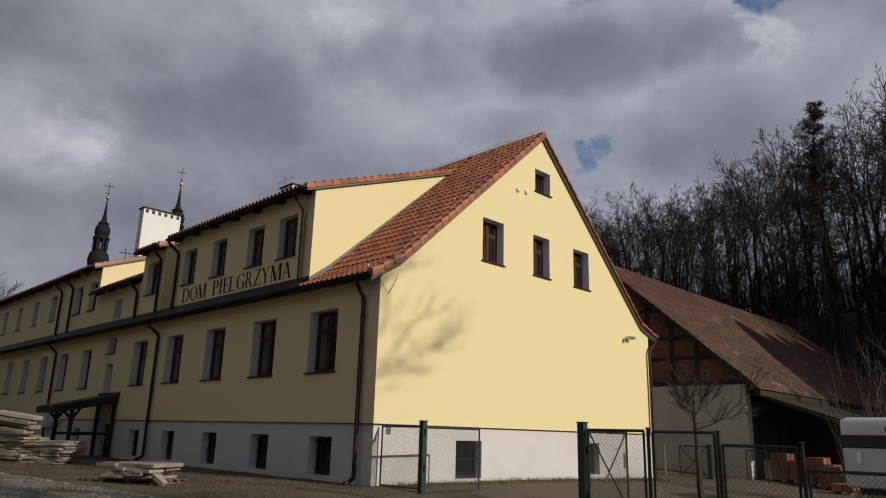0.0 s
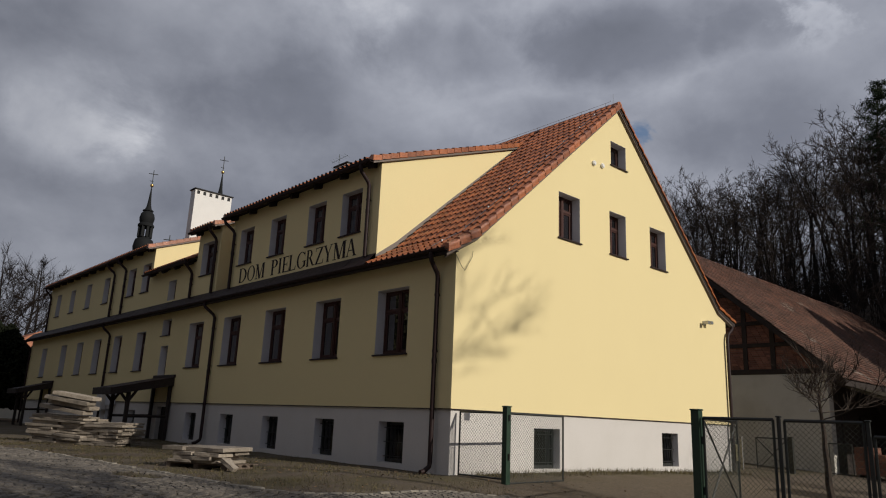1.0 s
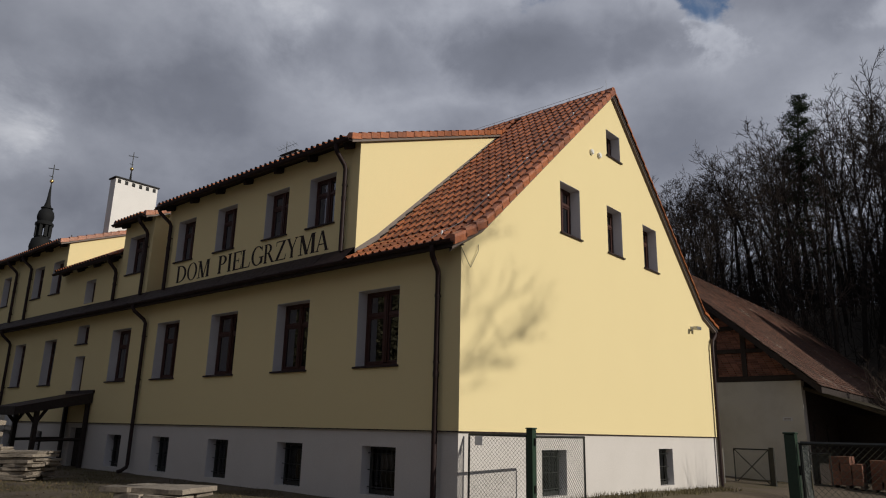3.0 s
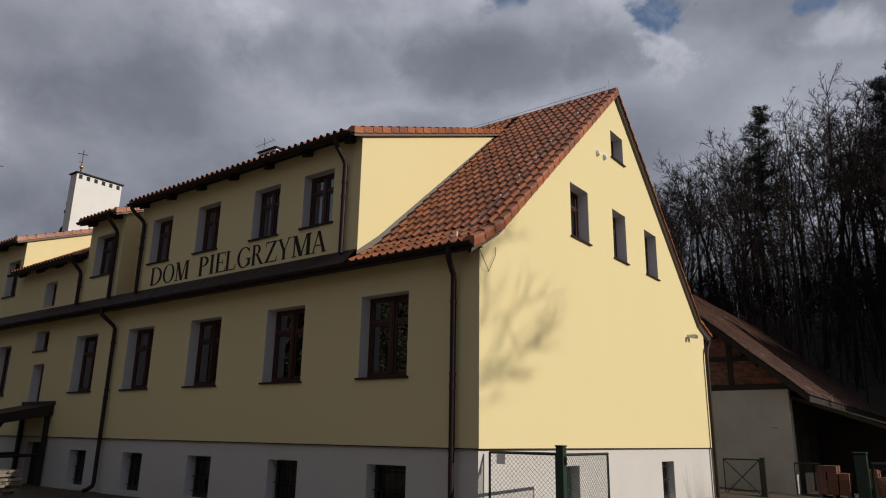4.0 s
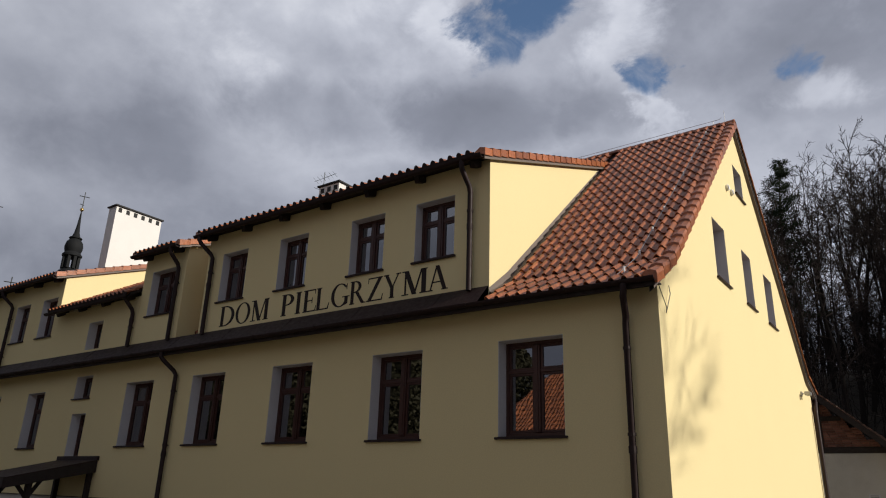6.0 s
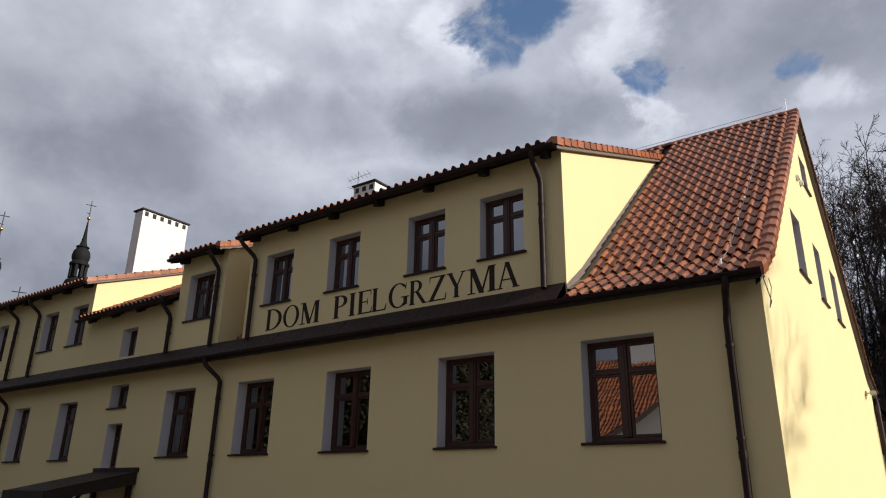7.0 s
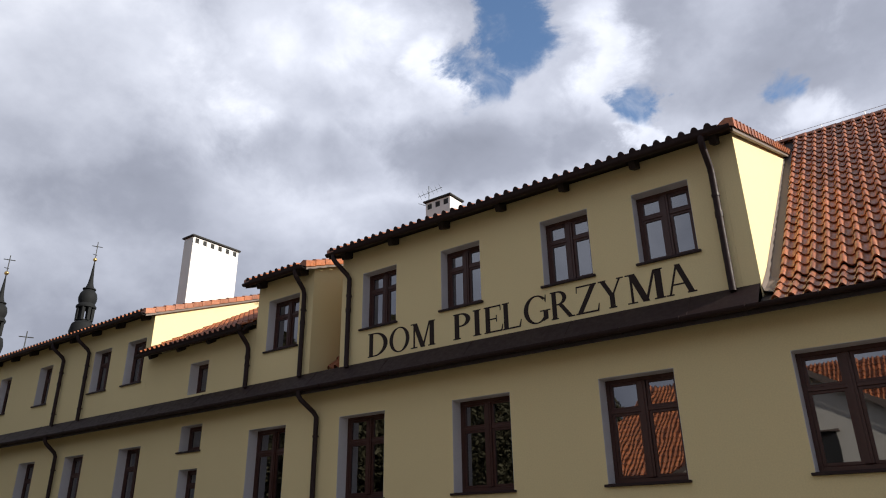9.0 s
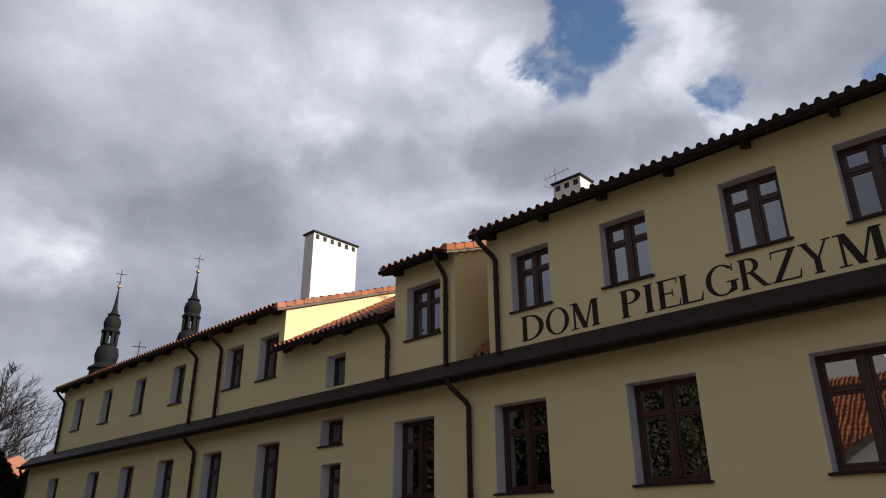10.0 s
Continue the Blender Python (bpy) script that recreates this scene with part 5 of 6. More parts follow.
for s in (1, -1):
    e = ROOF_X + s * (vx - ROOF_X)
    g = Geo()
    for d in (0.0, 0.16):
        g.face((ROOF_X, BY - 0.5, ROOF_ZR - d - 0.14), (e, BY - 0.5, vz - d - 0.05), (e, 44, vz - d - 0.05), (ROOF_X, 44, ROOF_ZR - d - 0.14))
    g.face((ROOF_X, BY - 0.5, ROOF_ZR), (e, BY - 0.5, vz), (e, BY - 0.5, vz - 0.25), (ROOF_X, BY - 0.5, ROOF_ZR - 0.25))
    g.face((e, BY - 0.5, vz), (e, 44, vz), (e, 44, vz - 0.2), (e, BY - 0.5, vz - 0.2))
    part("roof", g, WOOD, barn, "sagging old tiled roof slope")
slope_len = math.hypot(vx - ROOF_X, ROOF_ZR - vz)
ft, lichen = Geo(), Geo()
mb = slope_matrix((vx, BY - 0.55, vz + 0.02), (0, 1, 0), (ROOF_X - vx, 0, ROOF_ZR - vz))
tw, tl = 0.20, 0.19
for r in range(int(slope_len / tl)):
    for c in range(int(26 / tw)):
        u, v = c * tw + (tw / 2 if r % 2 else 0), r * tl
        sag = -0.05 * math.sin(math.pi * v / slope_len) * math.sin(math.pi * min(1, u / 26)) + 0.03 * noise.noise((u * 0.35, v * 0.5, 3))
        dz = rb.uniform(0, 0.014)
        mossy = noise.noise((u * 0.45, v * 0.9, 11)) + 0.35 * noise.noise((u * 2.1, v * 2.1, 5))
        tiles = lichen if mossy > rb.uniform(0.30, 1.9) else ft
        i = len(tiles.v)
        tiles.v.extend(tuple(mb @ Vector(p)) for p in ((u, v, sag + 0.035 + dz), (u + tw - 0.008, v, sag + 0.035 + dz), (u + tw - 0.008, v + tl + 0.03, sag + 0.012), (u, v + tl + 0.03, sag + 0.012),
                                                     (u, v, sag + 0.012 + dz), (u + tw - 0.008, v, sag + 0.012 + dz)))
        tiles.f.extend(((i, i + 1, i + 2, i + 3), (i + 4, i + 5, i + 1, i)))
part("flat_tiles", ft, OLD_TILE, barn, "weathered flat tiles with moss", kind="stuff")
part("lichen_tiles", lichen, LICHEN_TILE, barn, "tiles pale with lichen", kind="stuff")
lt = Geo()
for d in (0, 0.06):
    lt.face((BX - 0.1, BY + 0.3, 3.40 - d), (4.5, BY + 0.3, 2.25 - d), (4.5, 40, 2.25 - d), (BX - 0.1, 40, 3.40 - d))
lt.box((0, -0.03, -0.10), (4.7, 0.03, 0.02), Matrix.Translation((BX - 0.1, BY + 0.27, 3.40)) @ pose(0, 0, 0, 0, 20.4, 0))
part("lean_to_roof", lt, MOSSY, barn, "mossy board roof of the open lean-to")
for y in (18.5, 22, 26, 30):
    part("lean_to_post", Geo().box((4.35, y - 0.08, -0.3), (4.5, y + 0.08, 2.15), None, 0.012), WOOD, barn)
for y, h in ((19.5, 2.1), (21.5, 2.1), (24, 2.2)):
    part("shed_door", Geo().box((BX + 0.001, y - 0.45, -0.1), (BX + 0.06, y + 0.45, h), None, 0.01), WOOD, barn)
part("back_wall", Geo().box((BX, 23, -0.3), (4.5, 23.2, 2.5)), WOOD, barn)
plate = part("wall_plate", Geo().box((0.56, BY - 0.02, 2.15), (0.88, BY - 0.001, 2.27)), VAN, barn, "small faded plate with two bars")
for z in (2.175, 2.22):
    part("bar", Geo().box((0.6, BY - 0.024, z), (0.84, BY - 0.0202, z + 0.018)), FLASH, plate)

# pallets of bricks under the lean-to
for k, (x, y, n) in enumerate(((2.3, 18.9, 4), (3.5, 19.2, 4), (4.2, 18.6, 3), (5.0, 16.9, 1))):
    gz = ground_z(x, y)
    p = thing("brick_pallet", (x, y, gz), "wooden pallet of orange hollow bricks, half used", "bricks", "brick pallets by the barn")
    for j in range(3):
        part("bearer", Geo().box((x - 0.5 + j * 0.45, y - 0.4, gz), (x - 0.4 + j * 0.45, y + 0.4, gz + 0.11)), OLD_WOOD, p)
    r2 = random.Random(k)
    for zz in range(n):
        for j in range(3 if zz < n - 1 else 2):
            for q in range(2):
                bx, by = x - 0.5 + j * 0.34 + r2.uniform(-0.02, 0.02), y - 0.4 + q * 0.4
                part("hollow_brick", Geo().box((bx, by, gz + 0.112 + zz * 0.242), (bx + 0.31, by + 0.37, gz + 0.112 + zz * 0.242 + 0.238), None, 0.01), BLOCK, p)

# trailer
vn = thing("trailer", (9.2, 10, -0.2), "white box trailer with a dark band and rounded roof", "trailer")
x0, x1, y0, y1 = 7.08, 11.6, 9.0, 11.0
body = Geo().box((x0, y0, 0.35), (x1, y1, 1.28), None, 0.04)
part("lower_body", body, VAN, vn)
part("band", Geo().box((x0 - 0.004, y0 - 0.004, 1.281), (x1 + 0.004, y1, 1.58), None, 0.02), NAVY, vn, "dark navy band")
rf = Geo()
secs = [(0.0, 1.581), (0.0, 1.80), (0.05, 1.93), (0.16, 2.0), (1.84, 2.0), (1.95, 1.93), (2.0, 1.80), (2.0, 1.581)]
for x, inn in ((x0, 0.0), (x0 + 0.12, 0.0), (x1, 0.0)):
    rf.v.extend((x, y0 + a, b if x > x0 else min(b, 1.93)) for a, b in secs)
q = len(secs)
rf.f = [(r * q + j, r * q + (j + 1) % q, (r + 1) * q + (j + 1) % q, (r + 1) * q + j) for r in range(2) for j in range(q)] + [tuple(range(q)), tuple(range(2 * q, 3 * q))]
part("roof", rf, VAN, vn, "rounded white roof", smooth_angle=40)
part("door_panel", Geo().box((x0 + 0.55, y0 - 0.012, 0.45), (x0 + 1.9, y0 + 0.0, 1.2), None, 0.02), VAN, vn)
part("latch", Geo().box((x0 + 0.30, y0 - 0.03, 0.92), (x0 + 0.38, y0 + 0.0, 1.18), None, 0.008), SIGN, vn, "white latch")
part("lettering_bar", Geo().box((x0 + 0.95, y0 - 0.006, 1.66), (x0 + 1.9, y0 - 0.001, 1.78)), NAVY, vn, "dark bar in place of lettering")
for x in (x0 + 1.2, x0 + 2.0):
    w = part("wheel", Geo().tube([(x, y0 + 0.05, 0.12), (x, y0 + 0.28, 0.12)], 0.32, 18), RUBBER, vn, smooth_angle=40)
    part("rim", Geo().tube([(x, y0 + 0.03, 0.12), (x, y0 + 0.06, 0.12)], 0.18, 14), STEEL, w)
part("chassis", Geo().box((x0 + 0.2, y0 + 0.3, 0.2), (x1 - 0.2, y1 - 0.3, 0.349)), IRON, vn)


# ---- trees ----
def bare_tree(height, seed, spread=0.42, limbs=16, fork=0.32, twigs=5, trunk_r=None, branches=6, rise=(0.5, 1.1)):
    """A leafless tree at the origin: the trunk, and the crown of limbs, branches and twigs."""
    r = random.Random(seed)
    trunk, crown = Geo(), Geo()
    tr = trunk_r or height * 0.012
    pts, x, y = [], 0.0, 0.0
    n = 9
    for k in range(n + 1):
        pts.append(Vector((x, y, height * 0.93 * k / n)))
        x += r.uniform(-1, 1) * height * 0.012
        y += r.uniform(-1, 1) * height * 0.012
    trunk.tube(pts, [tr * (1.25 if k == 0 else 1.0) * (1 - 0.9 * k / n) + 0.01 for k in range(n + 1)], 7)

    def at(t):
        i = min(n - 1, int(t * n))
        return pts[i].lerp(pts[i + 1], t * n - i)

    def grow(start, way, length, radius, segs, sides, up):
        p, d, line = Vector(start), Vector(way).normalized(), [Vector(start)]
        for _ in range(segs):
            d = (d + Vector((r.uniform(-1, 1), r.uniform(-1, 1), r.uniform(-1, 1))) * 0.22 + Vector((0, 0, up))).normalized()
            p = p + d * length / segs
            line.append(p.copy())
        crown.tube(line, [radius * (1 - 0.85 * k / segs) for k in range(segs + 1)], sides, cap=False)
        return line

    for k in range(limbs):
        t = fork + (0.97 - fork) * (k + r.random()) / limbs
        a = k * 2.4 + r.uniform(-0.5, 0.5)
        ln = height * spread * (1.05 - 0.75 * (t - fork) / (1 - fork)) * r.uniform(0.75, 1.15)
        line = grow(at(t), (math.cos(a), math.sin(a), r.uniform(*rise)), ln, tr * 0.45 * (1.15 - t), 5, 4, 0.10)
        for j in range(branches):
            i = r.uniform(1, 4.8)
            s = line[int(i)].lerp(line[int(i) + 1], i % 1)
            w = (line[-1] - line[0]).normalized() + Vector((r.uniform(-1, 1), r.uniform(-1, 1), r.uniform(-0.5, 1))) * 0.9
            sub = grow(s, w, ln * r.uniform(0.28, 0.5), tr * 0.15, 4, 3, 0.06)
            for _ in range(twigs):
                i2 = r.uniform(0.8, 3.9)
                s2 = sub[int(i2)].lerp(sub[int(i2) + 1], i2 % 1)
                w2 = (sub[-1] - sub[0]).normalized() + Vector((r.uniform(-1, 1), r.uniform(-1, 1), r.uniform(-0.4, 1))) * 0.9
                grow(s2, w2, ln * r.uniform(0.10, 0.24), tr * 0.055, 2, 3, 0.04)
    return trunk, crown


def plant(name, trunk, crown, bark, twig, label, group="", category="tree"):
    t = thing(name, (0, 0, 0), label, category, group)
    part("trunk", trunk, bark, t)
    part("crown", crown, twig, t)
    return t


def slope_drop(y):
    """Trees up the slope grow taller."""
    return 6.5 * ease(32, 78, y) + 6.0 * ease(78, 160, y)


def forest_tree(height, seed):
    """A slender woodland tree: a bare stem that forks into rising leaders, limbs, branches and fine twigs."""
    r = random.Random(seed)
    trunk, crown = Geo(), Geo()

    def grow(geo, start, way, length, r0, r1, segs, sides, wander, up):
        p, d, line = Vector(start), Vector(way).normalized(), [Vector(start)]
        for _ in range(segs):
            d = (d + Vector((r.uniform(-1, 1), r.uniform(-1, 1), r.uniform(-1, 1))) * wander + Vector((0, 0, up))).normalized()
            p = p + d * length / segs
            line.append(p.copy())
        geo.tube(line, [r0 + (r1 - r0) * k / segs for k in range(segs + 1)], sides, cap=False)
        return line

    def along(line, q):
        i = min(len(line) - 2, int(q * (len(line) - 1)))
        return line[i].lerp(line[i + 1], q * (len(line) - 1) - i), (line[i + 1] - line[i]).normalized()

    def aside(d, spread):
        v = Vector((r.gauss(0, 1), r.gauss(0, 1), r.gauss(0, 1)))
        v = (v - d * v.dot(d)).normalized()
        return d * math.cos(spread) + v * math.sin(spread)

    girth = height * r.uniform(0.008, 0.0125)
    stem = grow(trunk, (0, 0, 0), (r.uniform(-0.06, 0.06), r.uniform(-0.06, 0.06), 1), height * r.uniform(0.42, 0.58), girth, girth * 0.68, 7, 7, 0.05, 0.02)
    leaders = [(stem, 7, 0.28)]
    top, d = along(stem, 0.999)
    for k in range(r.choice((2, 3, 3))):
        ln = (height - top.z) * r.uniform(0.85, 1.1)
        leaders.append((grow(trunk, top, aside(d, radians(r.uniform(8, 30))), ln, girth * 0.5, girth * 0.07, 7, 5, 0.13, 0.07), 9, 0.12))
    for line, limbs, q0 in leaders:
        for k in range(limbs):
            p, d = along(line, q0 + (0.97 - q0) * (k + r.random()) / limbs)
            ln = height * 0.21 * (1.1 - 0.6 * k / limbs) * r.uniform(0.6, 1.2)
            limb = grow(crown, p, aside(d, radians(r.uniform(30, 62))), ln, girth * 0.20, girth * 0.045, 5, 4, 0.20, 0.07)
            for _ in range(5):
                p2, d2 = along(limb, r.uniform(0.25, 0.98))
                br = grow(crown, p2, aside(d2, radians(r.uniform(25, 60))), ln * r.uniform(0.3, 0.55), girth * 0.08, 0.018, 3, 3, 0.24, 0.04)
                for _ in range(5):
                    p3, d3 = along(br, r.uniform(0.2, 0.98))
                    grow(crown, p3, aside(d3, radians(r.uniform(20, 65))), ln * r.uniform(0.12, 0.26), 0.017, 0.008, 2, 3, 0.22, 0.05)
    return trunk, crown


kinds = []
for k in range(8):
    tr, cr = forest_tree(17, 40 + k)
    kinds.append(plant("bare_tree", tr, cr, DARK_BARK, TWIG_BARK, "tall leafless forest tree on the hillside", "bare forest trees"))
rt = random.Random(21)
spots, firsts = [], []
for row, (y, count_, x0_, x1_) in enumerate(((46, 16, -42, 34), (52, 22, -46, 42), (58, 26, -50, 48), (64, 28, -50, 50), (70, 30, -54, 54), (77, 30, -58, 58), (84, 30, -62, 62), (92, 28, -66, 66))):
    for k in range(count_):
        spots.append((x0_ + (x1_ - x0_) * (k + rt.uniform(0.1, 0.9)) / count_, y + rt.uniform(-3, 3)))
for k, (x, y) in enumerate(spots):
    s = (0.70 + 0.31 * ease(-22, -4, x)) * rt.uniform(0.80, 1.08)
    s += slope_drop(y) / 17
    m = Matrix.Translation((x, y, ground_z(x, y) - 0.2)) @ pose(0, 0, 0, rt.uniform(-6, 6), rt.uniform(-6, 6), rt.uniform(0, 360)) @ Matrix.Diagonal((s, s, s, 1))
    if k < len(kinds):
        firsts.append(m)
    else:
        copy_thing(kinds[k % len(kinds)], m)
for t, m in zip(kinds, firsts):
    t.matrix_basis = m
# thin undergrowth between the trunks
ug = Geo()
for _ in range(5200):
    x, y = rt.uniform(-60, 60), (rt.uniform(46, 92) if rt.random() < 0.45 else rt.uniform(74, 100))
    z = ground_z(x, y)
    h = rt.uniform(3.0, 11.5)
    lean = Vector((rt.uniform(-0.16, 0.16), rt.uniform(-0.1, 0.1), 1.0))
    base = Vector((x, y, z - 0.2))
    ug.tube([base, base + lean * h * 0.5 + Vector((rt.uniform(-0.3, 0.3), 0, 0)), base + lean * h], [0.045, 0.03, 0.008], 3, cap=False)
    for _ in range(8):
        p = base + lean * h * rt.uniform(0.2, 0.95)
        tip = p + Vector((rt.uniform(-1.7, 1.7), rt.uniform(-1.2, 1.2), rt.uniform(0.1, 1.8)))
        ug.tube([p, tip], [0.022, 0.008], 3, cap=False)
        p = p.lerp(tip, 0.55)
        ug.tube([p, p + Vector((rt.uniform(-0.8, 0.8), rt.uniform(-0.6, 0.6), rt.uniform(-0.1, 1.0)))], [0.014, 0.006], 3, cap=False)
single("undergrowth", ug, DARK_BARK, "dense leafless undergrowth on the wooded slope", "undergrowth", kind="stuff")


def scots_pine(height, seed):
    """A ragged pine: crooked trunk, uneven branches with flat pads of needles, narrow broken top."""
    r = random.Random(seed)
    trunk, crown = Geo(), Geo()
    line = [Vector((0.35 * math.sin(k * 0.9), 0.3 * math.sin(k * 0.7 + 1), height * k / 8)) for k in range(9)]
    trunk.tube(line, [height * 0.012 * (1 - 0.85 * k / 8) + 0.02 for k in range(9)], 7)
    for k in range(34):
        t = 0.30 + 0.69 * (k + r.random()) / 34
        i = min(7, int(t * 8))
        p0 = line[i].lerp(line[i + 1], t * 8 - i)
        for _ in range(3):
            a = r.uniform(0, 6.28)
            ln = height * 0.26 * (1.04 - t) ** 0.75 * r.uniform(0.35, 1.2)
            d = Vector((math.cos(a), math.sin(a), r.uniform(-0.15, 0.45)))
            crown.tube([p0, p0 + d * ln * 0.6, p0 + d * ln + Vector((0, 0, ln * 0.08))], [0.05, 0.03, 0.01], 3, cap=False)
            for j in range(4):
                c0 = p0 + d * ln * (0.35 + 0.22 * j) + Vector((r.uniform(-0.4, 0.4), r.uniform(-0.4, 0.4), r.uniform(-0.1, 0.25)))
                wide = r.uniform(0.5, 0.95) * (0.55 + 0.45 * min(1, ln / 3))
                for _ in range(34):
                    q = Vector((r.gauss(0, 0.5) * wide, r.gauss(0, 0.5) * wide, r.gauss(0, 0.17) * wide))
                    u = Vector((r.uniform(-1, 1), r.uniform(-1, 1), r.uniform(-0.5, 1))).normalized() * r.uniform(0.10, 0.24)
                    w = Vector((r.uniform(-1, 1), r.uniform(-1, 1), r.uniform(-1, 1))).normalized() * 0.07
                    crown.face(c0 + q - u, c0 + q + w, c0 + q + u)
    return trunk, crown


tr, cr = scots_pine(20.5, 3)
pine = plant("pine", tr, cr, BARK, NEEDLE, "dark ragged pine above the leafless wood", "dark pines")
for x, y, s in ((-27.5, 50, 0.78), (10, 58, 0.95), (17, 55, 1.0), (23, 52, 0.9), (5, 70, 1.0), (30, 56, 1.0), (4, 58, 1.0), (7.5, 53, 0.95), (13, 60, 1.1)):
    s += slope_drop(y) / 20.5
    copy_thing(pine, Matrix.Translation((x, y, ground_z(x, y) - 0.5)) @ pose(0, 0, 0, 0, 0, x * 40) @ Matrix.Diagonal((s * 0.85, s * 0.85, s, 1)))
GROWN = 1 + slope_drop(64) / 20.5
pine.matrix_basis = Matrix.Translation((-7.6, 64, ground_z(-7.6, 64) - 1.0)) @ Matrix.Diagonal((1.0, 1.0, GROWN * 0.97, 1))

def leafy(seed, height, n):
    r = random.Random(seed)
    trunk, crown = Geo(), Geo()
    trunk.tube([(0, 0, 0), (0.1, 0.05, height * 0.6)], [0.22, 0.1], 7)
    for _ in range(n):
        a, q = r.uniform(0, 6.28), r.random() ** 0.5
        z = r.uniform(0.15, 1.0)
        rad = height * 0.32 * math.sin(math.pi * (0.12 + 0.86 * z)) * q
        c = Vector((math.cos(a) * rad, math.sin(a) * rad, height * z))
        s = r.uniform(0.08, 0.15)
        u = Vector((r.uniform(-1, 1), r.uniform(-1, 1), r.uniform(-1, 1))).normalized() * s
        w = Vector((r.uniform(-1, 1), r.uniform(-1, 1), r.uniform(-1, 1))).normalized() * s * 0.7
        crown.face(c - u, c - w, c + u, c + w)
    return trunk, crown


# young tree by the fence, and shrubs in the yard
tr, cr = bare_tree(2.15, 77, spread=0.62, limbs=14, fork=0.76, twigs=8, trunk_r=0.055, branches=9, rise=(0.15, 0.9))
sap = plant("young_tree", tr, cr, BARK, BARK, "young leafless fruit tree in the yard")
sap.matrix_basis = Matrix.Translation((6.68, 2.0, ground_z(6.68, 2.0) - 0.05)) @ Matrix.Diagonal((1.12, 1.12, 1.12, 1))


def shrub(seed, height, n, lean=0.35):
    r = random.Random(seed)
    g = Geo()
    for _ in range(n):
        a, tilt = r.uniform(0, 6.28), r.uniform(0.05, lean)
        d = Vector((math.cos(a) * tilt, math.sin(a) * tilt, 1))
        p, line = Vector((r.uniform(-0.15, 0.15), r.uniform(-0.15, 0.15), 0)), []
        h = height * r.uniform(0.6, 1.1)
        for k in range(6):
            line.append(p.copy())
            p = p + d * h / 5 + Vector((r.uniform(-1, 1), r.uniform(-1, 1), 0)) * 0.04 * h
        g.tube(line, [0.017 * (1 - 0.8 * k / 5) for k in range(6)], 3, cap=False)
        for _ in range(4):
            k = r.randint(1, 4)
            q = line[k] + Vector((r.uniform(-1, 1), r.uniform(-1, 1), r.uniform(0.6, 1.6))) * h * 0.16
            g.tube([line[k], q], [0.006, 0.002], 3, cap=False)
    return g


for x, y, h, n, s in ((6.7, 13.0, 4.4, 60, 1), (7.5, 13.2, 4.8, 60, 2), (8.5, 13.4, 5.0, 60, 3), (6.2, 13.5, 2.6, 36, 4)):
    g = shrub(s, h, int(n * 0.4))
    g.v = [(a + x, b + y, c + ground_z(x, y) - 0.05) for a, b, c in g.v]
    single("leafless_shrub", g, PALE_BARK, "tall leafless shrub with pale upright stems", "shrub", "shrubs beside the barn")
# bare tree on the sunny side, whose shade falls on the gable
tr, cr = bare_tree(19.4, 94, spread=0.24, limbs=19, fork=0.74, twigs=6, trunk_r=0.17, branches=7, rise=(-0.1, 0.4))
shade_tree = plant("yard_tree", tr, cr, BARK, BARK, "tall leafless tree whose shade falls on the gable")
shade_tree.matrix_basis = Matrix.Translation((24.0, 4.5, -0.2))
for k, (x, y, h) in enumerate(((21.0, -2.6, 14), (27.5, -1.2, 16))):
    tr, cr = bare_tree(h, 97 + k, spread=0.45, limbs=24, fork=0.18, twigs=8, trunk_r=0.24, branches=8)
    t = plant("yard_tree", tr, cr, BARK, BARK, "broad leafless tree whose shade dapples the paving", "yard trees")
    t.matrix_basis = Matrix.Translation((x, y, -0.2))

# bare trees beside the barn, whose thin shade dapples its roof
for k, (x, y, h) in enumerate(((16, 25.5, 13.5), (18, 28, 15), (15.5, 30.5, 14))):
    tr, cr = bare_tree(h, 150 + k, spread=0.36, limbs=20, fork=0.2, twigs=7, trunk_r=0.16, branches=7)
    t = plant("bare_tree", tr, cr, BARK, BARK, "leafless tree on the sunny side of the barn", "trees beside the barn")
    t.matrix_basis = Matrix.Translation((x, y, ground_z(x, y) - 0.1))
# trees, hedge and roof beyond the far end of the house
far_tree = None
for k, (x, y, h) in enumerate(((-62, 2, 15), (-66, 5.5, 16), (-58, -1.5, 13), (-70, 0.5, 17), (-75, 8, 18), (-64, -3, 14), (-72, 4, 17))):
    tr, cr = bare_tree(h * 0.94, 120 + k, spread=0.50, limbs=22, fork=0.2, twigs=10, trunk_r=0.22, branches=9, rise=(0.15, 0.7))
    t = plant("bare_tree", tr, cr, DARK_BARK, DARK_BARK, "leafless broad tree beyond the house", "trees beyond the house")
    t.matrix_basis = Matrix.Translation((x, y, 0))
tr, cr = leafy(31, 6.3, 16000)
bush = plant("evergreen_shrub", tr, cr, DARK_BARK, HEDGE, "dense dark evergreen at the end of the house", "evergreens beyond the house")
bush.matrix_basis = Matrix.Translation((-41.5, -2.6, 0.1))
for x, y, s in ((-40.2, -0.6, 0.95), (-42.5, -4.6, 1.0), (-41, 1.5, 0.85), (-44.5, -1.0, 1.1), (-44, -6.6, 1.0), (-46, -8.8, 1.0), (-40.0, 3.5, 0.8), (-48, -5, 1.1)):
    copy_thing(bush, Matrix.Translation((x, y, 0.1)) @ pose(0, 0, 0, 0, 0, x * 30) @ Matrix.Diagonal((s, s, s, 1)))
cot = thing("far_house", (-56, 3, 0.2), "low house with an orange tiled roof beyond the hedge", "house")
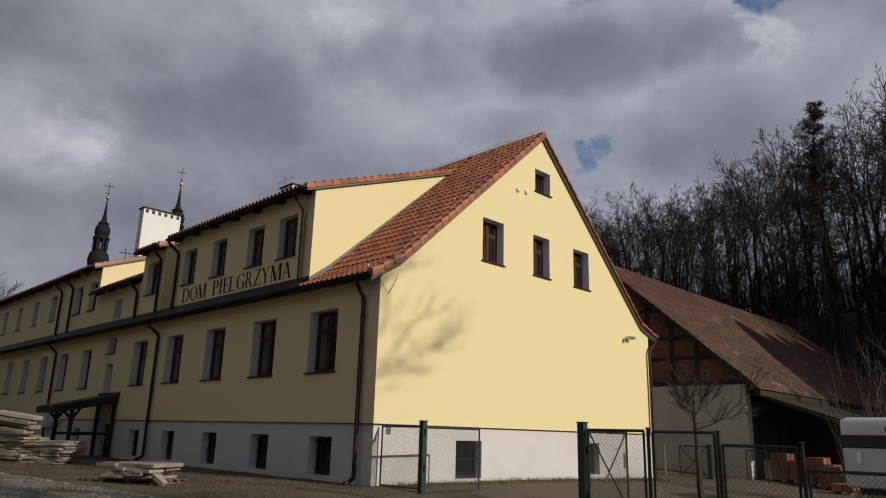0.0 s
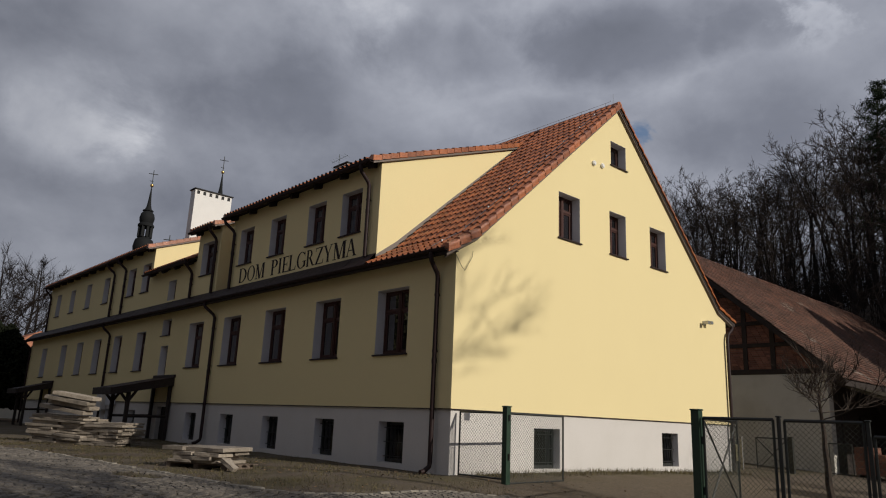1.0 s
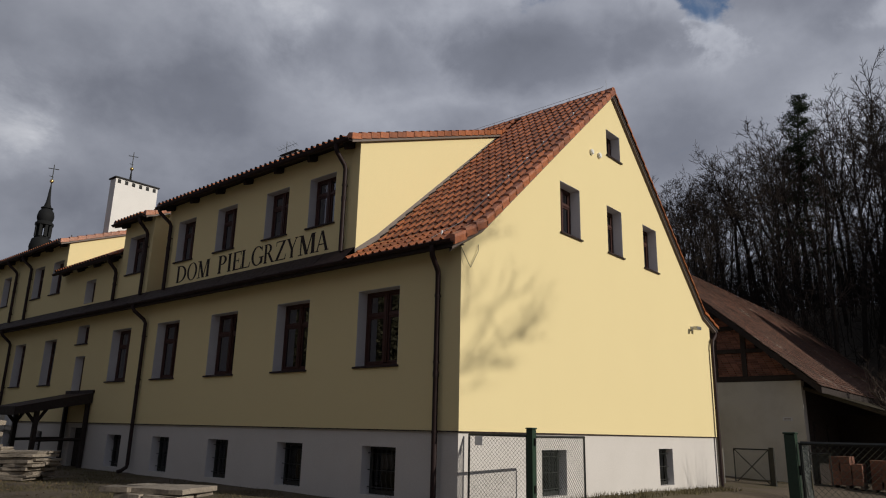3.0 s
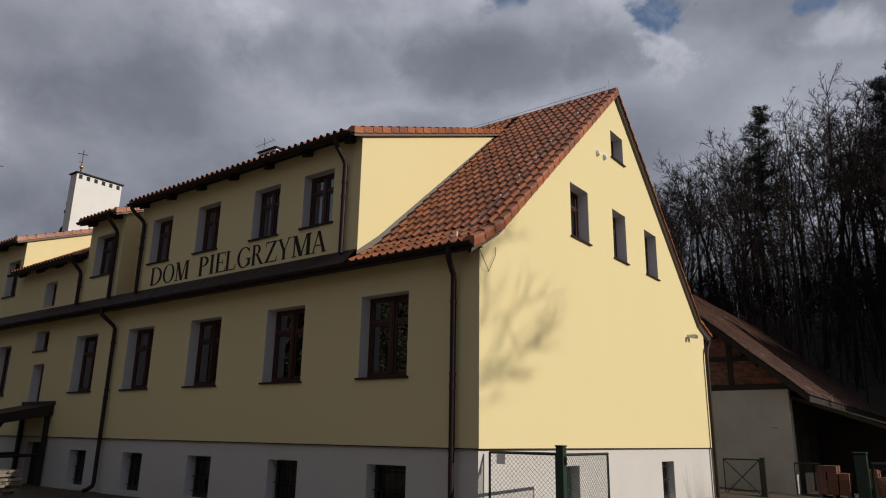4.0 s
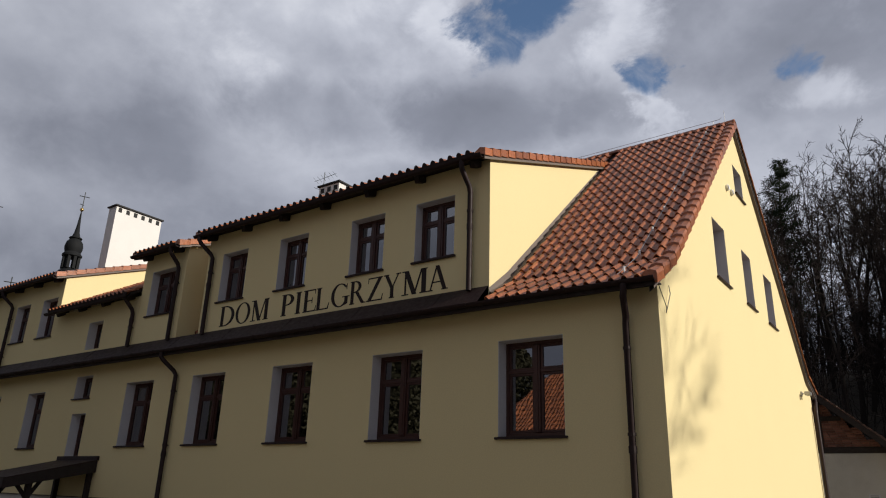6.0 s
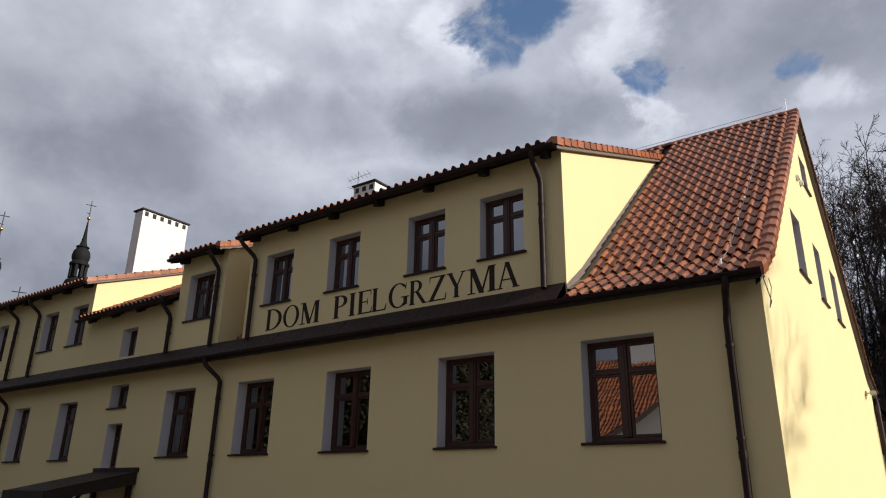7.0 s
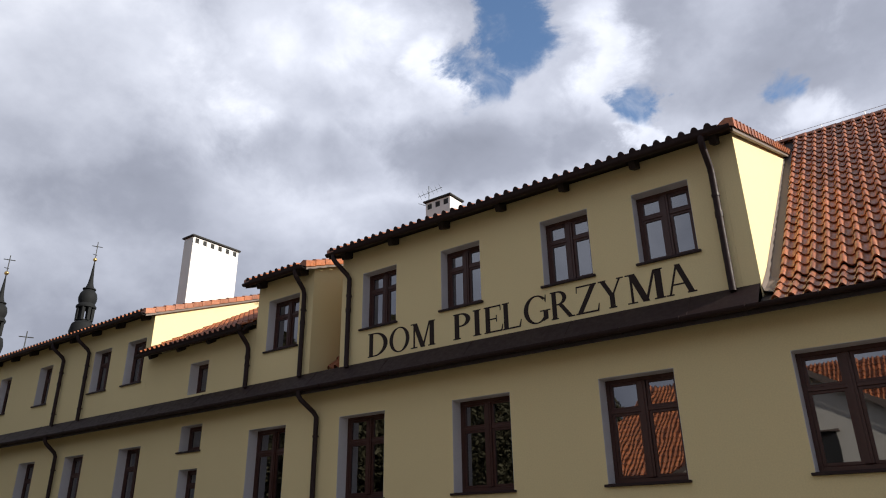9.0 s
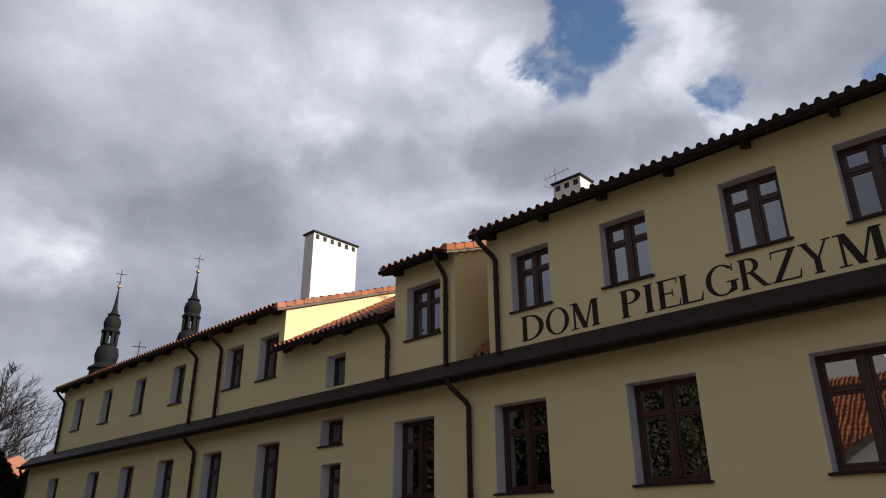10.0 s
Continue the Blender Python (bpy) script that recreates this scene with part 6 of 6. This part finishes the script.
part("wall", Geo().box((-62, -1.6, 0), (-50, 8, 3.7)), PLASTER, cot)
rf = Geo().face((-62.4, -2.2, 3.6), (-49.6, -2.2, 3.6), (-49.6, 3.2, 6.75), (-62.4, 3.2, 6.75)).face((-62.4, 3.2, 6.75), (-49.6, 3.2, 6.75), (-49.6, 8.6, 3.6), (-62.4, 8.6, 3.6)).face((-49.6, -2.2, 3.6), (-49.6, 8.6, 3.6), (-49.6, 3.2, 6.75))
part("roof", rf, TILE, cot, "orange tiled roof")


# ---- church towers ----
def spire(x, y, top, s, label, slim=0.76):
    t = thing("church_tower", (x, y, 0), label, "church tower", "church towers")
    z = lambda d: top - d * s
    prof = [(2.9, -3.0), (2.9, 0.0), (3.3, 0.0), (3.3, 0.25), (2.5, 0.6), (2.15, 1.1), (2.3, 1.7), (2.45, 2.4), (2.3, 3.1), (2.1, 3.7), (1.5, 4.0), (1.45, 4.3)]
    b = z(16.0)
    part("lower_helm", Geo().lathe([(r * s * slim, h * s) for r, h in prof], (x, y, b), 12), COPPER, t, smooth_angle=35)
    for k in range(8):
        a = k * math.pi / 4
        px, py = x + 1.1 * s * math.cos(a), y + 1.1 * s * math.sin(a)
        part("lantern_post", Geo().box((px - 0.22 * s, py - 0.22 * s, b + 4.2 * s), (px + 0.22 * s, py + 0.22 * s, b + 6.3 * s)), COPPER, t)
    prof2 = [(1.5, 6.1), (1.95, 6.3), (1.95, 6.6), (1.7, 6.8), (1.55, 7.0), (1.75, 7.5), (1.8, 8.0), (1.6, 8.7), (1.2, 9.1), (1.05, 9.25), (1.3, 9.35), (1.3, 9.5), (0.82, 9.7), (0.55, 10.4), (0.40, 11.2), (0.09, 14.2)]
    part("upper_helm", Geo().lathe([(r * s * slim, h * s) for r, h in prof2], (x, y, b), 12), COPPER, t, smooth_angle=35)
    part("shaft", Geo().box((x - 2.6 * s, y - 2.6 * s, 0), (x + 2.6 * s, y + 2.6 * s, b - 2.8 * s)), PLASTER, t)
    ball = Geo().lathe([(0.02, -0.36), (0.2, -0.3), (0.33, -0.1), (0.34, 0.05), (0.25, 0.25), (0.02, 0.36)], (x, y, b + 14.5 * s), 10)
    part("gilt_ball", ball, GOLD, t, "gilded ball", smooth_angle=60)
    c = Geo().tube([(x, y, b + 14.8 * s), (x, y, b + 17.6 * s)], 0.075, 5)
    dx, dy = 0.36, 0.93
    c.tube([(x - dx * 0.85, y - dy * 0.85, b + 16.8 * s), (x + dx * 0.85, y + dy * 0.85, b + 16.8 * s)], 0.075, 5)
    c.tube([(x - dx * 0.5, y - dy * 0.5, b + 15.4 * s), (x + dx * 0.2, y + dy * 0.2, b + 15.3 * s)], 0.06, 4)
    part("cross", c, IRON, t, "wrought iron cross")
    return t


spire(-120.9, 33.6, 44.2, 1.0, "baroque copper church spire with lantern and cross")
spire(-119.15, 46.45, 50.2, 1.1, "baroque copper church spire with lantern and cross")
nave = thing("church_roof_cross", (-112.5, 35.2, 30), "small iron cross on the church ridge", "cross")
part("cross", Geo().tube([(-112.5, 35.2, 0), (-112.5, 35.2, 31.8)], 0.08, 5).tube([(-112.9, 34.3, 30.9), (-112.1, 36.1, 30.9)], 0.08, 5), IRON, nave)

# ---- the opposite side of the yard, seen mirrored in the windows ----
OPP_EAVE, OPP_RIDGE = (-20.0, 4.2), (-25.5, 9.1)         # y and z of the long roof's foot and ridge
opp = thing("opposite_house", (-6, -25, 0.4), "white house with red tiled roof and cross gable across the yard", "house")
part("wall", Geo().box((-16.2, -31, -0.2), (5.0, -20.5, 4.4)), PLASTER, opp, "pale rendered walls")
pitch = (OPP_RIDGE[1] - OPP_EAVE[1]) / (OPP_EAVE[0] - OPP_RIDGE[0])
deck = Geo()
deck.face((-16.8, OPP_EAVE[0], OPP_EAVE[1]), (5.5, OPP_EAVE[0], OPP_EAVE[1]), (5.5, *OPP_RIDGE), (-14.2, *OPP_RIDGE))
deck.face((-14.2, *OPP_RIDGE), (5.5, *OPP_RIDGE), (5.5, -31.0, OPP_EAVE[1]), (-16.8, -31.0, OPP_EAVE[1]))
deck.face((-16.8, OPP_EAVE[0], OPP_EAVE[1]), (-14.2, *OPP_RIDGE), (-16.8, -31.0, OPP_EAVE[1]))
part("roof", deck, WOOD, opp)
mo = slope_matrix((5.5, OPP_EAVE[0] + 0.05, OPP_EAVE[1] + 0.02), (-1, 0, 0), (0, OPP_RIDGE[0] - OPP_EAVE[0], OPP_RIDGE[1] - OPP_EAVE[1]))
run = math.hypot(OPP_RIDGE[0] - OPP_EAVE[0], OPP_RIDGE[1] - OPP_EAVE[1])
APEX_X, APEX_Z, GABLE_Y, GABLE_PITCH = -5.75, 7.85, -20.15, 0.60


def on_long_roof(u, v):
    """Tiles of the long slope, but for the hip and the cross gable's own roof."""
    x, z = 5.5 - u, OPP_EAVE[1] + (OPP_RIDGE[1] - OPP_EAVE[1]) * v / run
    return x > -16.7 + 2.6 * v / run and z > APEX_Z - GABLE_PITCH * abs(x - APEX_X) - 0.12


part("roof_tiles", tile_field(mo, int(22.3 / TILE_W), int(run / TILE_L) + 1, keep=on_long_roof, seed=44), TILE_FIELD, opp, "red clay pantiles", kind="stuff", smooth_angle=50)
half_w = (APEX_Z - OPP_EAVE[1]) / GABLE_PITCH
cg = Geo()
for y in (GABLE_Y, GABLE_Y - 0.35):
    cg.face((APEX_X - half_w, y, 0.0), (APEX_X + half_w, y, 0.0), (APEX_X + half_w, y, OPP_EAVE[1]), (APEX_X, y, APEX_Z), (APEX_X - half_w, y, OPP_EAVE[1]))
part("cross_gable", cg, PLASTER, opp, "pale rendered cross gable")
back_y = OPP_EAVE[0] - (APEX_Z - OPP_EAVE[1]) / pitch
for side in (-1, 1):
    foot_x = APEX_X + side * (half_w + 0.2)
    slope_ = Geo().face((APEX_X, GABLE_Y + 0.25, APEX_Z + 0.10), (foot_x, GABLE_Y + 0.25, OPP_EAVE[1] - 0.02), (foot_x, OPP_EAVE[0] - 0.1, OPP_EAVE[1] - 0.02), (APEX_X, back_y, APEX_Z + 0.10))
    slope_.face((APEX_X, GABLE_Y + 0.26, APEX_Z + 0.12), (foot_x, GABLE_Y + 0.26, OPP_EAVE[1]), (foot_x, GABLE_Y + 0.26, OPP_EAVE[1] - 0.26), (APEX_X, GABLE_Y + 0.26, APEX_Z - 0.14))
    part("gable_roof", slope_, FLASH, opp, "grey edge and roof of the cross gable")
part("window", Geo().box((-6.2, GABLE_Y - 0.1, 4.2), (-5.2, GABLE_Y + 0.02, 5.6), None, 0.02), BLACK, opp, "dark window in the gable")
part("window_hood", Geo().box((-6.3, GABLE_Y + 0.002, 5.6), (-5.1, GABLE_Y + 0.12, 5.67), None, 0.01), FLASH, opp)
opp_stack = part("chimney", Geo().box((-12.1, -26.0, 8.4), (-9.6, -25.2, 10.1), None, 0.02), WHITE, opp, "broad white chimney")
part("cap", Geo().box((-12.2, -26.1, 10.1), (-9.5, -25.1, 10.18), None, 0.01), BLACK, opp_stack)


tr, cr = leafy(5, 9.5, 21000)
green = plant("evergreen_tree", tr, cr, BARK, LEAF, "evergreen tree out of view, for mirrored greenery and shade", "evergreens round the yard")
green.matrix_basis = Matrix.Translation((-17.6, -19.5, 0.4))
# copies at positive x are unseen, added only to block light and cast shade
for x, y, s in ((-16.0, -14.2, 0.82), (-23.5, -22.5, 1.35), (-28, -21, 1.5), (-33, -23, 1.6), (-39, -20, 1.5), (-46, -22, 1.6), (-19.5, -28, 1.2), (12, -22, 1.1), (17, -20, 1.0), (25, -5.5, 1.5), (18, -7.5, 1.1), (22, -9, 1.3), (15, 33.5, 1.7), (16, 37, 1.7), (13, 39, 1.6), (15.5, 42, 1.7), (14, 45, 1.7)):
    copy_thing(green, Matrix.Translation((x, y, 0.4)) @ pose(0, 0, 0, 0, 0, x * 20) @ Matrix.Diagonal((s, s, s, 1)))
for x, y, k in ((-26.5, -17.5, 1.3), (-31, -18.5, 1.4), (-36, -19, 1.5), (-21.5, -18.5, 1.2)):
    copy_thing(green, Matrix.Translation((x, y, 0.4)) @ pose(0, 0, 0, 0, 0, x * 35) @ Matrix.Diagonal((k, k, k, 1)))
copy_thing(green, Matrix.Translation((-14.4, -16.6, 0.3)) @ Matrix.Diagonal((0.42, 0.42, 0.75, 1)))


# ---- paving: granite setts in the drive ----
BORDER = [(-30, -9.0), (-9.1, -6.05), (-4.4, -5.6), (-1.45, -5.33), (0.0, -5.25), (0.75, -5.1), (1.5, -4.7), (1.85, -3.5), (1.9, -1.9), (2.5, -0.9), (3.2, -0.4), (40, -0.4)]


def border_y(x):
    for (xa, ya), (xb, yb) in zip(BORDER, BORDER[1:]):
        if xa <= x < xb:
            return ya + (yb - ya) * (x - xa) / (xb - xa)
    return -9.0


def in_paving(x, y):
    return y < border_y(x)


def in_patch(x, y):
    """A round spot of bare earth left among the setts."""
    return math.hypot((x + 1.2) / 0.75, (y + 5.9) / 0.36) < 1


def setts():
    r = random.Random(6)
    pave = thing("pavement", (0, -9, 0.1), "worn grey granite sett paving with sandy joints", "pavement", kind="structure")
    meshes = []
    for k in range(6):
        g = Geo().box((-0.052, -0.052, -0.06), (0.052, 0.052, 0.022), None, 0.014)
        g.v = [(x + r.uniform(-0.009, 0.009), y + r.uniform(-0.009, 0.009), z + r.uniform(-0.004, 0.004)) for x, y, z in g.v]
        meshes.append(g)
    shared = [g.mesh("sett", COBBLE) for g in meshes]
    rest_, made = Geo(), 0
    seen = []
    wide, step = 1.3, 0.112
    for strip in range(-10, 13):
        for row in range(132):
            for j in range(12):
                q = (j + 0.5 + 0.5 * (row % 2)) / 12 - 0.5
                x, y = (strip + 0.5 + q) * wide, -14.5 + row * step + 0.42 * (1 - 4 * q * q)
                if in_paving(x, y - 0.06) and not in_patch(x, y) and x < 16 and -14.2 < y and (y < -6 or x > -12):
                    seen.append((x, y, -1.4 * q))
    for x, y, a in seen:
        z = ground_z(x, y) + 0.03 * noise.noise((x * 0.7, y * 0.7, 0)) + 0.012 + r.uniform(-0.006, 0.006)
        m = Matrix.Translation((x, y, z)) @ pose(0, 0, 0, r.uniform(-3, 3), r.uniform(-3, 3), math.degrees(a) + r.uniform(-8, 8))
        k = r.randrange(6)
        if made < 300 and -2.5 < x < 3 and -8 < y < -5:
            ob = new("sett", shared[k])
            ob.parent, ob.matrix_parent_inverse = pave, Matrix.Translation(-Vector(pave.location))
            ob.matrix_basis = m
            made += 1
        else:
            i = len(rest_.v)
            rest_.v.extend(tuple(m @ Vector(p)) for p in meshes[k].v)
            rest_.f.extend(tuple(i + q for q in f) for f in meshes[k].f)
    part("setts", rest_, COBBLE, pave, kind="stuff")
    edge = Geo()
    for (xa, ya), (xb, yb) in zip(BORDER[1:9], BORDER[2:10]):
        n = max(1, int(math.hypot(xb - xa, yb - ya) / 0.2))
        for k in range(n):
            q = (k + 0.5) / n
            x, y = xa + (xb - xa) * q, ya + (yb - ya) * q + 0.05
            z = ground_z(x, y) + 0.03 * noise.noise((x * 0.7, y * 0.7, 0)) + 0.015
            m = Matrix.Translation((x, y, z)) @ pose(0, 0, 0, r.uniform(-3, 3), r.uniform(-3, 3), math.degrees(math.atan2(yb - ya, xb - xa)) + r.uniform(-5, 5))
            edge.box((-0.092, -0.05, -0.08), (0.092, 0.05, r.uniform(0.02, 0.04)), m, 0.014)
    part("edging", edge, KERB, pave, "row of pale edging stones", kind="stuff")


setts()


# ---- grass tufts and dead leaves on the earth strip ----
def tufts():
    r = random.Random(14)
    g = Geo()
    for _ in range(30000):
        x, y = r.uniform(-16, 4), r.uniform(-6.5, -0.15)
        if in_paving(x, y) and not in_patch(x, y) and r.random() < 0.97:
            continue
        if noise.noise((x * 0.8, y * 0.8, 9)) + 0.5 * noise.noise((x * 2.6, y * 2.6, 3)) < r.uniform(-0.35, 0.15):
            continue
        z = ground_z(x, y) + 0.03 * noise.noise((x * 0.7, y * 0.7, 0))
        h = r.uniform(0.02, 0.075)
        a = r.uniform(0, 6.28)
        dx, dy = math.cos(a) * 0.0055, math.sin(a) * 0.0055
        lx, ly = r.uniform(-0.05, 0.05), r.uniform(-0.05, 0.05)
        g.face((x - dx, y - dy, z - 0.01), (x + dx, y + dy, z - 0.01), (x + lx, y + ly, z + h))
    for _ in range(3000):
        x, y = r.uniform(-0.1, 0.8), r.uniform(0.3, 12.4)
        z = ground_z(x, y)
        h = r.uniform(0.04, 0.14)
        a = r.uniform(0, 6.28)
        g.face((x - math.cos(a) * 0.008, y - math.sin(a) * 0.008, z - 0.02), (x + math.cos(a) * 0.008, y + math.sin(a) * 0.008, z - 0.02), (x + r.uniform(-0.06, 0.06), y + r.uniform(-0.06, 0.06), z + h))
    single("grass", g, GRASS, "thin yellow-green winter grass tufts", "grass", kind="stuff")


def litter():
    r = random.Random(24)
    g = Geo()
    for _ in range(9000):
        x, y = r.uniform(-16, 9), r.uniform(-6.8, 3.5)
        if (-0.1 > y > -0.3) or (x < 0.1 and y > -0.1):
            continue
        if noise.noise((x * 0.5, y * 0.5, 2)) < r.uniform(-0.5, 0.4):
            continue
        z = ground_z(x, y) + 0.03 * noise.noise((x * 0.7, y * 0.7, 0)) + 0.02
        s, a = r.uniform(0.012, 0.04), r.uniform(0, 6.28)
        u, w = Vector((math.cos(a), math.sin(a), r.uniform(-0.4, 0.4))) * s, Vector((-math.sin(a), math.cos(a), r.uniform(-0.4, 0.4))) * s * 0.6
        c = Vector((x, y, z))
        g.face(c - u, c - w, c + u, c + w)
    single("fallen_leaves", g, DEAD_LEAF, "brown fallen leaves and chips on the earth", "leaves", kind="stuff")


DEAD_LEAF = material("dead_leaf", (0.15, 0.095, 0.05), 0.85, grain=0.3, grain_scale=6, per_piece=0.6, island=True)
litter()
GRASS = material("winter_grass_blades", (0.105, 0.086, 0.036), 0.8, grain=0.4, grain_scale=3, per_piece=0.4, island=True)
tufts()
